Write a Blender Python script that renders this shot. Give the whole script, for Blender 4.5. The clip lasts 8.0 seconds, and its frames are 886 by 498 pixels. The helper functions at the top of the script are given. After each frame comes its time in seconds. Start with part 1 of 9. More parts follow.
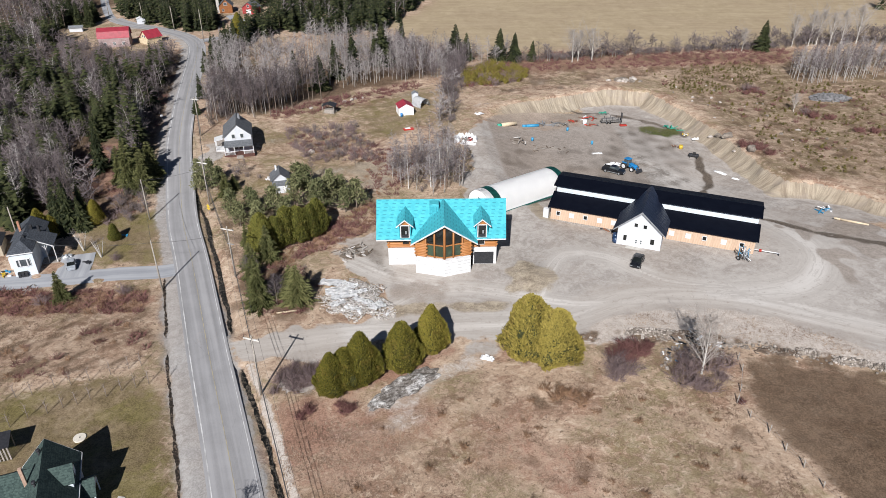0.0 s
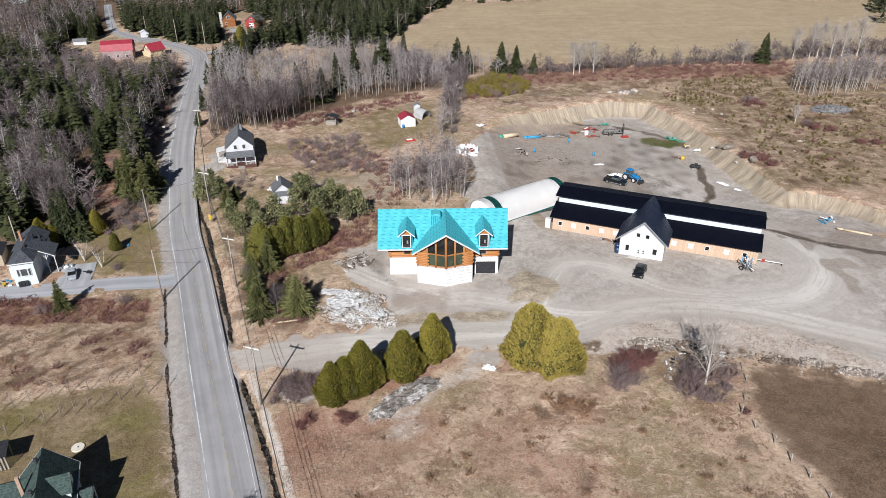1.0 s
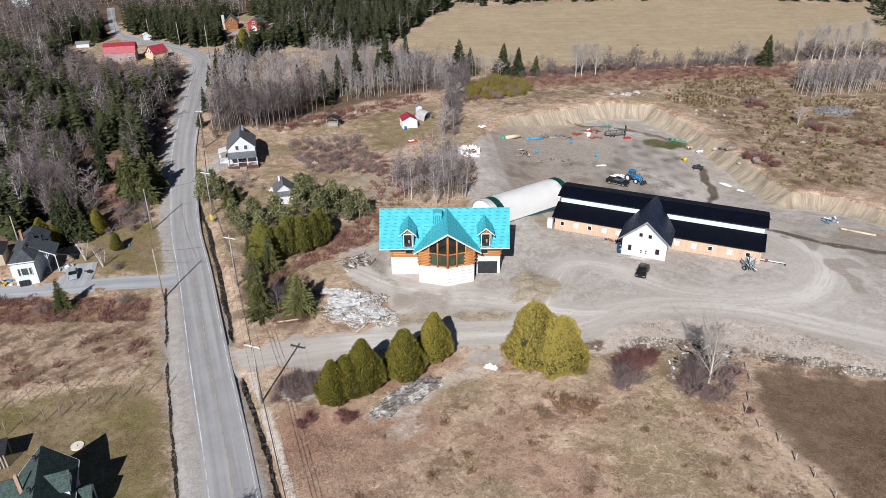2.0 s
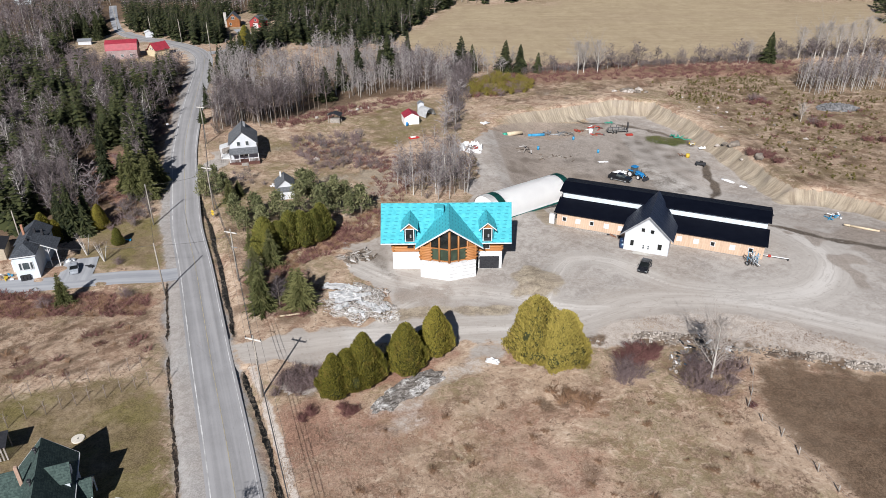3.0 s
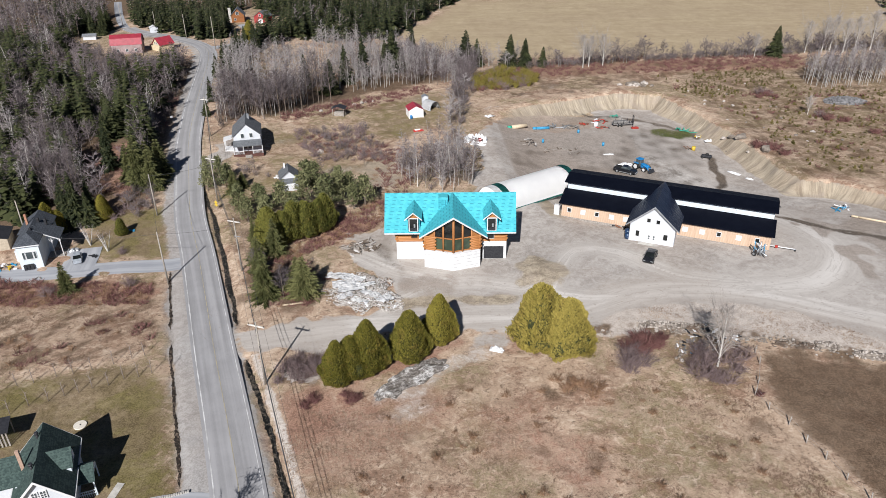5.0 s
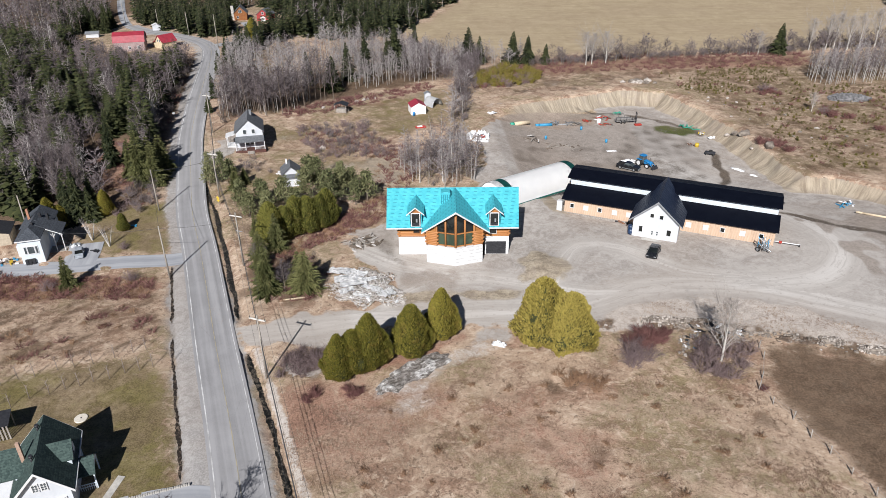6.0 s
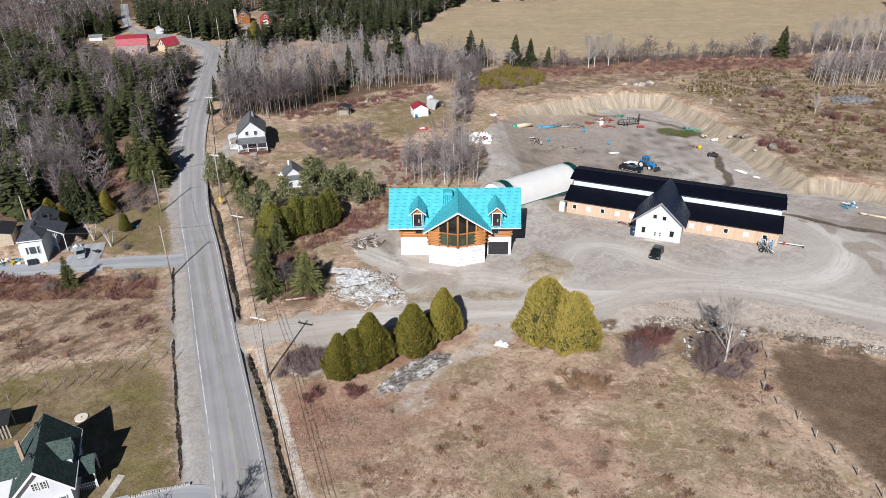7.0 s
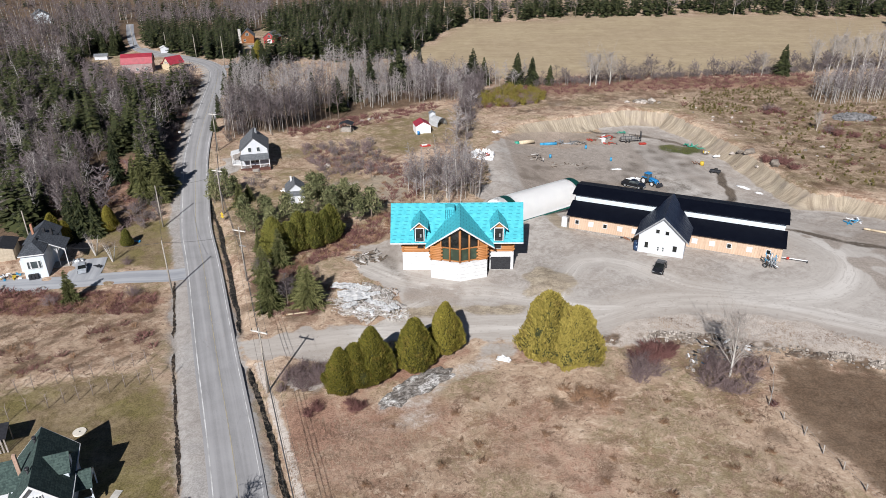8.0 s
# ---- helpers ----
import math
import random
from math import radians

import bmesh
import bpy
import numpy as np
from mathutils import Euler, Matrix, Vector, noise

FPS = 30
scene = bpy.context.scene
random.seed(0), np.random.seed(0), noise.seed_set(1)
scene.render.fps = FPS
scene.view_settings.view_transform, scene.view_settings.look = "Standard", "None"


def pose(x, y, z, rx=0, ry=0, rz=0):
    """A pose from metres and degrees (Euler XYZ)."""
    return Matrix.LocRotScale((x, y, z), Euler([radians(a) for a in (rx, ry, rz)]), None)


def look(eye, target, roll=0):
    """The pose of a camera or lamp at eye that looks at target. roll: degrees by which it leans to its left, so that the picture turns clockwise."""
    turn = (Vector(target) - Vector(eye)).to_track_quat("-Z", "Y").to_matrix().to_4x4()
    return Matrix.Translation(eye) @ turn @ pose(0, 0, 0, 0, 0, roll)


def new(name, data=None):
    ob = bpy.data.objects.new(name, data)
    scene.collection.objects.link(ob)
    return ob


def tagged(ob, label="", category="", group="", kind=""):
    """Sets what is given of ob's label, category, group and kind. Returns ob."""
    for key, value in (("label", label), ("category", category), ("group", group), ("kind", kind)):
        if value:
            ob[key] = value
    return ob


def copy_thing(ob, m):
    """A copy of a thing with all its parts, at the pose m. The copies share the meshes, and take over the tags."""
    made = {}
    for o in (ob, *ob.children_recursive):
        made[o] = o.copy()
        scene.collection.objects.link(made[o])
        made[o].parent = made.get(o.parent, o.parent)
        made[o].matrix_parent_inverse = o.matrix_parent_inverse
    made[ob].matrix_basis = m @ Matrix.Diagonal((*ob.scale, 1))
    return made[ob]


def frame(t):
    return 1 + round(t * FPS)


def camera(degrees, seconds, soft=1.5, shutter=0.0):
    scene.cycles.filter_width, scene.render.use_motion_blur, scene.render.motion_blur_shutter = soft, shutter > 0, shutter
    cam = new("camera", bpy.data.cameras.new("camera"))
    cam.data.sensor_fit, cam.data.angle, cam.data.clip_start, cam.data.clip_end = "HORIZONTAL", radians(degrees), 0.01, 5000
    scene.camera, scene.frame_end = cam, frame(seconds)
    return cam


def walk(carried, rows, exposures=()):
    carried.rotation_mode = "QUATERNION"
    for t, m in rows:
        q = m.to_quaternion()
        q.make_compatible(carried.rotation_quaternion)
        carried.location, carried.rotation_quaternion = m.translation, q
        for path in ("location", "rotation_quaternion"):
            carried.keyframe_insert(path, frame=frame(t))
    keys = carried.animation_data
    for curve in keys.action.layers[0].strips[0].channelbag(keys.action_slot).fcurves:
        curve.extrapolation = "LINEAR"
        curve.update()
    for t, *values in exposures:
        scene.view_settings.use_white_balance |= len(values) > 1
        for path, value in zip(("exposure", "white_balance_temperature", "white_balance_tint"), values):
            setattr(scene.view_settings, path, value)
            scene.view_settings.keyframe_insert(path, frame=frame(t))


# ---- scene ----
# ---------------------------------------------------------------- camera
cam = camera(65.0, 8.0, soft=0.85)
PATH = [
    (0.0, pose(-0.198, 0.328, 66.453, 60.027, 0.253, -0.906)),
    (0.5, pose(-0.194, 0.328, 66.021, 60.483, 0.282, -0.842)),
    (1.0, pose(-0.171, 0.314, 65.615, 61.163, 0.305, -0.766)),
    (1.5, pose(-0.103, 0.307, 65.101, 61.546, 0.343, -0.674)),
    (3.0, pose(-0.057, 0.146, 63.634, 61.537, 0.393, -0.435)),
    (3.5, pose(-0.062, 0.060, 63.130, 61.546, 0.421, -0.355)),
    (4.0, pose(0.000, 0.000, 62.691, 61.533, 0.473, -0.257)),
    (4.5, pose(0.009, -0.053, 62.257, 61.505, 0.499, -0.176)),
    (6.0, pose(0.085, -0.143, 60.770, 61.528, 0.575, 0.145)),
    (6.5, pose(0.071, -0.147, 60.320, 61.523, 0.589, 0.224)),
    (7.0, pose(0.115, -0.181, 59.918, 61.931, 0.621, 0.342)),
    (7.5, pose(0.117, -0.155, 59.474, 62.858, 0.667, 0.432)),
    (8.0, pose(0.199, -0.200, 58.982, 63.544, 0.701, 0.538)),
]
walk(cam, PATH)

# ---------------------------------------------------------------- light
SUN_EL, SUN_AZ = radians(36.0), radians(192.0)
world = bpy.data.worlds.new("sky")
world.use_nodes = True
scene.world = world
wn = world.node_tree
sky = wn.nodes.new("ShaderNodeTexSky")
sky.sky_type, sky.sun_disc = "NISHITA", False
sky.sun_elevation, sky.sun_rotation = SUN_EL, SUN_AZ
sky.air_density, sky.dust_density = 0.4, 0.1
wn.links.new(sky.outputs[0], wn.nodes["Background"].inputs[0])
wn.nodes["Background"].inputs[1].default_value = 0.05
sun = new("sun", bpy.data.lights.new("sun", "SUN"))
sun.data.energy, sun.data.angle, sun.data.color = 5.0, radians(0.55), (1.0, 0.975, 0.962)
to_sun = Vector((math.sin(SUN_AZ) * math.cos(SUN_EL), math.cos(SUN_AZ) * math.cos(SUN_EL), math.sin(SUN_EL)))
sun.matrix_world = look(to_sun * 300, (0, 0, 0))
scene.view_settings.exposure = 0.38

# ---------------------------------------------------------------- the lie of the land


def ss(v):
    v = np.clip(v, 0, 1)
    return v * v * (3 - 2 * v)


def seg_dist(x, y, pts, closed=False):
    """Distance from places to a line through pts, and where along it they lie."""
    best, along, run = np.full(np.shape(x), 1e9), np.zeros(np.shape(x)), 0.0
    for (ax, ay), (bx, by) in zip(pts, pts[1:] + (pts[:1] if closed else [])):
        dx, dy = bx - ax, by - ay
        n = math.hypot(dx, dy)
        s = np.clip(((x - ax) * dx + (y - ay) * dy) / (n * n), 0, 1)
        d = np.hypot(x - ax - s * dx, y - ay - s * dy)
        near = d < best
        best, along = np.where(near, d, best), np.where(near, run + s * n, along)
        run += n
    return best, along


def inside(x, y, pts):
    """Signed distance to a closed outline: positive inside."""
    hit = np.zeros(np.shape(x), bool)
    for (ax, ay), (bx, by) in zip(pts, pts[1:] + pts[:1]):
        cross = (ay > y) != (by > y)
        hit ^= cross & (x < (bx - ax) * (y - ay) / ((by - ay) or 1e-9) + ax)
    d = seg_dist(x, y, pts, True)[0]
    return np.where(hit, d, -d)


def wave(x, y, size, seed=0.0):
    """Smooth unevenness between about -1 and 1, from a few crossed swells."""
    x, y, v = np.asarray(x, float) / size, np.asarray(y, float) / size, 0.0
    for k in range(5):
        a = seed * 1.7 + k * 2.4
        v = v + np.sin((x * np.cos(a) + y * np.sin(a)) * (1 + 0.37 * k) * 2.1 + seed * 3 + k * 1.3 + 1.1 * np.sin(x * np.sin(a + 1) * 1.3 - y * np.cos(a) * 0.9 + k))
    return v / 3.2


ROAD = [(-14.0, 25.0), (-25.2, 56.6), (-36.0, 84.0), (-46.2, 110.3), (-53.0, 127.0), (-58.8, 144.5), (-64.8, 163.3), (-69.7, 182.7),
        (-76.3, 211.4), (-84.5, 247.5), (-90.1, 265.0), (-98.4, 277.5), (-110.0, 287.5), (-124.0, 296.5), (-137.0, 309.0), (-151.0, 336.0), (-170.0, 380.0)]
PIT = [(12.0, 194.0), (19.7, 200.0), (38.0, 207.0), (53.4, 215.0), (66.5, 212.0), (71.5, 200.0), (77.0, 177.0), (78.8, 158.0), (80.0, 146.0),
       (88.0, 144.0), (96.0, 135.0), (112.0, 122.0), (112.0, 96.0), (30.0, 100.0), (14.0, 150.0)]
DITCH_NEAR = [(-16.6, 52.0), (-18.3, 56.3), (-23.4, 68.6), (-29.2, 81.2)]
DITCH_FAR = [(-32.6, 90.1), (-40.2, 110.1), (-48.6, 130.9), (-55.3, 145.0)]
CLEARING = [(-65, 146), (-71, 153), (-79, 167), (-87, 166), (-84, 148), (-76, 139), (-66, 134)]
DITCH_WEST = [(-30.3, 56.4), (-34.8, 67.7), (-40.2, 81.9), (-47.4, 102.4)]


def smooth_line(pts, step=2.0):
    """A Catmull-Rom line through pts, with a point about every step metres."""
    p, out = [np.array(q, float) for q in pts], []
    p = [2 * p[0] - p[1], *p, 2 * p[-1] - p[-2]]
    for a, b, c, d in zip(p, p[1:], p[2:], p[3:]):
        n = max(1, int(np.linalg.norm(c - b) / step))
        for t in np.arange(n) / n:
            out.append(tuple(0.5 * (2 * b + (c - a) * t + (2 * a - 5 * b + 4 * c - d) * t * t + (3 * b - a - 3 * c + d) * t ** 3)))
    return out + [tuple(p[-2])]


def pit_depth(x, y):
    """Distance inside the rim of the pit, with spurs and gullies along it."""
    east = ss((x - 22) / 16)
    along = seg_dist(x, y, PIT, True)[1]
    return inside(x, y, PIT) + east * (0.7 * wave(x, y, 7, 3) + 0.25 * wave(x, y, 1.7, 31) + 0.13 * wave(along, 0.25 * x, 3.7, 33) * (1 + wave(x, y, 11, 35)) + 0.06 * wave(along, 0.3 * y, 1.7, 34))


def land(x, y):
    """Height of the natural ground, with the road bank, ditches and the gravel pit cut into it."""
    x, y = np.asarray(x, float), np.asarray(y, float)
    z = 3.5 * ss((-x - 25) / 50) * ss((y - 95) / 110) - 0.6 * ss((x - 25) / 60) * (1 - ss((y - 190) / 45))
    off_road = seg_dist(x, y, ROAD)[0]
    wild = ss((off_road - 6) / 6)
    d = pit_depth(x, y)
    reach = 4.6 + 12.0 * (1 - ss((x - 18) / 22))
    z = z - 3.4 * (1 - (1 - np.clip(d / reach, 0, 1)) ** 1.7) * ss((y - 112) / 45)
    z = z + 0.7 * ss((d + 16) / 14) * ss(-(d - 1) / 3) * ss((y - 120) / 30) * ss((x - 8) / 20)
    in_yard = ss(inside(x, y, YARD) / 4 + 0.5)
    z = z + wild * (1 - 0.8 * in_yard) * (0.10 * wave(x, y, 9, 1) + 0.07 * wave(x, y, 2.6, 2))
    z = z + 0.75 * np.exp(-((x - 16.6) / 3.6) ** 2 - ((y - 104.6) / 4.6) ** 2) * (1 + 0.3 * wave(x, y, 2.2, 8))
    for line, deep in ((DITCH_NEAR, 0.6), (DITCH_FAR, 0.6), (DITCH_WEST, 0.35)):
        z = z - deep * np.exp(-(seg_dist(x, y, line)[0] / 0.95) ** 2)
    far = np.hypot(x - 20, y - 100)
    return z + 22 * ss((far - 480) / 900) + 5 * ss((far - 300) / 300) * wave(x, y, 180, 5) * ss((y - 380) / 150)


YARD = [(-33.0, 88.0), (-23.5, 90.6), (-13.0, 92.0), (-8.0, 96.5), (-9.5, 103.0), (-16.0, 108.0), (-19.0, 112.5), (-18.0, 119.0), (-8.0, 124.0),
        (6.0, 132.0), (8.0, 152.0), (9.6, 180.0), (13.0, 189.0), (35.9, 190.0), (51.9, 197.0), (63.2, 192.0), (65.0, 171.0), (68.5, 154.0),
        (73.0, 136.0), (82.5, 132.5), (92.0, 124.0), (110.0, 112.0), (110.0, 72.0), (66.0, 83.0), (55.6, 92.0), (43.2, 95.5), (28.9, 93.6), (19.6, 87.4),
        (10.1, 87.8), (3.0, 86.4), (-11.7, 86.4), (-18.8, 82.6), (-30.0, 81.2)]


def height(x, y):
    return float(land(np.array([x]), np.array([y]))[0])


# ---------------------------------------------------------------- building blocks


def part(name, bm, material, parent=None, label=""):
    """Links a bmesh as one mesh object under a thing or a part."""
    mesh = bpy.data.meshes.new(name)
    bmesh.ops.recalc_face_normals(bm, faces=bm.faces)
    bm.to_mesh(mesh)
    bm.free()
    for m in material if isinstance(material, (list, tuple)) else [material]:
        mesh.materials.append(m)
    ob = new(name, mesh)
    ob.parent = parent
    return tagged(ob, label)


def again(name, source, parent, m=None):
    """One more piece that shares its mesh with an alike one."""
    ob = new(name, source.data)
    ob.parent = parent
    if m is not None:
        ob.matrix_basis = m
    return ob


def thing(name, label, category, m, group="", kind=""):
    ob = new(name)
    ob.empty_display_size = 0.3
    ob.matrix_basis = m
    return tagged(ob, label, category, group, kind)


def on_land(x, y, rz=0.0, lift=0.0):
    return pose(x, y, height(x, y) + lift, 0, 0, rz)


def box(bm, a, b, m=None, bevel=0.0, mat=0):
    x0, y0, z0 = a
    x1, y1, z1 = b
    vs = [bm.verts.new(v) for v in ((x0, y0, z0), (x1, y0, z0), (x1, y1, z0), (x0, y1, z0), (x0, y0, z1), (x1, y0, z1), (x1, y1, z1), (x0, y1, z1))]
    fs = [bm.faces.new([vs[i] for i in q]) for q in ((3, 2, 1, 0), (4, 5, 6, 7), (0, 1, 5, 4), (1, 2, 6, 5), (2, 3, 7, 6), (3, 0, 4, 7))]
    for f in fs:
        f.material_index = mat
    if bevel:
        es = list({e for f in fs for e in f.edges})
        got = bmesh.ops.bevel(bm, geom=es, offset=bevel, segments=1, affect="EDGES", profile=0.5)
        vs = list({v for f in got["faces"] for v in f.verts} | {v for v in vs if v.is_valid})
    if m is not None:
        for v in vs:
            v.co = m @ v.co
    return bm


def prism(bm, outline, depth, mat=0):
    """A flat outline of 3D points, thickened by the vector depth."""
    a = [bm.verts.new(p) for p in outline]
    b = [bm.verts.new(Vector(p) + Vector(depth)) for p in outline]
    fs = [bm.faces.new(a), bm.faces.new(b[::-1])]
    fs += [bm.faces.new((a[i], a[i - 1], b[i - 1], b[i])) for i in range(len(a))]
    for f in fs:
        f.material_index = mat
    return bm


def rod(bm, p, q, r0, r1=None, n=6, mat=0, caps=True):
    """A round bar from p to q."""
    p, q = Vector(p), Vector(q)
    r1 = r0 if r1 is None else r1
    turn = (q - p).to_track_quat("Z", "Y").to_matrix()
    ring = [Vector((math.cos(2 * math.pi * k / n), math.sin(2 * math.pi * k / n), 0)) for k in range(n)]
    a, b = [bm.verts.new(p + turn @ (v * r0)) for v in ring], [bm.verts.new(q + turn @ (v * r1)) for v in ring]
    for k in range(n):
        f = bm.faces.new((a[k - 1], a[k], b[k], b[k - 1]))
        f.smooth, f.material_index = True, mat
    if caps:
        bm.faces.new(a[::-1]).material_index = mat
        bm.faces.new(b).material_index = mat
    return bm


def lump(bm, centre, radii, rough=0.25, n=2, seed=0, m=None, mat=0):
    """An uneven, stone-like lump."""
    got = bmesh.ops.create_icosphere(bm, subdivisions=n, radius=1)
    for v in got["verts"]:
        k = 1 + rough * noise.noise(v.co * 1.6 + Vector((seed * 7.3, seed * 1.9, seed)))
        v.co = Vector((v.co.x * radii[0], v.co.y * radii[1], v.co.z * radii[2])) * k + Vector(centre)
    for f in {f for v in got["verts"] for f in v.link_faces}:
        f.material_index = mat
    return bm


def sheet(name, verts, faces, material, label="", kind="", parent=None, smooth=True, category="", index=None):
    """One mesh from numpy arrays."""
    mesh = bpy.data.meshes.new(name)
    verts, faces = np.asarray(verts, np.float32), np.asarray(faces, np.int32)
    n, k = faces.shape
    mesh.vertices.add(len(verts))
    mesh.vertices.foreach_set("co", verts.ravel())
    mesh.loops.add(n * k)
    mesh.loops.foreach_set("vertex_index", faces.ravel())
    mesh.polygons.add(n)
    mesh.polygons.foreach_set("loop_start", np.arange(n, dtype=np.int32) * k)
    mesh.polygons.foreach_set("loop_total", np.full(n, k, np.int32))
    if smooth:
        mesh.polygons.foreach_set("use_smooth", np.ones(n, bool))
    for m in material if isinstance(material, (list, tuple)) else [material]:
        mesh.materials.append(m)
    if index is not None:
        mesh.polygons.foreach_set("material_index", np.asarray(index, np.int32))
    mesh.update(calc_edges=True)
    mesh.validate()
    ob = new(name, mesh)
    ob.parent = parent
    return tagged(ob, label, category, "", kind)


# ---------------------------------------------------------------- materials


class Nodes:
    """Short hand for a material's node tree."""

    def __init__(self, name):
        self.material = bpy.data.materials.new(name)
        self.material.use_nodes = True
        self.tree = self.material.node_tree
        self.skin = self.tree.nodes["Principled BSDF"]
        self.skin.inputs["Specular IOR Level"].default_value = 0.3

    def node(self, kind, **inputs):
        n = self.tree.nodes.new(kind)
        for k, v in inputs.items():
            self.put(n.inputs[int(k[1:])] if k[0] == "i" and k[1:].isdigit() else n.inputs[k.replace("_", " ")], v)
        return n

    def put(self, socket, v):
        if isinstance(v, bpy.types.NodeSocket):
            self.tree.links.new(v, socket)
        else:
            socket.default_value = v

    def place(self, kind="Object"):
        return self.tree.nodes.new("ShaderNodeTexCoord").outputs[kind]

    def noise(self, scale, detail=4.0, rough=0.6, where=None, stretch=None):
        where = where or self.place()
        if stretch:
            mp = self.node("ShaderNodeMapping", Vector=where)
            mp.inputs["Scale"].default_value = stretch
            where = mp.outputs[0]
        return self.node("ShaderNodeTexNoise", Vector=where, Scale=scale, Detail=detail, Roughness=rough).outputs[0]

    def math(self, op, a, b=0.0, clamp=False):
        n = self.node("ShaderNodeMath", i0=a, i1=b)
        n.operation, n.use_clamp = op, clamp
        return n.outputs[0]

    def remap(self, v, lo, hi, to_lo=0.0, to_hi=1.0):
        n = self.node("ShaderNodeMapRange", i0=v, i1=lo, i2=hi, i3=to_lo, i4=to_hi)
        n.interpolation_type = "SMOOTHSTEP"
        return n.outputs[0]

    def mix(self, f, a, b, blend="MIX"):
        n = self.tree.nodes.new("ShaderNodeMix")
        n.data_type, n.blend_type = "RGBA", blend
        for socket, v in ((n.inputs[0], f), (n.inputs[6], a), (n.inputs[7], b)):
            self.put(socket, (*v, 1) if isinstance(v, tuple) and len(v) == 3 else v)
        return n.outputs[2]

    def attribute(self, name):
        n = self.tree.nodes.new("ShaderNodeAttribute")
        n.attribute_name = name
        s = self.tree.nodes.new("ShaderNodeSeparateColor")
        self.tree.links.new(n.outputs["Color"], s.inputs[0])
        return s.outputs

    def bump(self, v, strength=0.4, distance=0.05):
        n = self.node("ShaderNodeBump", Strength=strength, Distance=distance, Height=v)
        self.tree.links.new(n.outputs[0], self.skin.inputs["Normal"])

    def colour(self, v):
        self.put(self.skin.inputs["Base Color"], (*v, 1) if isinstance(v, tuple) and len(v) == 3 else v)
        return self

    def rough(self, v):
        self.put(self.skin.inputs["Roughness"], v)
        return self

    def random(self):
        return self.tree.nodes.new("ShaderNodeObjectInfo").outputs["Random"]

    def island(self):
        return self.tree.nodes.new("ShaderNodeNewGeometry").outputs["Random Per Island"]


def plain(name, a, b=None, rough=0.7, scale=3.0, metal=0.0, bump=0.0, fine=40.0, per=None, spec=None):
    """A surface that wanders between two colours at two scales."""
    n = Nodes(name)
    b = b or tuple(v * 0.78 for v in a)
    coarse, small = n.noise(scale, 4), n.noise(fine, 3)
    f = n.remap(n.math("ADD", n.math("MULTIPLY", coarse, 0.7), n.math("MULTIPLY", small, 0.3)), 0.38, 0.62)
    if per:
        f = n.math("MULTIPLY_ADD", n.island() if per == "island" else n.random(), 0.75)
        f.node.inputs[2].default_value = 0.0
        f = n.math("ADD", f, n.math("MULTIPLY", coarse, 0.3), clamp=True)
    n.colour(n.mix(f, a, b)).rough(rough)
    n.skin.inputs["Metallic"].default_value = metal
    if spec is not None:
        n.skin.inputs["Specular IOR Level"].default_value = spec
    if bump:
        n.bump(small, bump, 0.02)
    return n.material


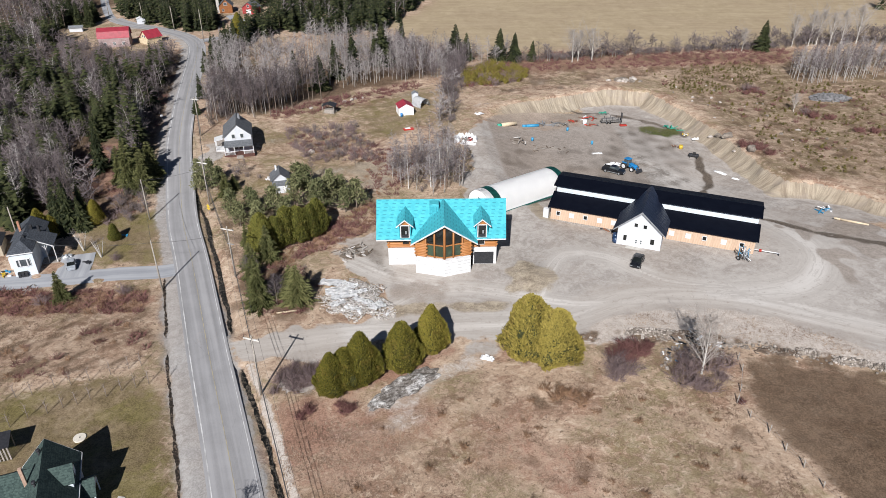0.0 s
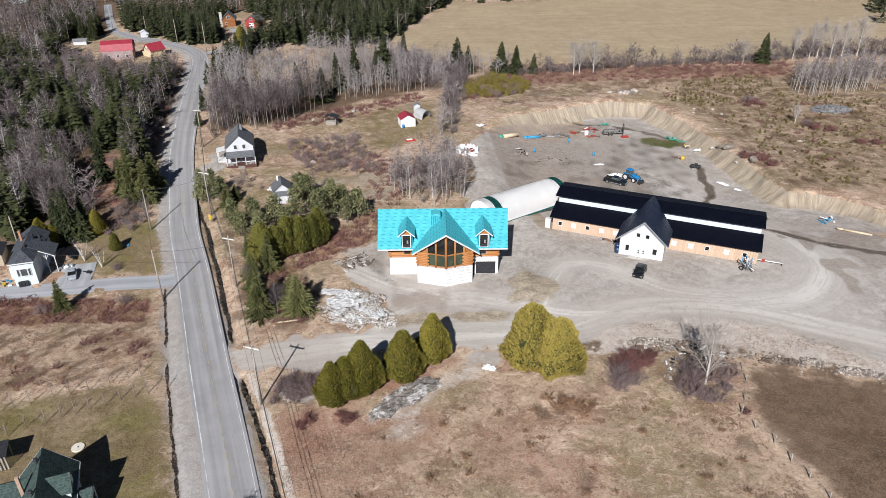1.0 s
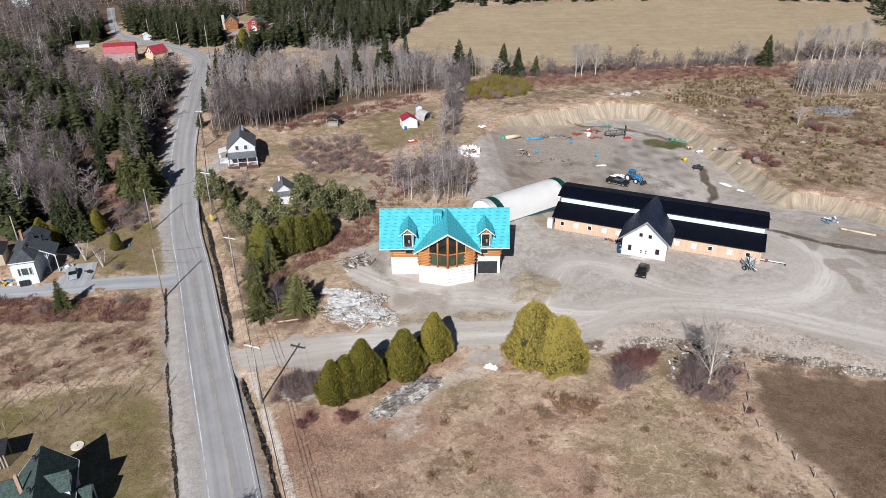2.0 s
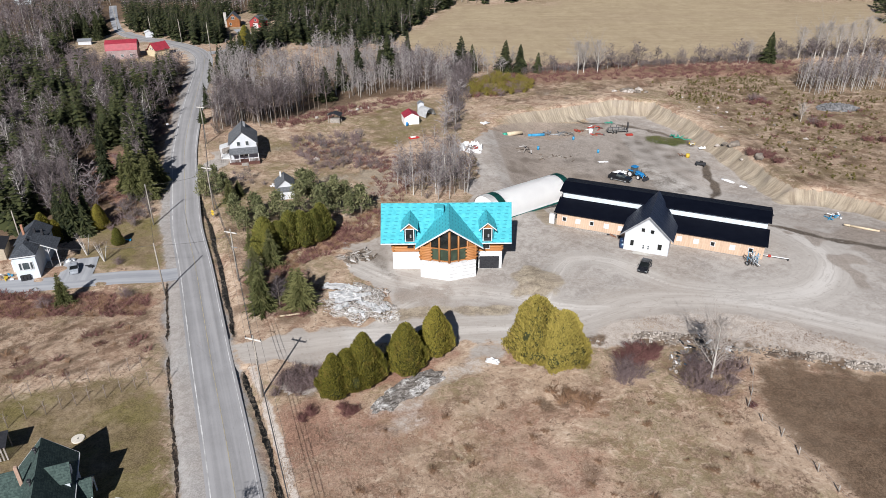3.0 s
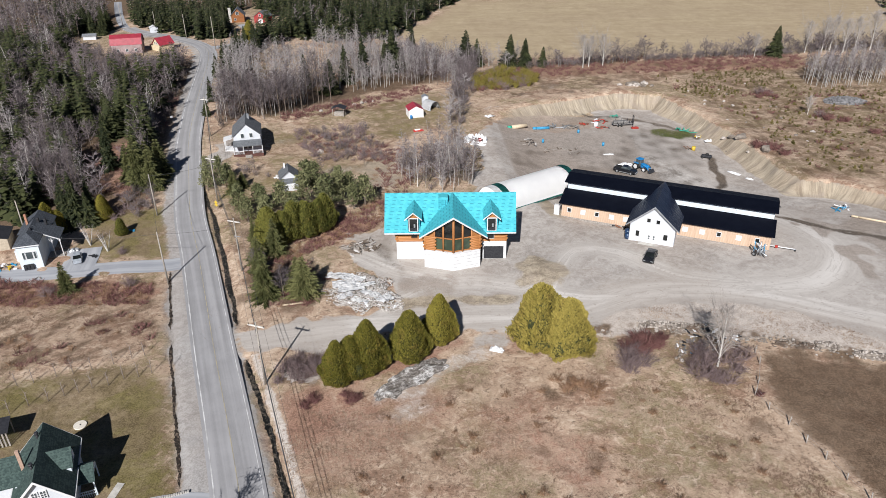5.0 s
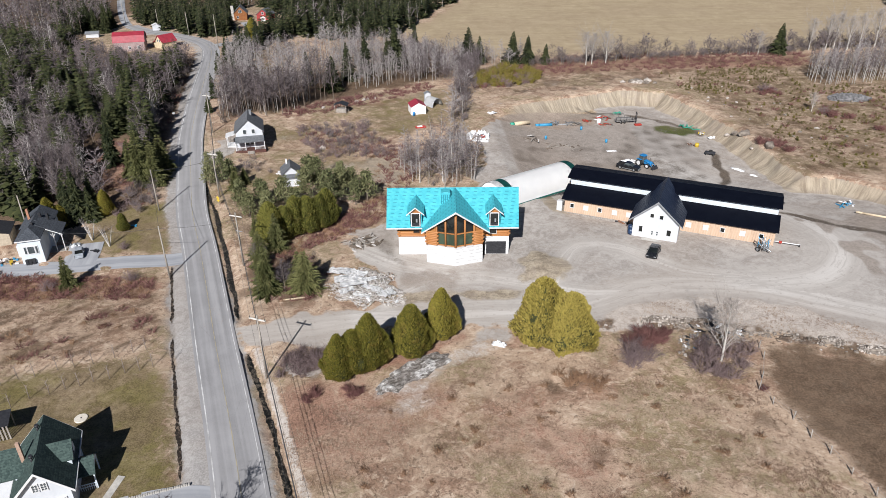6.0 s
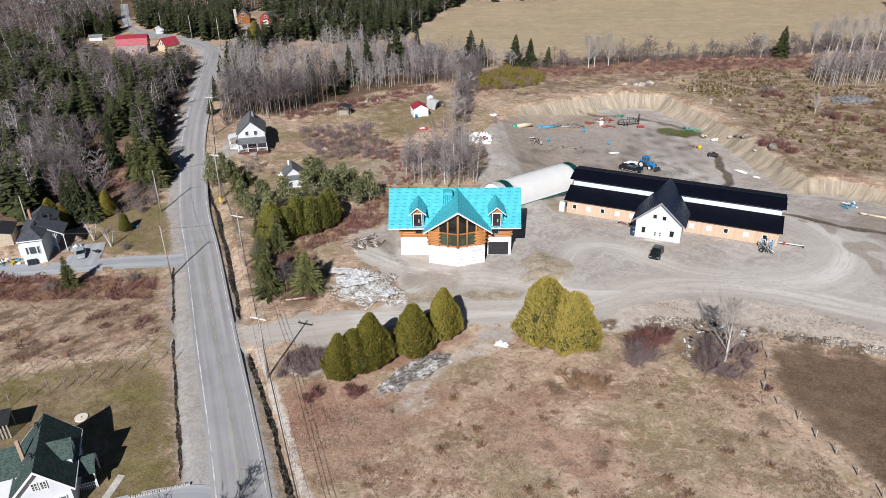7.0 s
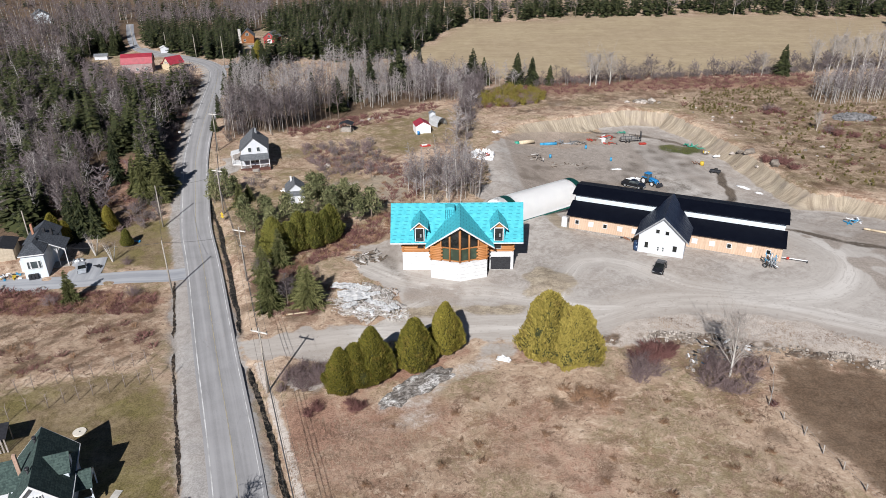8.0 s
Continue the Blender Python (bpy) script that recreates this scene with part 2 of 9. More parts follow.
def ground_material():
    n = Nodes("ground_cover")
    p = n.place()
    big, mid, small, fine = n.noise(0.035, 5, 0.6, p), n.noise(0.17, 7, 0.72, p), n.noise(0.75, 6, 0.74, p), n.noise(4.2, 5, 0.78, p)
    for v, d in ((big, 0.8), (mid, 0.9), (small, 0.9), (fine, 0.35)):
        v.node.inputs["Distortion"].default_value = d
    wear, cover, extra, wet, trail = n.attribute("wear"), n.attribute("cover"), n.attribute("extra"), n.attribute("wet"), n.attribute("trail")
    rim = n.attribute("rim")
    tuft = n.math("ADD", n.math("MULTIPLY", small, 0.40), n.math("MULTIPLY", fine, 0.60))
    fleck = n.remap(tuft, 0.40, 0.60)
    patch = n.remap(n.math("ADD", n.math("ADD", n.math("MULTIPLY", mid, 0.55), n.math("MULTIPLY", n.noise(0.06, 3, 0.6, p), 0.20)), n.math("MULTIPLY", small, 0.25)), 0.488, 0.560)
    edge = n.math("MULTIPLY", n.math("SUBTRACT", n.math("ADD", n.math("MULTIPLY", small, 0.6), n.math("MULTIPLY", mid, 0.4)), 0.5), 2.4)
    def grown(v, lo=0.3, hi=0.7):
        return n.remap(n.math("ADD", v, n.math("MULTIPLY", edge, n.math("MULTIPLY", v, n.math("SUBTRACT", 1.6, v)))), lo, hi)
    # matted dead grass: straw, dun and brown, lying in swathes, with darker clumps and greener places
    lie = n.noise(1.0, 6, 0.72, p, (0.36, 0.50, 1.0))
    lie.node.inputs["Distortion"].default_value = 1.6
    clump = n.noise(1.15, 7, 0.78, p)
    straw = n.mix(fleck, (0.392, 0.286, 0.208), (0.560, 0.432, 0.325))
    dun = n.mix(fleck, (0.232, 0.146, 0.102), (0.368, 0.245, 0.176))
    c = n.mix(patch, straw, dun)
    c = n.mix(n.math("MULTIPLY", n.remap(lie, 0.51, 0.66), 0.75), c, n.mix(fleck, (0.140, 0.086, 0.060), (0.300, 0.200, 0.145)))
    c = n.mix(n.math("MULTIPLY", n.remap(lie, 0.455, 0.40), 0.7), c, (0.62, 0.505, 0.395))
    c = n.mix(n.math("MULTIPLY", n.remap(clump, 0.555, 0.615), 0.80), c, (0.095, 0.062, 0.042))
    c = n.mix(n.math("MULTIPLY", n.math("MULTIPLY", n.remap(n.noise(0.05, 5, 0.65, p), 0.47, 0.56), n.remap(small, 0.38, 0.56)), 0.72), c, n.mix(fleck, (0.105, 0.085, 0.040), (0.265, 0.225, 0.125)))
    scrub = n.mix(fleck, (0.170, 0.085, 0.062), (0.390, 0.235, 0.172))
    c = n.mix(n.math("MULTIPLY", grown(wear[2], 0.25, 0.8), 0.85), c, scrub)
    lawn = n.mix(n.remap(n.noise(0.11, 5, 0.65, p), 0.45, 0.56), n.mix(fleck, (0.098, 0.074, 0.038), (0.220, 0.172, 0.096)), n.mix(fleck, (0.096, 0.080, 0.030), (0.205, 0.174, 0.074)))
    c = n.mix(n.math("MULTIPLY", grown(wear[1], 0.25, 0.85), n.remap(mid, 0.35, 0.6, 0.75, 1.0)), c, lawn)
    bare = n.mix(fleck, (0.390, 0.340, 0.300), (0.61, 0.560, 0.512))
    c = n.mix(grown(extra[0]), c, bare)
    rows = n.noise(0.5, 4, 0.6, p, (0.05, 1.0, 1.0))
    hay = n.mix(n.remap(n.math("ADD", n.math("ADD", n.math("MULTIPLY", rows, 0.25), n.math("MULTIPLY", mid, 0.4)), n.math("MULTIPLY", fine, 0.35)), 0.36, 0.64), (0.300, 0.236, 0.150), (0.440, 0.358, 0.243))
    c = n.mix(cover[1], c, hay)
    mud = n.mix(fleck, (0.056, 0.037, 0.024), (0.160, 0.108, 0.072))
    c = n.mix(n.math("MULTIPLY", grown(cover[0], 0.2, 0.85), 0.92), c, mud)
    # trodden gravel, with streaks that follow the ways the wheels take
    stones = n.node("ShaderNodeTexVoronoi", Vector=p, Scale=2.6).outputs["Distance"]
    way = n.node("ShaderNodeCombineXYZ", X=trail[0], Y=n.math("MULTIPLY", trail[1], 0.035), Z=0.0).outputs[0]
    rut, rut_fine = n.noise(0.9, 4, 0.6, way), n.noise(3.2, 3, 0.6, way)
    streaks = n.math("ADD", n.math("MULTIPLY", rut, 0.6), n.math("MULTIPLY", rut_fine, 0.4))
    base = n.math("ADD", n.math("MULTIPLY", mid, 0.5), n.math("MULTIPLY", small, 0.5))
    f = n.math("ADD", n.math("MULTIPLY", streaks, trail[2]), n.math("MULTIPLY", base, n.math("SUBTRACT", 1.0, trail[2])))
    gravel = n.mix(n.remap(f, 0.38, 0.62), (0.268, 0.238, 0.215), (0.462, 0.430, 0.398))
    gravel = n.mix(n.math("MULTIPLY", trail[2], 0.62), gravel, (0.545, 0.514, 0.478))
    gravel = n.mix(n.math("MULTIPLY", n.remap(n.math("MULTIPLY", trail[2], rut), 0.3, 0.62), 0.55), gravel, (0.66, 0.635, 0.605))
    gravel = n.mix(n.math("MULTIPLY", n.remap(rut_fine, 0.55, 0.60), n.math("MULTIPLY", trail[2], 0.45)), gravel, (0.30, 0.27, 0.245))
    gravel = n.mix(n.math("MULTIPLY", n.remap(clump, 0.55, 0.64), 0.45), gravel, (0.22, 0.185, 0.158))
    gravel = n.mix(n.math("MULTIPLY", n.remap(fine, 0.35, 0.7), 0.28), gravel, (0.52, 0.49, 0.46))
    gravel = n.mix(n.math("MULTIPLY", n.remap(stones, 0.0, 0.12, 1.0, 0.0), 0.25), gravel, (0.13, 0.11, 0.092))
    c = n.mix(grown(wear[0], 0.35, 0.65), c, gravel)
    c = n.mix(n.math("MULTIPLY", wet[2], 0.75), c, n.mix(fleck, (0.255, 0.246, 0.240), (0.415, 0.404, 0.396)))
    c = n.mix(n.math("MULTIPLY", grown(wet[1]), 0.78), c, n.mix(fleck, (0.205, 0.174, 0.148), (0.36, 0.312, 0.274)))
    down = n.node("ShaderNodeCombineXYZ", X=rim[0], Y=rim[1], Z=0.0).outputs[0]
    gully, rill = n.noise(0.55, 5, 0.7, down), n.noise(2.6, 4, 0.7, down)
    streak = n.math("ADD", n.math("ADD", n.math("MULTIPLY", gully, 0.45), n.math("MULTIPLY", rill, 0.35)), n.math("MULTIPLY", fine, 0.20))
    sand = n.mix(n.remap(streak, 0.41, 0.59), (0.235, 0.195, 0.147), (0.445, 0.385, 0.298))
    sand = n.mix(n.math("MULTIPLY", n.remap(mid, 0.50, 0.62), 0.55), sand, (0.30, 0.255, 0.218))
    c = n.mix(grown(cover[2]), c, sand)
    damp = n.mix(fleck, (0.060, 0.050, 0.042), (0.16, 0.135, 0.112))
    c = n.mix(grown(extra[1], 0.25, 0.8), c, damp)
    moss = n.mix(fleck, (0.036, 0.048, 0.014), (0.100, 0.118, 0.036))
    c = n.mix(grown(extra[2], 0.3, 0.8), c, moss)
    c = n.mix(n.math("MULTIPLY", n.remap(big, 0.42, 0.58), 0.18), c, (0.26, 0.19, 0.135))
    n.colour(c)
    n.rough(0.95)
    n.skin.inputs["Specular IOR Level"].default_value = 0.1
    n.bump(n.math("ADD", fine, n.math("MULTIPLY", small, 0.4)), n.remap(wear[0], 0.2, 0.8, 0.7, 0.45), 0.10)
    return n.material


GROUND = ground_material()


def asphalt_material(name, a, b, lines=True):
    n = Nodes(name)
    p = n.place("UV")
    o = n.place()
    u = n.node("ShaderNodeSeparateXYZ", Vector=p).outputs
    coarse, grain = n.noise(0.23, 6, 0.65, o), n.noise(9.0, 4, 0.7, o)
    along = n.noise(1.0, 3, 0.5, p, (0.9, 0.02, 1.0))
    c = n.mix(n.remap(n.math("ADD", n.math("MULTIPLY", along, 0.75), n.math("MULTIPLY", coarse, 0.25)), 0.34, 0.66), a, b)
    c = n.mix(n.math("MULTIPLY", n.remap(grain, 0.35, 0.7), 0.22), c, (0.42, 0.40, 0.37))
    if lines:
        # tar-sealed cracks that wander along and across the lanes
        crack = n.node("ShaderNodeTexVoronoi", Vector=n.node("ShaderNodeMapping", Vector=p, Scale=(0.42, 0.06, 1.0)).outputs[0], Scale=1.0)
        crack.feature = "DISTANCE_TO_EDGE"
        wob = n.math("ADD", crack.outputs["Distance"], n.math("MULTIPLY", n.noise(2.0, 3, 0.6, o), 0.03))
        c = n.mix(n.math("MULTIPLY", n.remap(wob, 0.012, 0.022, 1.0, 0.0), 0.14), c, (0.07, 0.068, 0.068))
    n.colour(c).rough(0.9)
    n.bump(grain, 0.4, 0.02)
    return n.material


ASPHALT = asphalt_material("worn_asphalt", (0.225, 0.224, 0.232), (0.345, 0.343, 0.354))
LANE = asphalt_material("pale_lane_gravel", (0.255, 0.268, 0.296), (0.385, 0.398, 0.424), False)
WHITE_LINE = plain("worn_white_line", (0.66, 0.66, 0.66), (0.34, 0.335, 0.335), 0.8, 0.45)
YELLOW_LINE = plain("worn_yellow_line", (0.40, 0.35, 0.24), (0.26, 0.245, 0.215), 0.8, 0.8)

# ---------------------------------------------------------------- ground, road and ditches


def spaced(lo, hi, near_lo, near_hi, step, grow):
    """Grid lines: even between near_lo and near_hi, then growing apart to lo and hi."""
    v = list(np.arange(near_lo, near_hi + step / 2, step))
    d = step
    while v[-1] < hi:
        d *= grow
        v.append(v[-1] + d)
    d = step
    while v[0] > lo:
        d *= grow
        v.insert(0, v[0] - d)
    return np.array(v)


def build_ground():
    gx = spaced(-1800, 1800, -84, 100, 0.64, 1.10)
    gy = spaced(-900, 2600, 46, 222, 0.64, 1.09)
    x, y = np.meshgrid(gx, gy)
    x, y = x.ravel(), y.ravel()
    z = land(x, y)
    w, h = len(gx), len(gy)
    i = (np.arange(h - 1)[:, None] * w + np.arange(w - 1)[None]).ravel()
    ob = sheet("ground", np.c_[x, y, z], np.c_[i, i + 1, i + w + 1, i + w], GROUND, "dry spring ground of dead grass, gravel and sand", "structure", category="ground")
    n1, n2, n3 = wave(x, y, 3.2, 11), wave(x, y, 9.0, 12), wave(x, y, 26.0, 13)
    blur = lambda d, soft, rag=1.0: ss(0.5 + (d + rag * (0.9 * n1 + 1.0 * n2)) / (3.2 * soft))
    off_road = seg_dist(x, y, ROAD)[0]
    # gravel: the yard, the drive and the road's margin
    gravel = blur(inside(x, y, YARD), 1.0)
    gravel = np.maximum(gravel, ss((5.3 - 1.2 * ss((y - 96) / 12) + 0.5 * n1 + 0.25 * wave(x, y, 1.0, 17) - off_road) / 1.0) * (y < 300))
    gravel = np.maximum(gravel, 0.85 * blur(inside(x, y, [(-26, 79), (-18, 80), (-17.5, 77.5), (-20, 75), (-23, 76)]), 1.2) * (n1 > -0.3))
    gravel = np.maximum(gravel, 0.7 * blur(inside(x, y, [(3, 87), (10, 88), (9, 83), (4, 83)]), 1.5))
    gravel = np.maximum(gravel, blur(inside(x, y, [(-58.2, 152), (-56, 171), (-50, 170), (-53, 158), (-55, 150)]), 1.0))
    # sand: the pit's banks and spoil
    d = pit_depth(x, y)
    gravel = np.maximum(gravel, ss((d - 2.4) / 1.6) * ss((y - 122) / 10) * ss((x - 40) / 10))
    bank = ss((d + 0.5) / 0.8) * ss((4.6 - d) / 1.4) * ss((y - 122) / 10) * ss((x - 12) / 14) * (1.0 + 0.15 * n2)
    sand = np.maximum(bank, 0.85 * blur(inside(x, y, [(15, 111), (21, 108), (21.5, 101), (17, 98.5), (12, 101), (12.5, 108)]), 1.2))
    sand = np.maximum(sand, 0.75 * blur(inside(x, y, [(-20, 164), (-10, 160), (-9, 146), (-12, 139), (-19, 140)]), 2))
    sand = np.maximum(sand, 0.80 * blur(inside(x, y, [(-8, 97), (4, 98), (12, 97), (10, 95.5), (-7, 94)]), 1))
    # lawns
    lawn = blur(inside(x, y, [(-80, 69), (-60, 76.5), (-42, 81), (-39, 74), (-31, 57), (-30, 40), (-80, 40)]), 2.5)
    lawn = np.maximum(lawn, 0.75 * blur(inside(x, y, [(-52, 152), (-36, 158), (-28, 170), (-8, 176), (2, 196), (0, 216), (-26, 208), (-44, 184), (-54, 180)]), 3) * (0.5 + 0.45 * ss((x + 24 + 4 * n1) / 10)))
    lawn = np.maximum(lawn, (0.42 + 0.2 * n2) * blur(inside(x, y, [(-57, 146), (-36, 130), (-16, 138), (-14, 160), (-24, 176), (-8, 178), (4, 200), (4, 220), (-24, 206), (-46, 184), (-58, 176)]), 3))
    lawn = np.maximum(lawn, 0.6 * blur(inside(x, y, [(-52, 148), (-32, 152), (-30, 136), (-37, 124), (-46, 130)]), 2))
    lawn = np.maximum(lawn, (0.44 + 0.12 * n1) * blur(inside(x, y, [(82, 146), (130, 140), (190, 200), (130, 256), (74, 240), (66, 226), (80, 205), (84, 180)]), 3))
    lawn = np.maximum(lawn, 0.85 * blur(inside(x, y, [(-69, 116), (-66, 110), (-51, 111), (-58, 133), (-70, 129)]), 1.6))
    lawn = np.maximum(lawn, 0.6 * blur(inside(x, y, [(-50, 111), (-47.5, 110), (-58, 136), (-60, 133)]), 1.5))
    # reddish scrub, bare earth, dark wet field, hay field
    red = 0.6 * ss(0.2 + n3 + 0.5 * n2) * ss((x + 25) / 12) * ss((92 - y) / 8) * ss((30 - x) / 14)
    red = np.maximum(red, 0.9 * blur(inside(x, y, [(-12, 77), (-7, 81), (-2, 83), (2, 86), (3.4, 84.2), (-2, 80.4), (-7, 77.9), (-11.5, 74.4)]), 1.0))
    red = np.maximum(red, 0.95 * blur(inside(x, y, [(-22, 74), (-15, 74), (-13, 68), (-18, 60), (-20, 62)]), 1.5))
    red = np.maximum(red, 1.0 * blur(inside(x, y, [(-84, 103), (-52, 102), (-48, 100), (-50, 96), (-84, 94.5)]), 1.6))
    red = np.maximum(red, 0.9 * blur(inside(x, y, [(-32, 110), (-20, 118), (-14, 122), (-12, 127), (-20, 126), (-28, 116)]), 2))
    red = np.maximum(red, 0.75 * blur(inside(x, y, [(20, 232), (70, 238), (128, 240), (132, 262), (28, 258)]), 5))
    red = np.maximum(red, 0.5 * ss(n2 + 0.5 * n3) * ss((x - 20) / 20) * ss((y - 195) / 15) * ss((262 - y) / 10))
    red = np.maximum(red, 0.5 * ss(n2 + 0.4 * n3 - 0.2) * ss((x - 78) / 6) * ss((y - 130) / 15) * ss((262 - y) / 10))
    red = np.maximum(red, 0.95 * blur(inside(x, y, CLEARING), 1.5))
    bare = 0.3 * ss(n2 - 0.2) * ss((x - 70) / 20) * ss((y - 150) / 20)
    bare = np.maximum(bare, 1.3 * blur(inside(x, y, [(24, 93), (32, 96), (43, 96.5), (56, 93), (70, 84), (96, 70), (90, 66), (66, 79), (52, 84), (40, 86), (30, 86.5), (20, 86.5)]), 1.6))
    bare = np.maximum(bare, 0.7 * ss(n3 * 0.6 + n2 * 0.6 - 0.25) * ss((x + 20) / 10) * ss((88 - y) / 6) * ss((y - 60) / 10))
    bare = np.maximum(bare, 0.55 * blur(inside(x, y, [(-10, 70.5), (-4, 72.0), (2, 77.6), (6, 79.6), (10, 82), (4, 86), (1.5, 82), (-7, 76.5), (-11, 73)]), 1.5))
    bare = np.maximum(bare, 0.6 * ss(n2 * 0.7 + n1 * 0.5 + 0.1) * (1 - 0.7 * ss((x - 70) / 12)) * blur(inside(x, y, [(10, 198), (38, 209), (56, 218), (70, 214), (84, 190), (86, 165), (104, 160), (104, 225), (20, 228)]), 5))
    bare = np.maximum(bare, (0.12 + 0.25 * n2) * blur(inside(x, y, [(-56, 146), (-30, 132), (-14, 136), (8, 142), (8, 180), (6, 222), (-24, 208), (-46, 186), (-58, 176)]), 4))
    bare = np.maximum(bare, 0.95 * np.exp(-((seg_dist(x, y, [(px + 1.35, py + 0.5) for px, py in DITCH_NEAR])[0] + 0.2 * n1) / 0.65) ** 2))
    mud = 0.95 * blur(inside(x, y, [(45.5, 80.5), (47, 81.5), (56, 80), (70, 74), (95, 56), (60, 38), (52.5, 42), (49.8, 51), (47.4, 58), (45.2, 64), (43.8, 69), (44.2, 74)]), 1.3)
    mud = np.maximum(mud, 0.9 * blur(inside(x, y, [(45, 83), (57, 81.5), (68, 78), (66, 76), (56, 79.5), (46, 81)]), 0.8))
    mud = np.maximum(mud, 0.95 * ss(n1 + 0.6) * blur(inside(x, y, [(13, 78), (18, 77.5), (21.5, 75), (18, 72), (14, 71.5), (12.5, 75)]), 1.8))
    mud = np.maximum(mud, 0.95 * ss(n1 + 0.6 * wave(x, y, 1.2, 41) + 0.6) * blur(inside(x, y, [(20, 88.5), (32, 88.5), (42, 87), (56, 85), (66, 80.5), (66, 78.5), (54, 81.5), (40, 83.5), (30, 85.5), (20, 86)]), 1.0))
    mud = np.maximum(mud, 0.6 * ss(0.9 * n2 + 0.7 * n1 - 0.55) * ss((x + 20) / 8) * ss((88 - y) / 5))
    mud = np.maximum(mud, (0.39 + 0.40 * ss(0.8 * wave(0.35 * (x + y), y - x, 3.4, 51) + 0.6 * wave(0.3 * (x + y), y - x, 1.5, 52) + 0.1)) * blur(inside(x, y, [(-90, 70), (-46, 81), (-43, 86), (-48, 99), (-90, 100)]), 2))
    mud = np.maximum(mud, 0.6 * ss(n2 + 0.6 * n1) * ss(pit_depth(x, y) / 3) * ss((y - 150) / 20) * ss((44 - x) / 10))
    mud = np.maximum(mud, (0.46 + 0.22 * ss(0.6 * n2 + 1.0 * n1) + 0.08 * wave(x, y, 1.5, 44)) * ss((x - 72) / 10) * ss((y - 140) / 10) * ss((250 - y) / 10))
    mud = np.maximum(mud, 0.75 * ss(n1 + 0.5 * n2 + 0.5) * blur(inside(x, y, [(-39, 114), (-31, 94), (-26, 93), (-18, 95), (-20, 102), (-26, 112), (-34, 118)]), 1.5))
    mud = np.maximum(mud, (0.5 + 0.25 * n1) * blur(inside(x, y, [(-32, 91), (-35.5, 104), (-47, 134), (-43, 136), (-30, 104), (-27.5, 93)]), 1.0))
    mud = np.maximum(mud, (0.40 + 0.25 * ss(n2 + n1) + 0.1 * wave(x, y, 1.7, 45)) * blur(inside(x, y, [(12, 206), (36, 212), (60, 222), (76, 226), (80, 240), (128, 250), (128, 262), (14, 258), (8, 226)]), 3))
    mud = np.maximum(mud, (0.7 + 0.2 * n1) * blur(inside(x, y, [(-24.5, 79.5), (-20, 82), (-17, 81), (-17, 77), (-20.5, 74.5), (-24, 74.5)]), 1.0))
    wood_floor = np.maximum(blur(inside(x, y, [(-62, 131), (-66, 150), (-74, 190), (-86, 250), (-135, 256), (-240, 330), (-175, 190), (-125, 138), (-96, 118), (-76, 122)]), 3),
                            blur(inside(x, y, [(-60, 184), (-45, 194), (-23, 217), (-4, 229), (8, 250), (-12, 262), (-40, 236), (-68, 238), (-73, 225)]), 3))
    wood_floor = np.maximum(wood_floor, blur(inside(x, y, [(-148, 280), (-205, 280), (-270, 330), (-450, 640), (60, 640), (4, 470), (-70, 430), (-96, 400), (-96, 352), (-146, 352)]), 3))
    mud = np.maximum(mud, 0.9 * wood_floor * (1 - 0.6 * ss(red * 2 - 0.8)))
    mud = np.maximum(mud, 0.5 * ss(n1 + 0.3) * blur(inside(x, y, [(-84, 102), (-52, 101), (-47, 99), (-49, 94), (-84, 94)]), 1.6))
    field = ss(inside(x, y, [(-8, 330), (-22, 312), (-8, 284), (20, 264), (80, 268), (132, 270), (190, 286), (232, 395), (150, 408), (70, 404), (8, 388)]) / 4 + 0.5)
    damp = (0.46 + 0.12 * n1) * blur(inside(x, y, [(36, 148), (60, 148), (66, 165), (66, 186), (58, 196), (50, 190), (44, 172), (36, 162)]), 2.5)
    damp = np.maximum(damp, 0.95 * np.exp(-((seg_dist(x, y, [(69, 170), (68.2, 166), (66.8, 160.6), (67.3, 157), (65.3, 150.5), (62, 146), (60, 140), (64, 134), (77, 122), (96, 112)])[0] + 0.7 * n1) / 1.1) ** 2))
    damp = np.maximum(damp, 0.75 * np.exp(-((seg_dist(x, y, [(40, 204.5), (52, 202.5), (62, 196.5), (68, 190.5), (70.5, 184)])[0] + 0.9 * n1) / 1.2) ** 2))
    damp = np.maximum(damp, 0.55 * blur(inside(x, y, [(-17, 116), (-10, 108), (-8, 103), (-4, 103), (-9.5, 110), (-10, 120)]), 1.6))
    damp = np.maximum(damp, 0.45 * np.exp(-((seg_dist(x, y, DITCH_WEST)[0] + 0.25 * n1) / 0.6) ** 2))
    damp = np.maximum(damp, 0.5 * ss(n2 + 0.6 * n1 + 0.25) * ss(pit_depth(x, y) / 4) * ss((y - 148) / 8) * ss((178 - y + 8 * n2) / 6) * ss((50 - x) / 10))
    moss = 0.80 * blur(inside(x, y, [(58.5, 193.5), (64, 192.5), (70, 190), (69.5, 184), (65, 182), (60, 184), (58, 188)]), 1.4)
    for line in (DITCH_NEAR, DITCH_FAR):
        damp = np.maximum(damp, 0.8 * np.exp(-((seg_dist(x, y, line)[0] + 0.15 * n1) / 0.5) ** 2))
    dust = ss(0.5 * n2 + 0.3 * n1 + 1.35) * ss((pit_depth(x, y) - 1) / 4) * ss((y - 146) / 8) * ss((206 - y) / 6) * ss((56 - x) / 8)
    dust = np.maximum(dust, 0.6 * ss(0.4 * n2 + 0.3 * n1 + 0.7) * blur(inside(x, y, [(-9, 104), (-8, 97), (4, 95.5), (12, 97), (13, 104), (8, 105)]), 1.5))
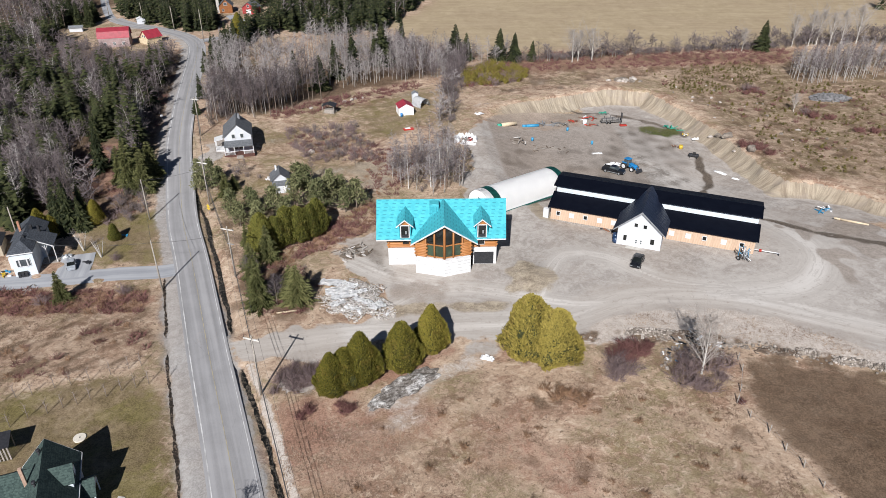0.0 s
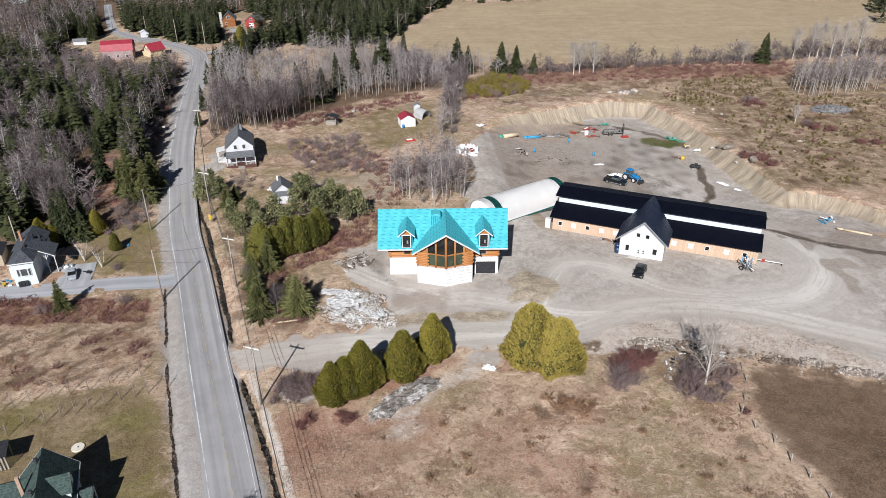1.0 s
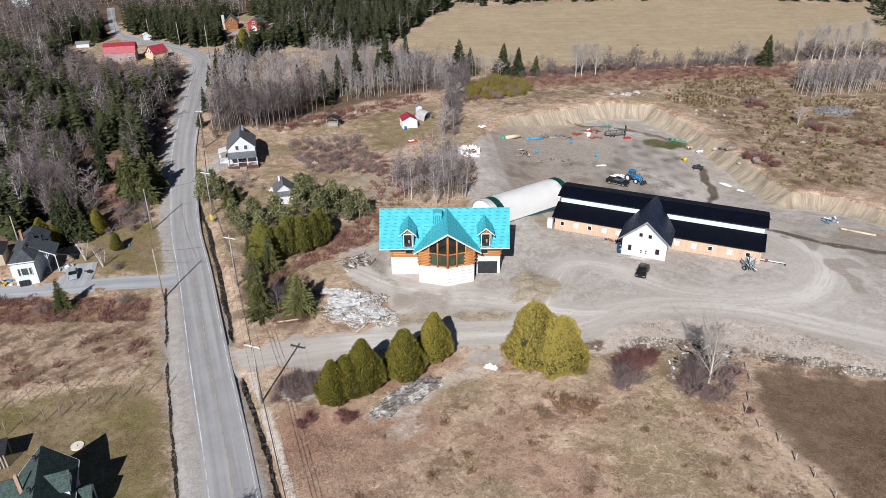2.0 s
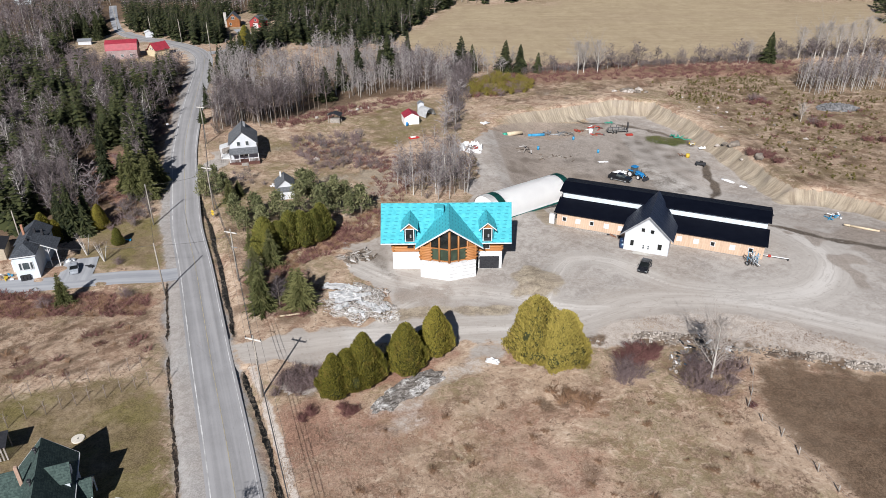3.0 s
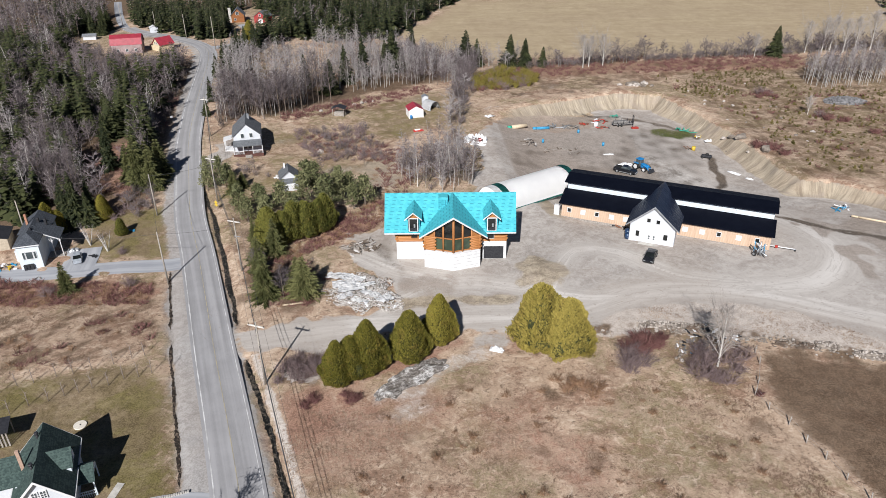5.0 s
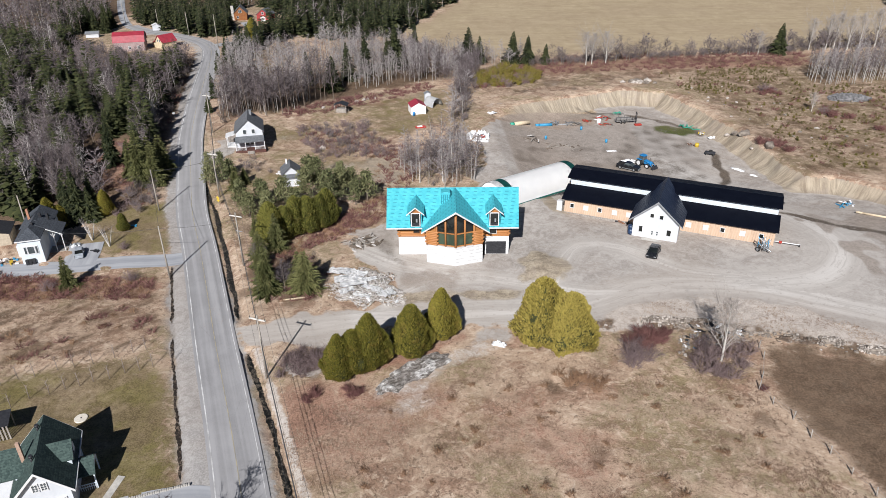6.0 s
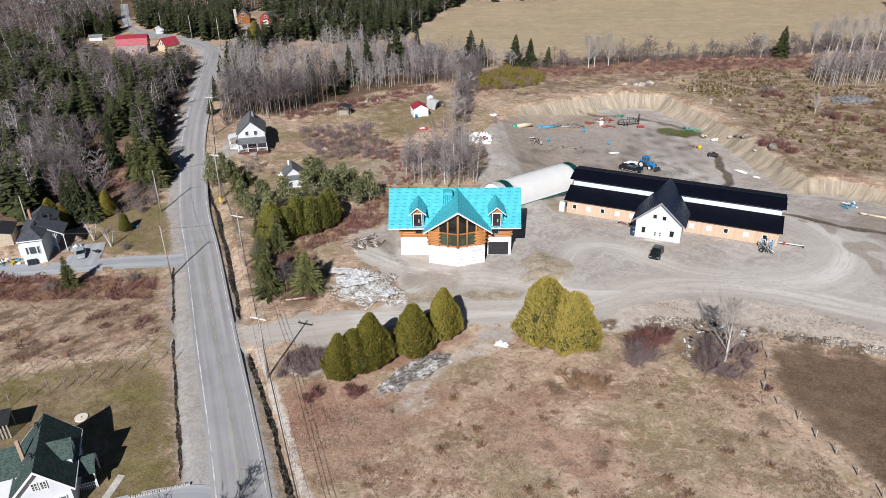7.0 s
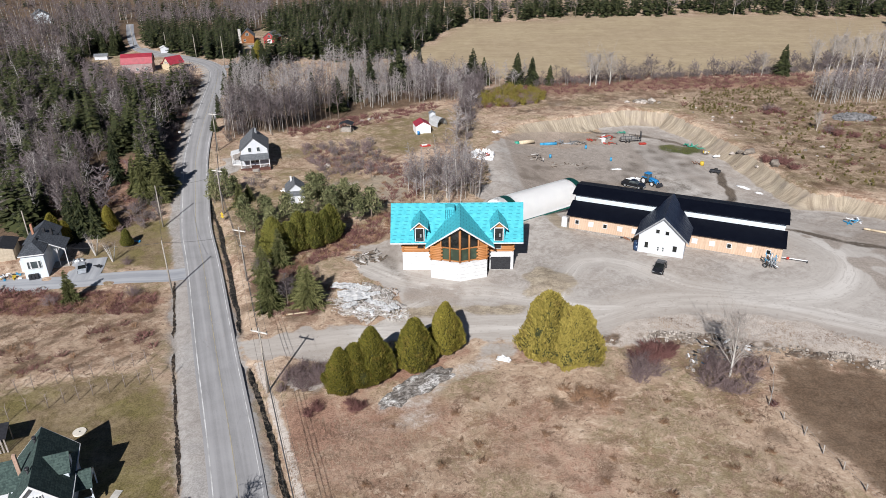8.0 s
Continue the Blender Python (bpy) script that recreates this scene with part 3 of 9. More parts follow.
    dust = np.maximum(dust, 0.95 * ss(n2 + 0.5 * n1 + 0.6) * ss((x - 70 + 3 * n1) / 5) * ss((y - 99) / 6) * ss((132 - y) / 6))
    shoulder = ss((5.6 - 1.3 * ss((y - 96) / 12) + 0.5 * n1 - off_road) / 1.2) * ss((y - 20) / 10) * (y < 260)
    ways = [[(-36, 85), (-24, 87), (-12, 89.3), (3, 90.5), (19, 92), (34, 98.5), (50, 98), (64, 92), (84, 82), (110, 66)],
            [(-10, 93), (-5, 99), (4, 101.8), (13, 99.5), (24, 96.5), (36, 98)],
            [(16, 94), (18.5, 102), (24, 113), (32, 112), (40, 104), (52, 101)],
            [(50, 99), (64, 102), (72, 112), (71, 124), (64, 139), (56, 158), (44, 176)],
            [(58, 128), (50, 152), (44, 166), (48, 184), (40, 190)], [(-16, 112), (-8, 106), (0, 103)]]
    gap, along = np.full(len(x), 1e9), np.zeros(len(x))
    broad = (0.75, 1.2, 1.3, 0.6, 0.8, 1.0)
    for k, w_ in enumerate(ways):
        d_, a_ = seg_dist(x, y, smooth_line(w_, 3.0))
        d_ = d_ * broad[k]
        gap, along = np.where(d_ < gap, d_, gap), np.where(d_ < gap, a_ + 400 * k, along)
    trail = 0.9 * np.exp(-(gap / 3.4) ** 2)
    by_rim, rim_run = seg_dist(x, y, PIT, True)
    rim_run, rim_in = np.where(by_rim < 9, rim_run, 0.8 * x), np.where(by_rim < 9, 0.10 * by_rim, 0.8 * y)
    one = 1 + 0 * x
    for name, cols in (("wear", (gravel, lawn, red)), ("cover", (mud, field, sand)), ("extra", (bare, damp, moss)), ("wet", (0 * x, dust, shoulder)), ("trail", (gap, along, trail)), ("rim", (rim_run, rim_in, 0 * x))):
        a = ob.data.color_attributes.new(name, "FLOAT_COLOR", "POINT")
        a.data.foreach_set("color", np.c_[cols[0], cols[1], cols[2], one].astype(np.float32).ravel())
    return ob


ground = build_ground()


def ribbon(name, line, left, right, lift, material, label="", kind="structure", parent=None, category="", span=None, crown=0.0, cells=4):
    """A strip that lies along a line, from left to right of it in metres, with UVs in metres."""
    p = np.array(line)
    t = np.gradient(p, axis=0)
    t /= np.linalg.norm(t, axis=1, keepdims=True)
    side = np.c_[t[:, 1], -t[:, 0]]
    run = np.r_[0, np.cumsum(np.linalg.norm(np.diff(p, axis=0), axis=1))]
    if span:
        keep = (run >= span[0]) & (run <= span[1])
        p, side, run = p[keep], side[keep], run[keep]
    offs = np.linspace(left, right, cells + 1)
    xy = p[:, None] + side[:, None] * offs[None, :, None]
    base = land(p[:, 0], p[:, 1])[:, None] + 0 * offs[None] + crown * (1 - (np.abs(offs) / 4.6) ** 2)[None]
    v = np.dstack([xy, base + lift]).reshape(-1, 3)
    w = cells + 1
    i = (np.arange(len(p) - 1)[:, None] * w + np.arange(cells)[None]).ravel()
    ob = sheet(name, v, np.c_[i, i + 1, i + w + 1, i + w], material, label, kind, parent, category=category)
    uv = ob.data.uv_layers.new(name="UVMap")
    flat = np.c_[np.tile(offs, len(p)), np.repeat(run, w)]
    loops = np.empty(len(ob.data.loops), np.int32)
    ob.data.loops.foreach_get("vertex_index", loops)
    uv.data.foreach_set("uv", flat[loops].astype(np.float32).ravel())
    return ob


LINE = smooth_line(ROAD, 1.5)
RUN_END = float(np.linalg.norm(np.diff(np.array(LINE), axis=0), axis=1)[:min(range(len(LINE)), key=lambda k: math.hypot(LINE[k][0] + 137, LINE[k][1] - 309))].sum())
road = ribbon("road", LINE, -1.85, 4.35, 0.10, ASPHALT, "worn grey two-lane asphalt country road with cracks", category="road", crown=0.05, cells=8, span=(0, RUN_END))
ribbon("edge_line", LINE, -1.45, -1.30, 0.115, WHITE_LINE, parent=road, crown=0.05, cells=1, kind="", span=(0, RUN_END))
ribbon("edge_line", LINE, 3.87, 3.97, 0.115, WHITE_LINE, parent=road, crown=0.05, cells=1, kind="", span=(0, RUN_END))
ribbon("centre_line", LINE, 1.27, 1.38, 0.115, YELLOW_LINE, parent=road, crown=0.05, cells=1, kind="", span=(0, RUN_END))
ribbon("valley_lane", LINE, -1.4, 2.2, 0.09, LANE, "pale narrow gravel lane up the valley", category="road", cells=4, span=(RUN_END + 0.01, 9999))
ribbon("side_road", smooth_line([(-91.5, 268), (-84, 272), (-78, 280), (-77, 294), (-84, 308), (-88, 316)], 2.0), -2.6, 2.6, 0.09, LANE, "pale gravel side road to the timber house", category="road", cells=4)
ribbon("parking_pad", smooth_line([(-65.6, 106.5), (-66.4, 110.5), (-67.4, 114.6)], 1.0), -2.9, 3.0, 0.06, LANE, "blue-grey crushed stone parking place", category="driveway", cells=4)
side_lane = ribbon("side_lane", smooth_line([(-46.5, 109.6), (-49.5, 108.3), (-58, 107.6), (-66, 106.2), (-76, 105.0), (-90, 103.0)], 1.5), -2.3, 2.3, 0.07, LANE,
                   "blue-grey crushed stone lane leading to the house", category="driveway")


def ditch_water(line, seed, half=0.33, rag=0.16, dark=(0.007, 0.007, 0.006), pale=(0.130, 0.108, 0.086), name="water", label="dark standing water in the roadside ditch", lift=0.14):
    """The dark bottom of a ditch: water or wet earth, with a ragged edge and tapering ends."""
    p = np.array(smooth_line(line, 0.22))
    t = np.gradient(p, axis=0)
    t /= np.linalg.norm(t, axis=1, keepdims=True)
    side = np.c_[t[:, 1], -t[:, 0]]
    run = np.arange(len(p)) * 0.22
    r = np.random.default_rng(seed)
    def ragged():
        v = sum(np.convolve(r.normal(0, 1, len(p) + 40), np.ones(k) / math.sqrt(k), "same")[20:-20] for k in (2, 7, 19)) / 3
        return np.maximum(half + rag * v, 0.03) * ss(run / 1.6) * ss((run[-1] - run) / 1.6) + 0.01
    wander = 0.6 * rag * np.convolve(r.normal(0, 1, len(p) + 60), np.ones(25) / 5, "same")[30:-30]
    p = p + side * wander[:, None]
    l, q = p - side * ragged()[:, None], p + side * ragged()[:, None]
    z = np.maximum(np.maximum(land(l[:, 0], l[:, 1]), land(q[:, 0], q[:, 1])), land(p[:, 0], p[:, 1]))
    z = np.convolve(np.pad(z, 4, "edge"), np.ones(9) / 9, "valid") + lift
    v = np.stack([np.c_[l, z], np.c_[q, z]], 1).reshape(-1, 3)
    i = np.arange(len(p) - 1) * 2
    n = Nodes("ditch_" + name)
    n.colour(n.mix(n.remap(n.noise(1.9, 6, 0.78), 0.49, 0.60), dark, pale)).rough(0.45 if name == "water" else 0.95)
    sheet(name, v, np.c_[i, i + 1, i + 3, i + 2], n.material, label, "structure", category=name.split("_")[-1])


ditch_water(DITCH_NEAR, 1)
ditch_water(DITCH_FAR, 5)
for line, seed in ((((-30.6, 57.0), (-34.8, 67.7), (-39.6, 80.2), (-41.4, 85.0)), 11), (((-42.6, 88.6), (-44.4, 93.6), (-47.6, 103.0), (-48.6, 106.0)), 12)):
    ditch_water(list(line), seed, 0.20, 0.13, (0.020, 0.015, 0.012), (0.150, 0.115, 0.088), "wet_earth", "wet dark earth at the foot of the road's shoulder", 0.07)

# ---------------------------------------------------------------- materials of the buildings


def membrane_material():
    """Turquoise roofing membrane: laid in courses, with a printed bar every so often."""
    n = Nodes("turquoise_membrane")
    s = n.node("ShaderNodeSeparateXYZ", Vector=n.place()).outputs
    row = n.math("MULTIPLY", s[2], 2.35)
    shift = n.math("MULTIPLY", n.math("MODULO", n.math("FLOOR", row), 2.0), 0.70)
    u = n.math("FRACT", n.math("DIVIDE", n.math("ADD", n.math("ADD", s[0], s[1]), n.math("ADD", shift, 60.0)), 1.40))
    v = n.math("FRACT", row)
    bar = n.math("MULTIPLY", n.math("MULTIPLY", n.math("GREATER_THAN", u, 0.30), n.math("LESS_THAN", u, 0.75)),
                 n.math("MULTIPLY", n.math("GREATER_THAN", v, 0.40), n.math("LESS_THAN", v, 0.64)))
    lap = n.math("LESS_THAN", n.math("FRACT", n.math("MULTIPLY", s[2], 1.03)), 0.04)
    c = n.mix(n.remap(n.noise(1.2, 4), 0.35, 0.65), (0.055, 0.385, 0.452), (0.078, 0.460, 0.535))
    c = n.mix(n.math("MULTIPLY", bar, 0.65), c, (0.02, 0.17, 0.235))
    c = n.mix(n.math("MULTIPLY", lap, 0.30), c, (0.03, 0.30, 0.37))
    n.colour(c).rough(0.55)
    n.bump(n.noise(2.5, 3), 0.25, 0.05)
    return n.material


def board_material(name, a, b, along=(9.0, 9.0, 0.6), rough=0.7):
    """Sawn timber: long grain, each board a little different."""
    n = Nodes(name)
    grain = n.noise(1.0, 5, 0.65, None, along)
    f = n.math("ADD", n.math("MULTIPLY", n.remap(grain, 0.35, 0.65), 0.6), n.math("MULTIPLY", n.random(), 0.5), clamp=True)
    n.colour(n.mix(f, a, b)).rough(rough)
    n.bump(grain, 0.3, 0.01)
    return n.material


def metal_roof_material(name, a, b, rough=0.38, shine=0.35):
    n = Nodes(name)
    f = n.remap(n.noise(0.7, 4), 0.35, 0.65)
    n.colour(n.mix(f, a, b)).rough(n.remap(n.noise(2.2, 4), 0.3, 0.7, rough - 0.06, rough + 0.1))
    n.skin.inputs["Specular IOR Level"].default_value = shine
    return n.material


def foam_material():
    """White foam foundation blocks, with printed courses and scuffs."""
    n = Nodes("white_foam_blocks")
    s = n.node("ShaderNodeSeparateXYZ", Vector=n.place()).outputs
    broken = n.remap(n.noise(1.1, 2, 0.5, None, (1.0, 1.0, 3.0)), 0.44, 0.50)
    joint = n.math("MULTIPLY", n.math("LESS_THAN", n.math("FRACT", n.math("MULTIPLY", s[2], 1.5)), 0.14), broken)
    scuff = n.remap(n.noise(1.6, 5, 0.7, None, (0.6, 0.6, 4.0)), 0.60, 0.66)
    c = n.mix(n.remap(n.noise(0.8, 3), 0.35, 0.65), (0.66, 0.66, 0.66), (0.58, 0.585, 0.59))
    c = n.mix(n.math("MULTIPLY", joint, 0.42), c, (0.20, 0.21, 0.225))
    c = n.mix(n.math("MULTIPLY", scuff, 0.6), c, (0.17, 0.175, 0.19))
    n.colour(c).rough(0.8)
    return n.material


def shingle_material(name, a, b):
    n = Nodes(name)
    s = n.node("ShaderNodeSeparateXYZ", Vector=n.place()).outputs
    course = n.math("LESS_THAN", n.math("FRACT", n.math("MULTIPLY", s[2], 5.0)), 0.14)
    tab = n.node("ShaderNodeTexVoronoi", Vector=n.place(), Scale=5.0).outputs["Color"]
    f = n.math("ADD", n.math("MULTIPLY", n.noise(0.8, 4), 0.6), n.math("MULTIPLY", n.node("ShaderNodeSeparateColor", Color=tab).outputs[0], 0.4))
    c = n.mix(n.remap(f, 0.3, 0.7), a, b)
    c = n.mix(n.math("MULTIPLY", course, 0.5), c, tuple(v * 0.45 for v in a))
    n.colour(c).rough(0.88)
    n.bump(n.noise(14.0, 3), 0.5, 0.02)
    return n.material


def glass_material(name, tint=(0.05, 0.06, 0.065)):
    n = Nodes(name)
    n.colour(n.mix(n.remap(n.noise(0.5, 2), 0.4, 0.6), tint, tuple(v * 1.7 for v in tint))).rough(0.05)
    n.skin.inputs["Specular IOR Level"].default_value = 0.6
    return n.material


MEMBRANE = membrane_material()
FOAM = foam_material()
DARK_TEAL = plain("dark_teal_tape", (0.02, 0.19, 0.25), (0.02, 0.15, 0.20), 0.6)
LOG = board_material("oiled_log", (0.46, 0.21, 0.075), (0.33, 0.135, 0.045), (0.5, 9.0, 9.0), 0.5)
POST = board_material("oiled_post", (0.42, 0.185, 0.065), (0.30, 0.12, 0.04), (9.0, 9.0, 0.6), 0.5)
PINE = board_material("new_pine_board", (0.60, 0.445, 0.330), (0.47, 0.335, 0.240))
WHITE_WOOD = plain("white_painted_wood", (0.66, 0.66, 0.66), (0.56, 0.57, 0.58), 0.6, 2.0)
WHITE_SIDING = plain("white_siding", (0.58, 0.60, 0.63), (0.51, 0.535, 0.57), 0.6, 0.6)
BLUE_WHITE = plain("pale_blue_and_shaded_white", (0.60, 0.66, 0.70), (0.53, 0.59, 0.64), 0.6, 0.7)
BLACK_METAL = metal_roof_material("black_steel_roof", (0.0035, 0.0045, 0.009), (0.0045, 0.0058, 0.011), 0.45, 0.05)
NAVY_METAL = metal_roof_material("dark_blue_black_steel_roof", (0.010, 0.014, 0.028), (0.016, 0.021, 0.038), 0.35, 0.25)
GREY_SHINGLE = shingle_material("grey_shingle", (0.095, 0.102, 0.112), (0.15, 0.158, 0.17))
SLATE_SHINGLE = shingle_material("blue_grey_shingle", (0.042, 0.048, 0.058), (0.078, 0.088, 0.104))
GREEN_SHINGLE = shingle_material("green_shingle", (0.030, 0.050, 0.047), (0.060, 0.092, 0.083))
GLASS = glass_material("dark_glass")
ROOM_GLASS = glass_material("greenish_glass", (0.030, 0.046, 0.030))
UPPER_GLASS = glass_material("black_glass", (0.010, 0.012, 0.012))
CHARCOAL = plain("charcoal_panel", (0.022, 0.023, 0.027), (0.038, 0.039, 0.044), 0.5)
DARK_VOID = plain("dark_interior", (0.012, 0.012, 0.013), (0.022, 0.021, 0.02), 0.9)
FABRIC = plain("white_tarpaulin", (0.93, 0.93, 0.925), (0.89, 0.89, 0.89), 0.6, 0.4)
GREEN_FABRIC = plain("dark_green_tarpaulin", (0.015, 0.115, 0.10), (0.012, 0.085, 0.075), 0.5, 0.6)
CONCRETE = plain("pale_concrete", (0.50, 0.48, 0.44), (0.36, 0.345, 0.32), 0.9, 1.2, bump=0.3)
BRICK_RED = plain("chimney_brick", (0.42, 0.22, 0.14), (0.30, 0.15, 0.10), 0.9, 3.0, bump=0.4)
RED_METAL = metal_roof_material("faded_red_steel_roof", (0.33, 0.036, 0.056), (0.26, 0.028, 0.044), 0.5)
GREY_WOOD = plain("weathered_wood", (0.36, 0.33, 0.30), (0.22, 0.20, 0.18), 0.9, 3.0, bump=0.3)
YELLOW_SIDING = plain("cream_siding", (0.62, 0.52, 0.36), (0.52, 0.43, 0.29), 0.7, 0.8)
RED_SIDING = plain("barn_red_siding", (0.36, 0.05, 0.05), (0.27, 0.04, 0.04), 0.7, 0.8)
ORANGE_SIDING = plain("orange_log_siding", (0.26, 0.105, 0.036), (0.20, 0.075, 0.026), 0.65, 0.8)
GALVANISED = plain("galvanised_steel", (0.45, 0.47, 0.49), (0.33, 0.35, 0.37), 0.45, 3.0, 0.6)


def window(parent, x, y, z, w, h, glass=GLASS, frame_mat=WHITE_WOOD, facing=0.0, bars=1, deep=0.12, trim=0.1, name="window"):
    """A framed window whose glass faces -y before it is turned by facing degrees. x, y, z: the middle of its sill."""
    m = pose(x, y, z, 0, 0, facing)
    bm = bmesh.new()
    for a, b in (((-w / 2 - trim, -deep, -trim), (w / 2 + trim, 0.02, 0)), ((-w / 2 - trim, -deep, h), (w / 2 + trim, 0.02, h + trim)),
                 ((-w / 2 - trim, -deep, 0), (-w / 2, 0.02, h)), ((w / 2, -deep, 0), (w / 2 + trim, 0.02, h))):
        box(bm, a, b)
    for k in range(bars):
        cx = -w / 2 + w * (k + 1) / (bars + 1)
        box(bm, (cx - 0.03, -deep * 0.8, 0), (cx + 0.03, 0.0, h))
    win = part(name, bm, frame_mat, parent)
    win.matrix_basis = m
    bm = bmesh.new()
    box(bm, (-w / 2 + 0.003, -deep * 0.45, 0.003), (w / 2 - 0.003, -0.01, h - 0.003))
    part("pane", bm, glass, win)
    return win


def gable_roof(parent, x0, x1, y0, y1, eave, ridge, material, over=0.4, thick=0.16, along="y", name="roof", ribs=0, rib_mat=None):
    """Two roof slopes over a rectangle. along: the axis of the ridge."""
    rot = pose(0, 0, 0) if along == "y" else pose((x0 + x1) / 2, (y0 + y1) / 2, 0, 0, 0, 90) @ pose(-(x0 + x1) / 2, -(y0 + y1) / 2, 0)
    if along == "x":
        cx, cy, hx, hy = (x0 + x1) / 2, (y0 + y1) / 2, (x1 - x0) / 2, (y1 - y0) / 2
        x0, x1, y0, y1 = cx - hy, cx + hy, cy - hx, cy + hx
    mid, half = (x0 + x1) / 2, (x1 - x0) / 2
    slope = (ridge - eave) / half
    out = []
    for s in (-1, 1):
        bm = bmesh.new()
        xe = mid + s * (half + over)
        ze = ridge - slope * (half + over)
        prism(bm, [(mid, y0 - over, ridge), (xe, y0 - over, ze), (xe, y1 + over, ze), (mid, y1 + over, ridge)], (0, 0, thick))
        if ribs:
            n = int((y1 - y0 + 2 * over) / ribs)
            for k in range(n + 1):
                yy = y0 - over + 0.02 + k * ribs
                prism(bm, [(mid, yy, ridge + thick), (xe, yy, ze + thick), (xe, yy + 0.05, ze + thick), (mid, yy + 0.05, ridge + thick)], (0, 0, 0.05))
        ob = part(name, bm, material, parent)
        ob.matrix_basis = rot
        out.append(ob)
    return out


def gable_walls(parent, x0, x1, y0, y1, eave, ridge, material, along="y", base=0.0, thick=0.2, name="wall"):
    """Four walls, the two under the gables with their points, butted end to end."""
    mid = (x0 + x1) / 2
    if along == "y":
        for y, d in ((y0, thick), (y1 - thick, thick)):
            bm = bmesh.new()
            prism(bm, [(x0, y, base), (x1, y, base), (x1, y, eave), (mid, y, ridge - 0.03), (x0, y, eave)], (0, d, 0))
            part(name, bm, material, parent)
        for x in (x0, x1 - thick):
            bm = bmesh.new()
            box(bm, (x, y0 + thick, base), (x + thick, y1 - thick, eave - 0.02))
            part(name, bm, material, parent)
    else:
        ym = (y0 + y1) / 2
        for x in (x0, x1 - thick):
            bm = bmesh.new()
            prism(bm, [(x, y0, base), (x, y1, base), (x, y1, eave), (x, ym, ridge - 0.03), (x, y0, eave)], (thick, 0, 0))
            part(name, bm, material, parent)
        for y in (y0, y1 - thick):
            bm = bmesh.new()
            box(bm, (x0 + thick, y, base), (x1 - thick, y + thick, eave - 0.02))
            part(name, bm, material, parent)


# ---------------------------------------------------------------- the log house


def log_house():
    h = thing("log_house", "unfinished log house with bright turquoise membrane roof on white foam foundation", "house", pose(1.45, 110.0, -0.05))
    # foundation
    bm = bmesh.new()
    box(bm, (-10.15, 0, -0.5), (9.55, 10.0, 3.6))
    f = part("foundation", bm, FOAM, h, "white foam block foundation wall")
    bm = bmesh.new()
    prism(bm, [(-5.1, -0.002, -0.5), (-5.1, -2.9, -0.5), (0.05, -4.45, -0.5), (4.75, -2.8, -0.5), (4.75, -0.002, -0.5)], (0, 0, 4.05))
    part("foundation", bm, FOAM, h, "white prow-shaped foam foundation of the bay")
    # garage door with panels
    bm = bmesh.new()
    for a, b in (((5.25, -0.12, 0.1), (5.5, -0.003, 2.95)), ((9.05, -0.12, 0.1), (9.3, -0.003, 2.95)), ((5.5, -0.12, 2.65), (9.05, -0.003, 2.95))):
        box(bm, a, b)
    g = part("garage_door_frame", bm, WHITE_WOOD, h)
    bm = bmesh.new()
    for k in range(4):
        box(bm, (5.5, -0.08, 0.12 + k * 0.635), (9.05, -0.004, 0.735 + k * 0.635))
    part("garage_door", bm, CHARCOAL, h, "charcoal sectional garage door, closed")
    bm = bmesh.new()
    box(bm, (4.78, -0.5, 0.1), (5.2, -0.01, 3.2))
    part("side_door", bm, DARK_VOID, h, "dark doorway beside the bay")
    # inner shell behind the logs
    bm = bmesh.new()
    box(bm, (-9.7, 0.35, 3.6), (9.1, 9.7, 6.0))
    part("shell", bm, DARK_VOID, h)
    # stacked logs
    bm = bmesh.new()
    rod(bm, (-0.5, 0, 0), (0.5, 0, 0), 0.185, n=10)
    unit = part("log", bm, LOG, h)
    def logs(a, b, z0, z1):
        a, b = Vector(a), Vector(b)
        z = z0 + 0.17
        k = 0
        while z < z1:
            ext = 0.35 if k % 2 else 0.12
            d = (b - a).normalized()
            p, q = a - d * ext, b + d * ext
            ang = math.degrees(math.atan2(d.y, d.x))
            yield pose((p.x + q.x) / 2, (p.y + q.y) / 2, z, 0, 0, ang) @ Matrix.Diagonal(((q - p).length, 1, 1, 1))
            z += 0.335
            k += 1
    runs = [((-10.0, 0.12, 0), (-5.0, 0.12, 0), 3.6, 5.9), ((5.0, 0.12, 0), (9.4, 0.12, 0), 3.6, 5.9),
            ((-10.0, 0.1, 0), (-10.0, 9.8, 0), 3.6, 6.2), ((9.4, 0.1, 0), (9.4, 9.8, 0), 3.6, 6.2), ((-10.0, 9.85, 0), (9.4, 9.85, 0), 3.6, 6.0),
            ((-4.95, -2.7, 0), (-4.95, 0.0, 0), 3.55, 6.3), ((4.6, -2.6, 0), (4.6, 0.0, 0), 3.55, 6.3),
            ((-4.95, -2.72, 0), (-3.3, -3.22, 0), 3.55, 6.2), ((4.6, -2.62, 0), (3.2, -3.12, 0), 3.55, 6.2)]
    for a, b, z0, z1 in runs:
        for m in logs(a, b, z0, z1):
            again("log", unit, h, m)
    unit.matrix_basis = pose(0, 9.85, 6.2) @ Matrix.Diagonal((18.0, 1, 1, 1))
    # prow glazing: two faces that meet at the point, posts and rails
    roof_z = lambda x: 10.8 - 0.847 * abs(x) - 0.12
    def front(x):
        return -4.2 + (abs(x) * 0.30 if x < 0 else abs(x) * 0.335)
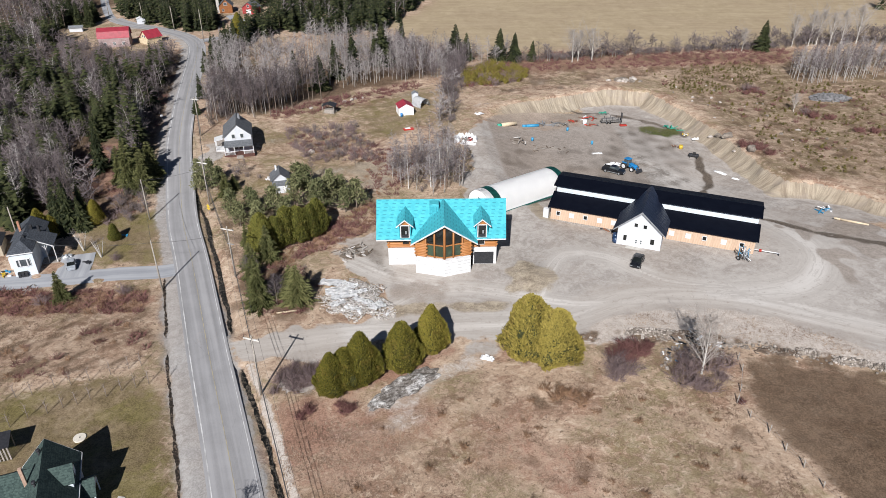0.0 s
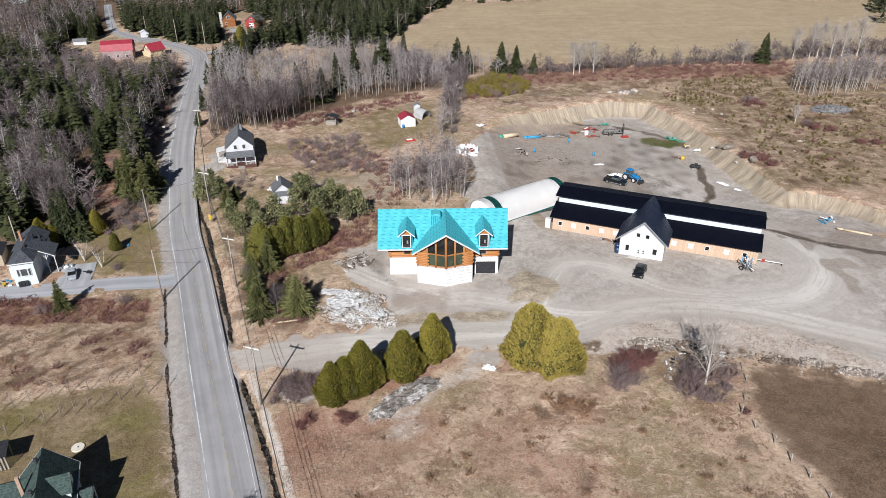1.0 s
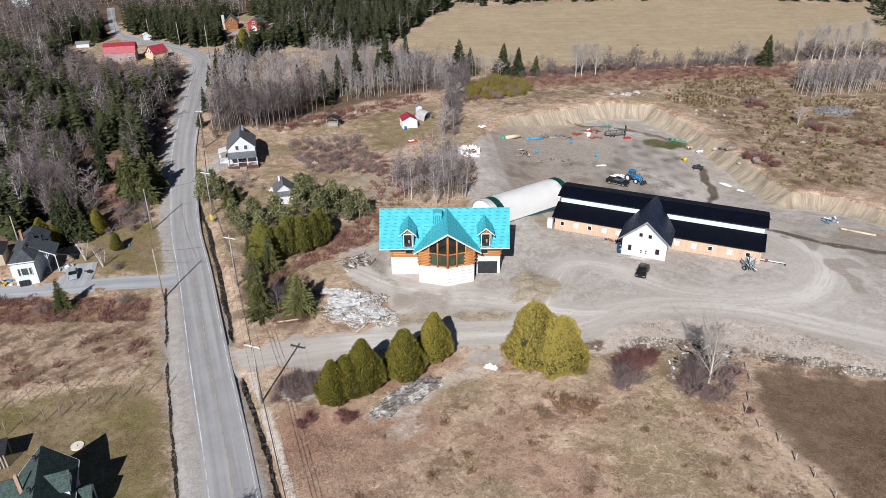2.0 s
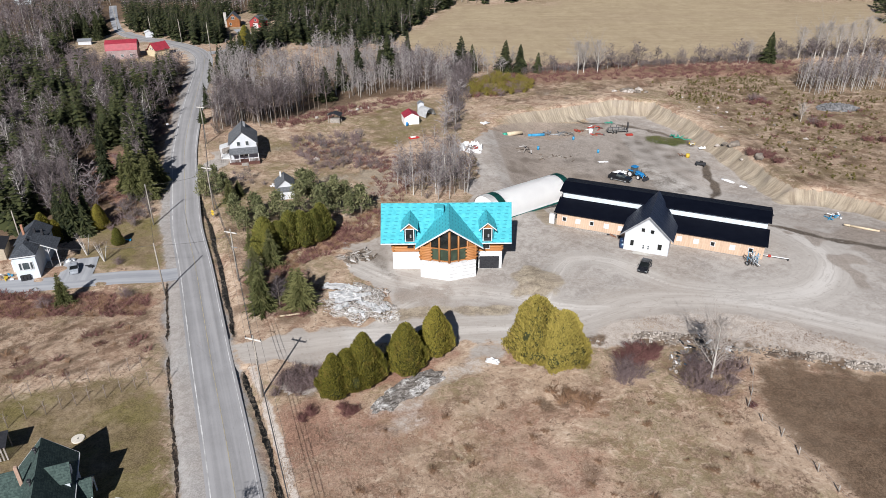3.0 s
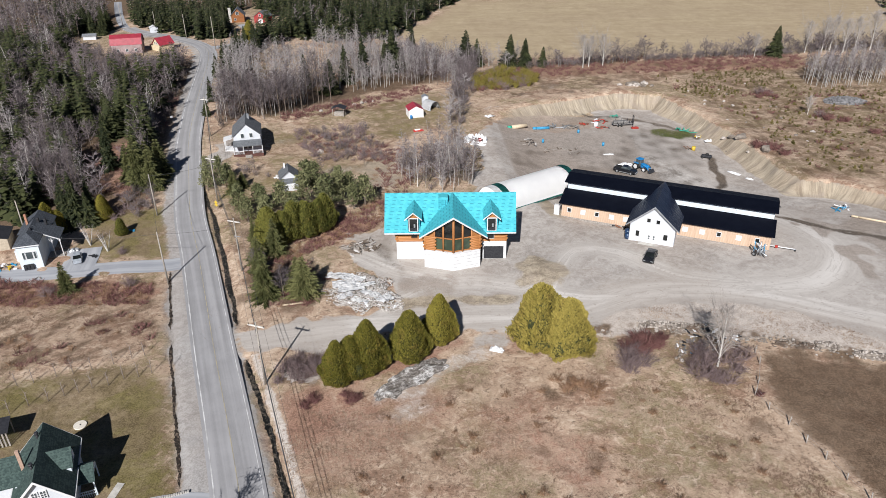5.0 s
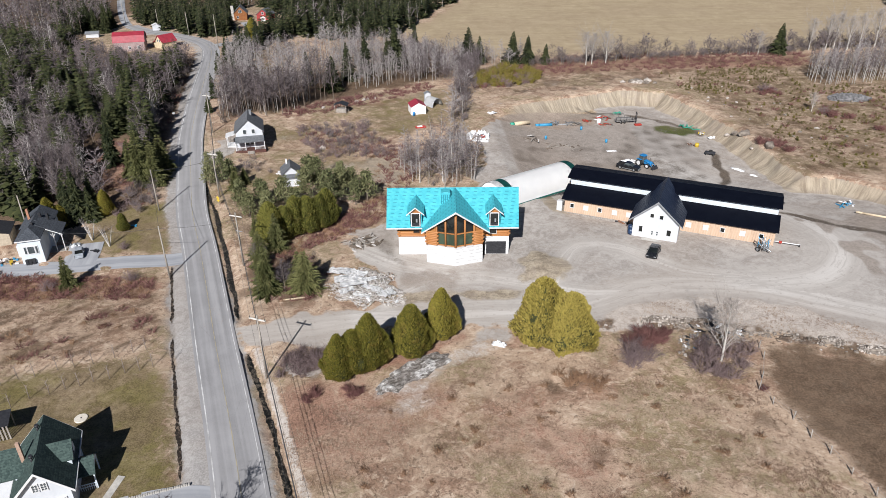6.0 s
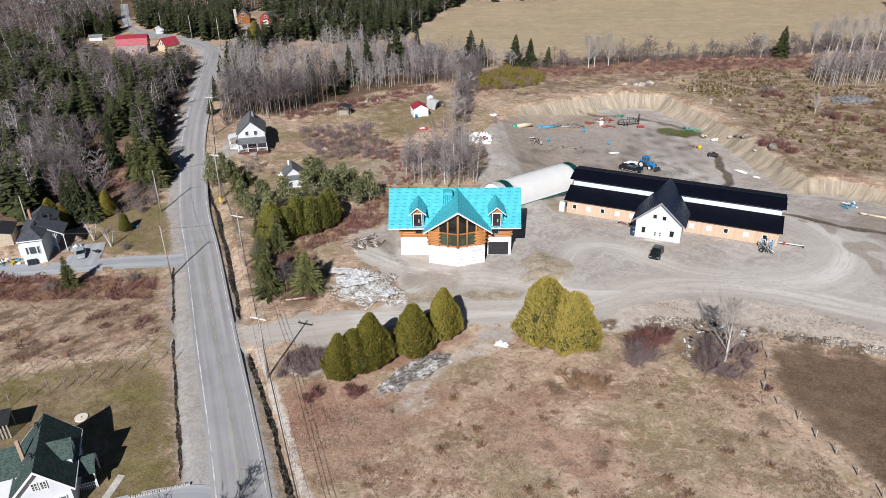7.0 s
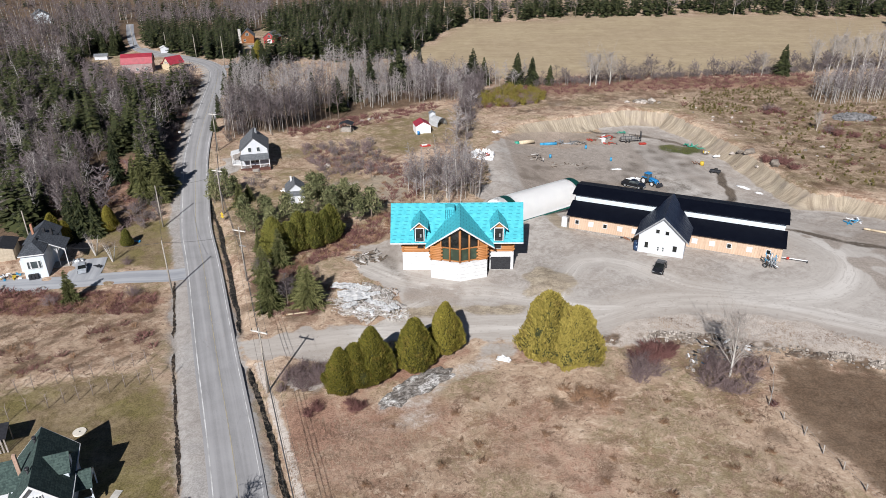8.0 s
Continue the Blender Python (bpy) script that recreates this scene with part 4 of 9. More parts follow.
    for s, far in ((-1, -3.3), (1, 3.2)):
        ya, yb = front(0) + 0.22, front(far) + 0.22
        half = far * 0.53
        ym = front(half) + 0.22
        for (x0, y0), (x1, y1) in (((0, ya), (half, ym)), ((half, ym), (far, yb))):
            bm = bmesh.new()
            prism(bm, [(x0, y0, 3.6), (x1, y1, 3.6), (x1, y1, 6.1), (x0, y0, 6.1)], (0, 0.03, 0))
            part("pane", bm, ROOM_GLASS, h, "lower prow window pane with greenish room behind")
            bm = bmesh.new()
            prism(bm, [(x0, y0, 6.1), (x1, y1, 6.1), (x1, y1, roof_z(x1)), (x0, y0, roof_z(x0))], (0, 0.03, 0))
            part("pane", bm, UPPER_GLASS, h, "dark upper prow window pane")
        bm = bmesh.new()
        prism(bm, [(far, yb + 0.06, 6.0), (far * 1.5, front(far * 1.5) + 0.5, 5.9), (far * 1.5, front(far * 1.5) + 0.5, roof_z(far * 1.5)), (far, yb + 0.06, roof_z(far))], (0, 0.1, 0))
        part("gable_board", bm, LOG, h)
        for z in (3.62, 6.0):
            bm = bmesh.new()
            prism(bm, [(0, ya - 0.14, z), (far, yb - 0.14, z), (far, yb - 0.14, z + 0.2), (0, ya - 0.14, z + 0.2)], (0, 0.12, 0))
            part("rail", bm, POST, h)
    for x in (-3.3, -1.75, 0.0, 1.6, 3.2):
        bm = bmesh.new()
        rod(bm, (x, front(x) + 0.05, 2.9 if x else 2.6), (x, front(x) + 0.05, roof_z(x)), 0.17 if x else 0.22, n=8)
        part("post", bm, POST, h)
    for x, y in ((-4.95, -2.75), (4.62, -2.65)):
        bm = bmesh.new()
        rod(bm, (x, y, 3.4), (x, y, roof_z(x)), 0.2, n=8)
        part("post", bm, POST, h)
    # main roof, laid to either side of the ridge
    rise = 4.8 / 6.5
    for s in (0, 1):
        bm = bmesh.new()
        ye, ze = (-1.5, 6.0) if s == 0 else (11.5, 6.0)
        prism(bm, [(-12.25, 5, 10.8), (-12.1, ye, ze), (11.05, ye, ze), (11.45, 5, 10.8)], (0, 0, 0.16))
        part("roof", bm, MEMBRANE, h)
    bm = bmesh.new()
    for s in (-1, 1):
        prism(bm, [(0, -5.4, 10.83), (s * 5.95, -2.75, 5.79), (s * 5.95, -1.7, 5.79), (0, 5.1, 10.83)], (0, 0, 0.15))
    part("prow_roof", bm, MEMBRANE, h)
    bm = bmesh.new()
    for s in (-1, 1):
        prism(bm, [(0, -5.46, 10.62), (s * 6.0, -2.81, 5.56), (s * 6.0, -2.81, 5.8), (0, -5.46, 10.96)], (0, 0.06, 0))
    part("rake_board", bm, WHITE_WOOD, h)
    for x0, x1 in ((-12.1, -5.8), (5.8, 11.05)):
        bm = bmesh.new()
        box(bm, (x0, -1.56, 5.9), (x1, -1.505, 6.12))
        part("fascia", bm, WHITE_WOOD, h)
    # gable ends
    for x in (-10.0, 9.3):
        bm = bmesh.new()
        prism(bm, [(x, 0.2, 6.1), (x, 9.8, 6.1), (x, 5, 10.7)], (0.15, 0, 0))
        part("gable_wall", bm, LOG, h)
    # dormers
    for cx in (-6.95, 6.75):
        d = new("dormer")
        d.parent = h
        d.matrix_basis = pose(cx, 0, 0)
        for s in (-1, 1):
            bm = bmesh.new()
            prism(bm, [(0, -1.75, 10.05), (s * 1.5, -1.75, 8.75), (s * 1.5, 2.3, 8.75), (0, 4.1, 10.05)], (0, 0, 0.1))
            part("dormer_roof", bm, MEMBRANE, d)
            bm = bmesh.new()
            prism(bm, [(0, -1.80, 9.95), (s * 1.55, -1.80, 8.60), (s * 1.55, -1.80, 8.82), (0, -1.80, 10.17)], (0, 0.05, 0))
            part("rake_board", bm, WHITE_WOOD, d)
            bm = bmesh.new()
            box(bm, (s * 1.0 - 0.06, -1.2, 6.4), (s * 1.0 + 0.06, 2.0, 8.95))
            part("cheek", bm, MEMBRANE, d)
        bm = bmesh.new()
        prism(bm, [(-1.0, -1.22, 8.7), (1.0, -1.22, 8.7), (0, -1.22, 9.85)], (0, 0.08, 0))
        part("dormer_gable", bm, POST, d)
        window(d, 0, -1.2, 6.4, 1.35, 2.35, glass=UPPER_GLASS, bars=0, trim=0.15, deep=0.14)
        bm = bmesh.new()
        box(bm, (-0.95, -1.34, 6.2), (0.95, -1.2, 6.34))
        part("sill", bm, CHARCOAL, d)
        bm = bmesh.new()
        box(bm, (-0.62, -1.33, 6.42), (0.62, -1.285, 6.98))
        part("apron", bm, CHARCOAL, d, "dark panel below the dormer glass")
        bm = bmesh.new()
        box(bm, (0.05, -1.30, 7.1), (0.32, -1.275, 7.75))
        part("sticker", bm, GALVANISED, d, "small grey sheet on the glass")
    # windows in the log band
    window(h, -6.9, -0.12, 4.5, 1.1, 0.9, glass=UPPER_GLASS, frame_mat=POST, bars=0, trim=0.05)
    window(h, 6.6, -0.12, 4.3, 1.3, 1.1, glass=UPPER_GLASS, bars=0, trim=0.06)
    # wrapped chimney box behind the ridge of the prow
    bm = bmesh.new()
    box(bm, (-2.55, 1.9, 8.2), (-0.85, 3.7, 11.35), bevel=0.06)
    c = part("chimney", bm, MEMBRANE, h, "chimney box wrapped in turquoise membrane")
    for x in (-2.45, -2.1, -1.75, -1.35, -1.0):
        bm = bmesh.new()
        box(bm, (x - 0.05, 1.86, 9.2), (x + 0.05, 1.895, 10.9))
        part("strap", bm, DARK_TEAL, c)
    return h


log_house()


# ---------------------------------------------------------------- the long stable with its white gabled front


def stable():
    h = thing("stable", "long timber stable with black steel roofs and a white gabled entrance", "stable", pose(23.75, 128.0, -0.15, 0, 0, -23.3))
    L = 39.2
    # plank front, each board by itself
    bm = bmesh.new()
    box(bm, (-0.21, -0.03, 0), (0.21, 0.03, 2.85))
    plank = part("plank", bm, PINE, h)
    plank.matrix_basis = pose(0.25, 0, 0)
    x = 0.70
    while x < L - 0.1:
        if not 14.6 < x < 22.9:
            again("plank", plank, h, pose(x, 0.008 * math.sin(x * 9.1), 0))
        x += 0.45
    bm = bmesh.new()
    box(bm, (0.05, 0.05, -0.6), (L - 0.05, 14.0, 2.9))
    part("wall", bm, PINE, h)
    bm = bmesh.new()
    box(bm, (0, -0.06, -0.6), (L, 0.045, 0.0))
    part("foundation", bm, GREY_WOOD, h)
    for x0, x1 in ((0.0, 14.4), (22.95, L)):
        bm = bmesh.new()
        box(bm, (x0, -0.10, 2.68), (x1, -0.045, 2.86))
        part("eave_board", bm, LOG, h, "orange-brown eave board")
    # clerestory
    bm = bmesh.new()
    box(bm, (0.1, 4.0, 2.9), (L - 0.1, 10.0, 5.9))
    part("clerestory", bm, BLUE_WHITE, h, "white clerestory wall between the two black roofs")
    bm = bmesh.new()
    for k in range(4):
        box(bm, (0.1, 3.965, 4.42 + k * 0.36), (L - 0.1, 3.998, 4.45 + k * 0.36))
    part("batten", bm, WHITE_SIDING, h)
    # roofs
    def slope(y0, z0, y1, z1, mat=BLACK_METAL):
        bm = bmesh.new()
        prism(bm, [(-0.5, y0, z0), (L + 0.45, y0, z0), (L + 0.45, y1, z1), (-0.5, y1, z1)], (0, 0, 0.12))
        part("roof", bm, mat, h)
        bm = bmesh.new()
        box(bm, (-0.52, min(y0, y0) - 0.04, z0 - 0.14), (L + 0.47, y0 - 0.005, z0 + 0.13))
        part("fascia", bm, BLACK_METAL, h)
    slope(-0.6, 3.0, 4.0, 4.35)
    slope(3.35, 6.05, 7.0, 6.75)
    slope(10.65, 6.05, 7.0, 6.75)
    slope(14.6, 3.0, 10.0, 4.35)
    # gabled entrance
    c = new("entrance_front")
    c.parent = h
    c.matrix_basis = pose(18.65, 0, 0)
    bm = bmesh.new()
    prism(bm, [(-4.1, -5.5, -0.6), (4.1, -5.5, -0.6), (4.1, -5.5, 3.75), (0, -5.5, 7.35), (-4.1, -5.5, 3.75)], (0, 5.4, 0))
    part("wall", bm, WHITE_SIDING, c, "white siding gable wall")
    for s in (-1, 1):
        bm = bmesh.new()
        slope_z = lambda x: 7.7 - 0.88 * abs(x)
        out = [(0, -6.15, 7.7), (s * 4.85, -6.15, slope_z(4.85)), (s * 4.85, 0.9, slope_z(4.85)), (0, 6.8, 7.7)]
        prism(bm, out, (0, 0, 0.12))
        part("roof", bm, NAVY_METAL, c)
        for k in range(13):
            y = -6.1 + k * 0.9
            reach = 4.85 if y < 0.9 else 4.85 * (6.8 - y) / 5.9
            if reach > 0.3:
                bm = bmesh.new()
                prism(bm, [(0, y, 7.825), (s * reach, y, slope_z(reach) + 0.125), (s * reach, y + 0.05, slope_z(reach) + 0.125), (0, y + 0.05, 7.825)], (0, 0, 0.04))
                part("seam", bm, NAVY_METAL, c)
        bm = bmesh.new()
        prism(bm, [(0, -6.2, 7.45), (s * 4.9, -6.2, 3.16), (s * 4.9, -6.2, 3.42), (0, -6.2, 7.82)], (0, 0.045, 0))
        part("rake_board", bm, GALVANISED, c)
    for x, z, w, hh in ((-0.85, 4.3, 0.62, 0.75), (0.85, 4.2, 0.62, 0.75), (-2.6, 1.1, 0.62, 1.15), (2.5, 1.1, 0.72, 1.15)):
        window(c, x, -5.52, z, w, hh, glass=UPPER_GLASS, bars=0, trim=0.06, deep=0.08)
    bm = bmesh.new()
    box(bm, (-0.95, -5.62, 0.0), (0.95, -5.505, 2.15))
    d = part("door", bm, WHITE_WOOD, c, "white double door with small dark lights")
    for x in (-0.45, 0.45):
        for z in (0.85, 1.3):
            bm = bmesh.new()
            box(bm, (x - 0.14, -5.64, z), (x + 0.14, -5.6, z + 0.32))
            part("pane", bm, GLASS, d)
    bm = bmesh.new()
    box(bm, (-2.2, -6.7, -0.3), (0.9, -5.5, 0.05))
    part("doorstep", bm, CONCRETE, c)
    # windows and boarded white openings along the front
    for x in (1.6, 7.2, 30.2, 36.9):
        window(h, x, -0.06, 1.15, 0.66, 0.78, glass=UPPER_GLASS, bars=0, trim=0.11, deep=0.07)
    for x in (4.4, 10.1, 12.9, 24.1, 27.2, 33.7):
        bm = bmesh.new()
        box(bm, (x - 0.5, -0.12, 0.95), (x + 0.5, -0.05, 2.0))
        part("shutter", bm, WHITE_WOOD, h, "white boarded window shutter")
    return h


stable()


def tunnel():
    h = thing("storage_tunnel", "white fabric storage tunnel with dark green end bands", "storage tunnel", pose(11.7, 128.8, -0.1, 0, 0, 34.0))
    R, L, n = 4.25, 21.3, 20
    def shell(name, x0, x1, r, mat, label=""):
        bm = bmesh.new()
        rows = []
        for x in np.linspace(x0, x1, max(2, int((x1 - x0) / 1.2) + 1)):
            rows.append([bm.verts.new((x, R - r * math.cos(math.pi * k / n), 4.3 / R * r * math.sin(math.pi * k / n) ** 0.85)) for k in range(n + 1)])
        for a, b in zip(rows, rows[1:]):
            for k in range(n):
                bm.faces.new((a[k], a[k + 1], b[k + 1], b[k])).smooth = True
        bmesh.ops.solidify(bm, geom=bm.faces[:], thickness=0.05)
        return part(name, bm, mat, h, label)
    shell("cover", 0.0, 1.6, R, FABRIC, "white tarpaulin cover")
    shell("band", 1.6, 3.2, R + 0.02, GREEN_FABRIC, "dark green tarpaulin band")
    shell("cover", 3.2, L - 1.5, R, FABRIC, "white tarpaulin cover")
    shell("band", L - 1.5, L, R + 0.02, GREEN_FABRIC, "dark green tarpaulin band")
    bm = bmesh.new()
    box(bm, (3.2, -0.1, 0), (L - 1.5, -0.03, 0.35))
    part("skirt", bm, GREEN_FABRIC, h)
    for x, mat in ((0.15, FABRIC), (L - 0.2, FABRIC)):
        bm = bmesh.new()
        prism(bm, [(x, R - (R - 0.1) * math.cos(math.pi * k / n), 4.15 * math.sin(math.pi * k / n) ** 0.85) for k in range(n + 1)], (0.05, 0, 0))
        part("end_wall", bm, mat, h)
    bm = bmesh.new()
    box(bm, (0.06, R - 0.7, 0.0), (0.14, R + 0.7, 2.6))
    part("door", bm, DARK_VOID, h, "dark opening in the tunnel's end")
    return h


tunnel()

# ---------------------------------------------------------------- trees and bushes


def foliage_material(name, a, b, c, per="island"):
    """Leaves that differ from clump to clump and from tree to tree."""
    n = Nodes(name)
    f = n.math("ADD", n.math("MULTIPLY", n.island(), 0.6), n.math("MULTIPLY", n.random(), 0.4))
    col = n.mix(n.remap(f, 0.15, 0.85), a, b)
    col = n.mix(n.math("MULTIPLY", n.remap(n.noise(0.6, 3), 0.55, 0.7), 0.6), col, c)
    n.colour(col).rough(0.75)
    n.skin.inputs["Specular IOR Level"].default_value = 0.2
    return n.material


def bark_material(name, a, b, random=0.4):
    n = Nodes(name)
    f = n.math("ADD", n.math("MULTIPLY", n.remap(n.noise(2.0, 4), 0.35, 0.65), 0.6), n.math("MULTIPLY", n.island(), random), clamp=True)
    n.colour(n.mix(f, a, b)).rough(0.9)
    n.skin.inputs["Specular IOR Level"].default_value = 0.15
    return n.material


GARDEN_LEAF = foliage_material("olive_spruce_needles", (0.060, 0.068, 0.024), (0.155, 0.155, 0.062), (0.17, 0.145, 0.07))
SAPLING_LEAF = foliage_material("yellowed_fir_needles", (0.085, 0.076, 0.022), (0.185, 0.150, 0.050), (0.18, 0.12, 0.05))
SPRUCE_LEAF = foliage_material("spruce_needles", (0.015, 0.021, 0.010), (0.062, 0.070, 0.028), (0.090, 0.085, 0.036))
PINE_LEAF = foliage_material("pine_needles", (0.080, 0.090, 0.040), (0.190, 0.192, 0.094), (0.20, 0.175, 0.10))
CEDAR_LEAF = foliage_material("cedar_sprays", (0.100, 0.096, 0.016), (0.265, 0.226, 0.044), (0.22, 0.155, 0.042))
YELLOW_LEAF = foliage_material("yellow_cedar_sprays", (0.170, 0.143, 0.030), (0.335, 0.272, 0.068), (0.29, 0.215, 0.065))
HEDGE_LEAF = foliage_material("dark_cedar_sprays", (0.070, 0.076, 0.016), (0.180, 0.172, 0.040), (0.17, 0.13, 0.04))
OLIVE_LEAF = foliage_material("olive_shrub_leaf", (0.095, 0.080, 0.016), (0.205, 0.170, 0.040), (0.17, 0.08, 0.05))
# near-black green: the shade deep in a cedar crown, put into a colour
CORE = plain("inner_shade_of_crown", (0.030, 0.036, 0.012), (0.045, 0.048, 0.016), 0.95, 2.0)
BARK = bark_material("grey_brown_bark", (0.12, 0.095, 0.075), (0.20, 0.165, 0.135))
TWIG = bark_material("grey_mauve_twigs", (0.088, 0.072, 0.074), (0.200, 0.168, 0.172))
BUSH_TWIG = bark_material("mauve_brown_twigs", (0.130, 0.092, 0.092), (0.255, 0.195, 0.190))
PALE_TWIG = bark_material("pale_grey_twigs", (0.215, 0.192, 0.190), (0.37, 0.340, 0.335))
PALE_BARK = bark_material("pale_aspen_bark", (0.27, 0.255, 0.235), (0.44, 0.42, 0.395))
WHITE_BARK = bark_material("white_birch_bark", (0.62, 0.60, 0.56), (0.42, 0.40, 0.37))
RED_TWIG = bark_material("red_osier_twigs", (0.122, 0.056, 0.052), (0.226, 0.118, 0.106))
DRY_STEM = bark_material("dry_brown_stems", (0.19, 0.105, 0.065), (0.33, 0.215, 0.135))


class Shape:
    """Triangles gathered as plain lists, then turned into arrays."""

    def __init__(self):
        self.v, self.f = [], []

    def tri(self, a, b, c):
        k = len(self.v)
        self.v += [a, b, c]
        self.f.append((k, k + 1, k + 2))

    def kite(self, a, b, c, d):
        k = len(self.v)
        self.v += [a, b, c, d]
        self.f += [(k, k + 1, k + 2), (k, k + 2, k + 3)]

    def spike(self, p, q, r, n=3, r1=0.0):
        """A tapered stem from p to q, pointed unless r1 is given."""
        p, q = np.array(p, float), np.array(q, float)
        d = q - p
        d = d / (np.linalg.norm(d) + 1e-9)
        s = np.cross(d, (0.31, 0.95, 0.12) if abs(d[1]) < 0.9 else (1, 0, 0))
        s /= np.linalg.norm(s)
        t = np.cross(d, s)
        k = len(self.v)
        ring = [s * math.cos(2 * math.pi * i / n) + t * math.sin(2 * math.pi * i / n) for i in range(n)]
        self.v += [p + r * w for w in ring]
        if r1:
            self.v += [q + r1 * w for w in ring]
            for i in range(n):
                j = (i + 1) % n
                self.f += [(k + i, k + j, k + n + j), (k + i, k + n + j, k + n + i)]
        else:
            self.v.append(q)
            self.f += [(k + i, k + (i + 1) % n, k + n) for i in range(n)]

    def sliver(self, p, q, r):
        """A twig too fine to have sides."""
        d = np.array(q) - np.array(p)
        s = np.cross(d, (0.7, -0.5, 0.3))
        s = s / (np.linalg.norm(s) + 1e-9) * r * 1.25
        self.tri(p - s, p + s, q)

    def arrays(self):
        return np.array(self.v, float).reshape(-1, 3), np.array(self.f, int).reshape(-1, 3)


def spruce_shape(rng, high=11.0, wide=2.3, whorls=24, each=8, bare=0.06, droop=0.35, full=1.0, rich=True, sprays=0):
    """A trunk, and boughs in whorls that shorten towards the tip, with gaps and longer boughs here and there."""
    trunk, crown = Shape(), Shape()
    trunk.spike((0, 0, -0.3), (0, 0, high * 0.97), 0.012 * high + 0.03, 6)
    up = np.array((0, 0, 1.0))
    lop = rng.uniform(0, 2 * math.pi)
    for w in range(whorls):
        s = max((w + rng.uniform(-0.4, 0.4)) / whorls, 0)
        z = high * (bare + (1 - bare) * s)
        reach = (wide * (1 - s) ** 0.85 * full * rng.uniform(0.78, 1.15) + 0.10)
        for k in range(each if s < 0.75 else max(4, each - 3)):
            a = 2 * math.pi * (k + rng.uniform(-0.45, 0.45)) / each + w * 1.9
            r = reach * rng.uniform(0.55, 1.2) * (1 + 0.18 * math.cos(a - lop))
            dip = droop * r * rng.uniform(0.3, 1.5)
            out, side = np.array((math.cos(a), math.sin(a), 0)), np.array((-math.sin(a), math.cos(a), 0))
            base, tip = up * z, out * r + up * (z - dip)
            mid = out * r * 0.55 + up * (z - dip * 0.3)
            fat = (0.10 * r + 0.04) if sprays else (0.17 if rich else 0.25) * r + 0.07
            crown.kite(base, mid + side * fat - up * 0.16 * r, tip, mid - side * fat - up * 0.10 * r)
            if not rich:
                continue
            for j in range(sprays):
                f, turn = 0.30 + 0.70 * (j + rng.uniform(0, 1)) / sprays, (1 if j % 2 else -1) * rng.uniform(0.5, 1.0)
                root, long = base + (tip - base) * f + up * 0.06 * r, (0.30 - 0.14 * f) * r + 0.12
                end = root + out * long + side * turn * long - up * rng.uniform(0.0, 0.35) * long
                crown.tri(root - out * 0.16 * long, root + out * 0.34 * long + up * 0.05, end)
            crown.tri(mid + up * 0.14, tip + side * 0.18 * r - out * 0.1 * r, mid - side * fat * 0.3 - up * (0.22 * r + 0.10))
            crown.tri(mid * 0.6 + base * 0.4 + up * 0.1, mid - side * fat * 1.25 + out * 0.1 * r - up * 0.15 * r, mid + side * fat * 0.4 - up * (0.2 * r + 0.1))
    return trunk.arrays(), crown.arrays()


def pine_shape(rng, high=8.0, wide=2.6):
    """An open pine: limbs with tufts of needles at their ends."""
    trunk, crown = Shape(), Shape()
    trunk.spike((0, 0, -0.3), (0.1, 0.1, high * 0.95), 0.16, 6)
    for w in range(34):
        s = 0.22 + 0.76 * w / 34
        a, r = w * 2.4 + rng.uniform(-0.4, 0.4), wide * (1 - s) ** 0.55 * rng.uniform(0.5, 1.15)
        tip = np.array((math.cos(a) * r, math.sin(a) * r, high * s + 0.25 * r))
        trunk.spike((0, 0, high * s - 0.2), tip, 0.045, 3)
        for _ in range(34):
            c = tip + rng.normal(0, 0.36, 3) * np.array((1, 1, 0.6)) - np.array((tip[0], tip[1], 0)) * rng.uniform(0, 0.5)
            d, e = rng.normal(0, 0.20, 3) + np.array((0, 0, 0.06)), rng.normal(0, 0.075, 3)
            crown.kite(c - d, c + e, c + d, c - e)
    return trunk.arrays(), crown.arrays()


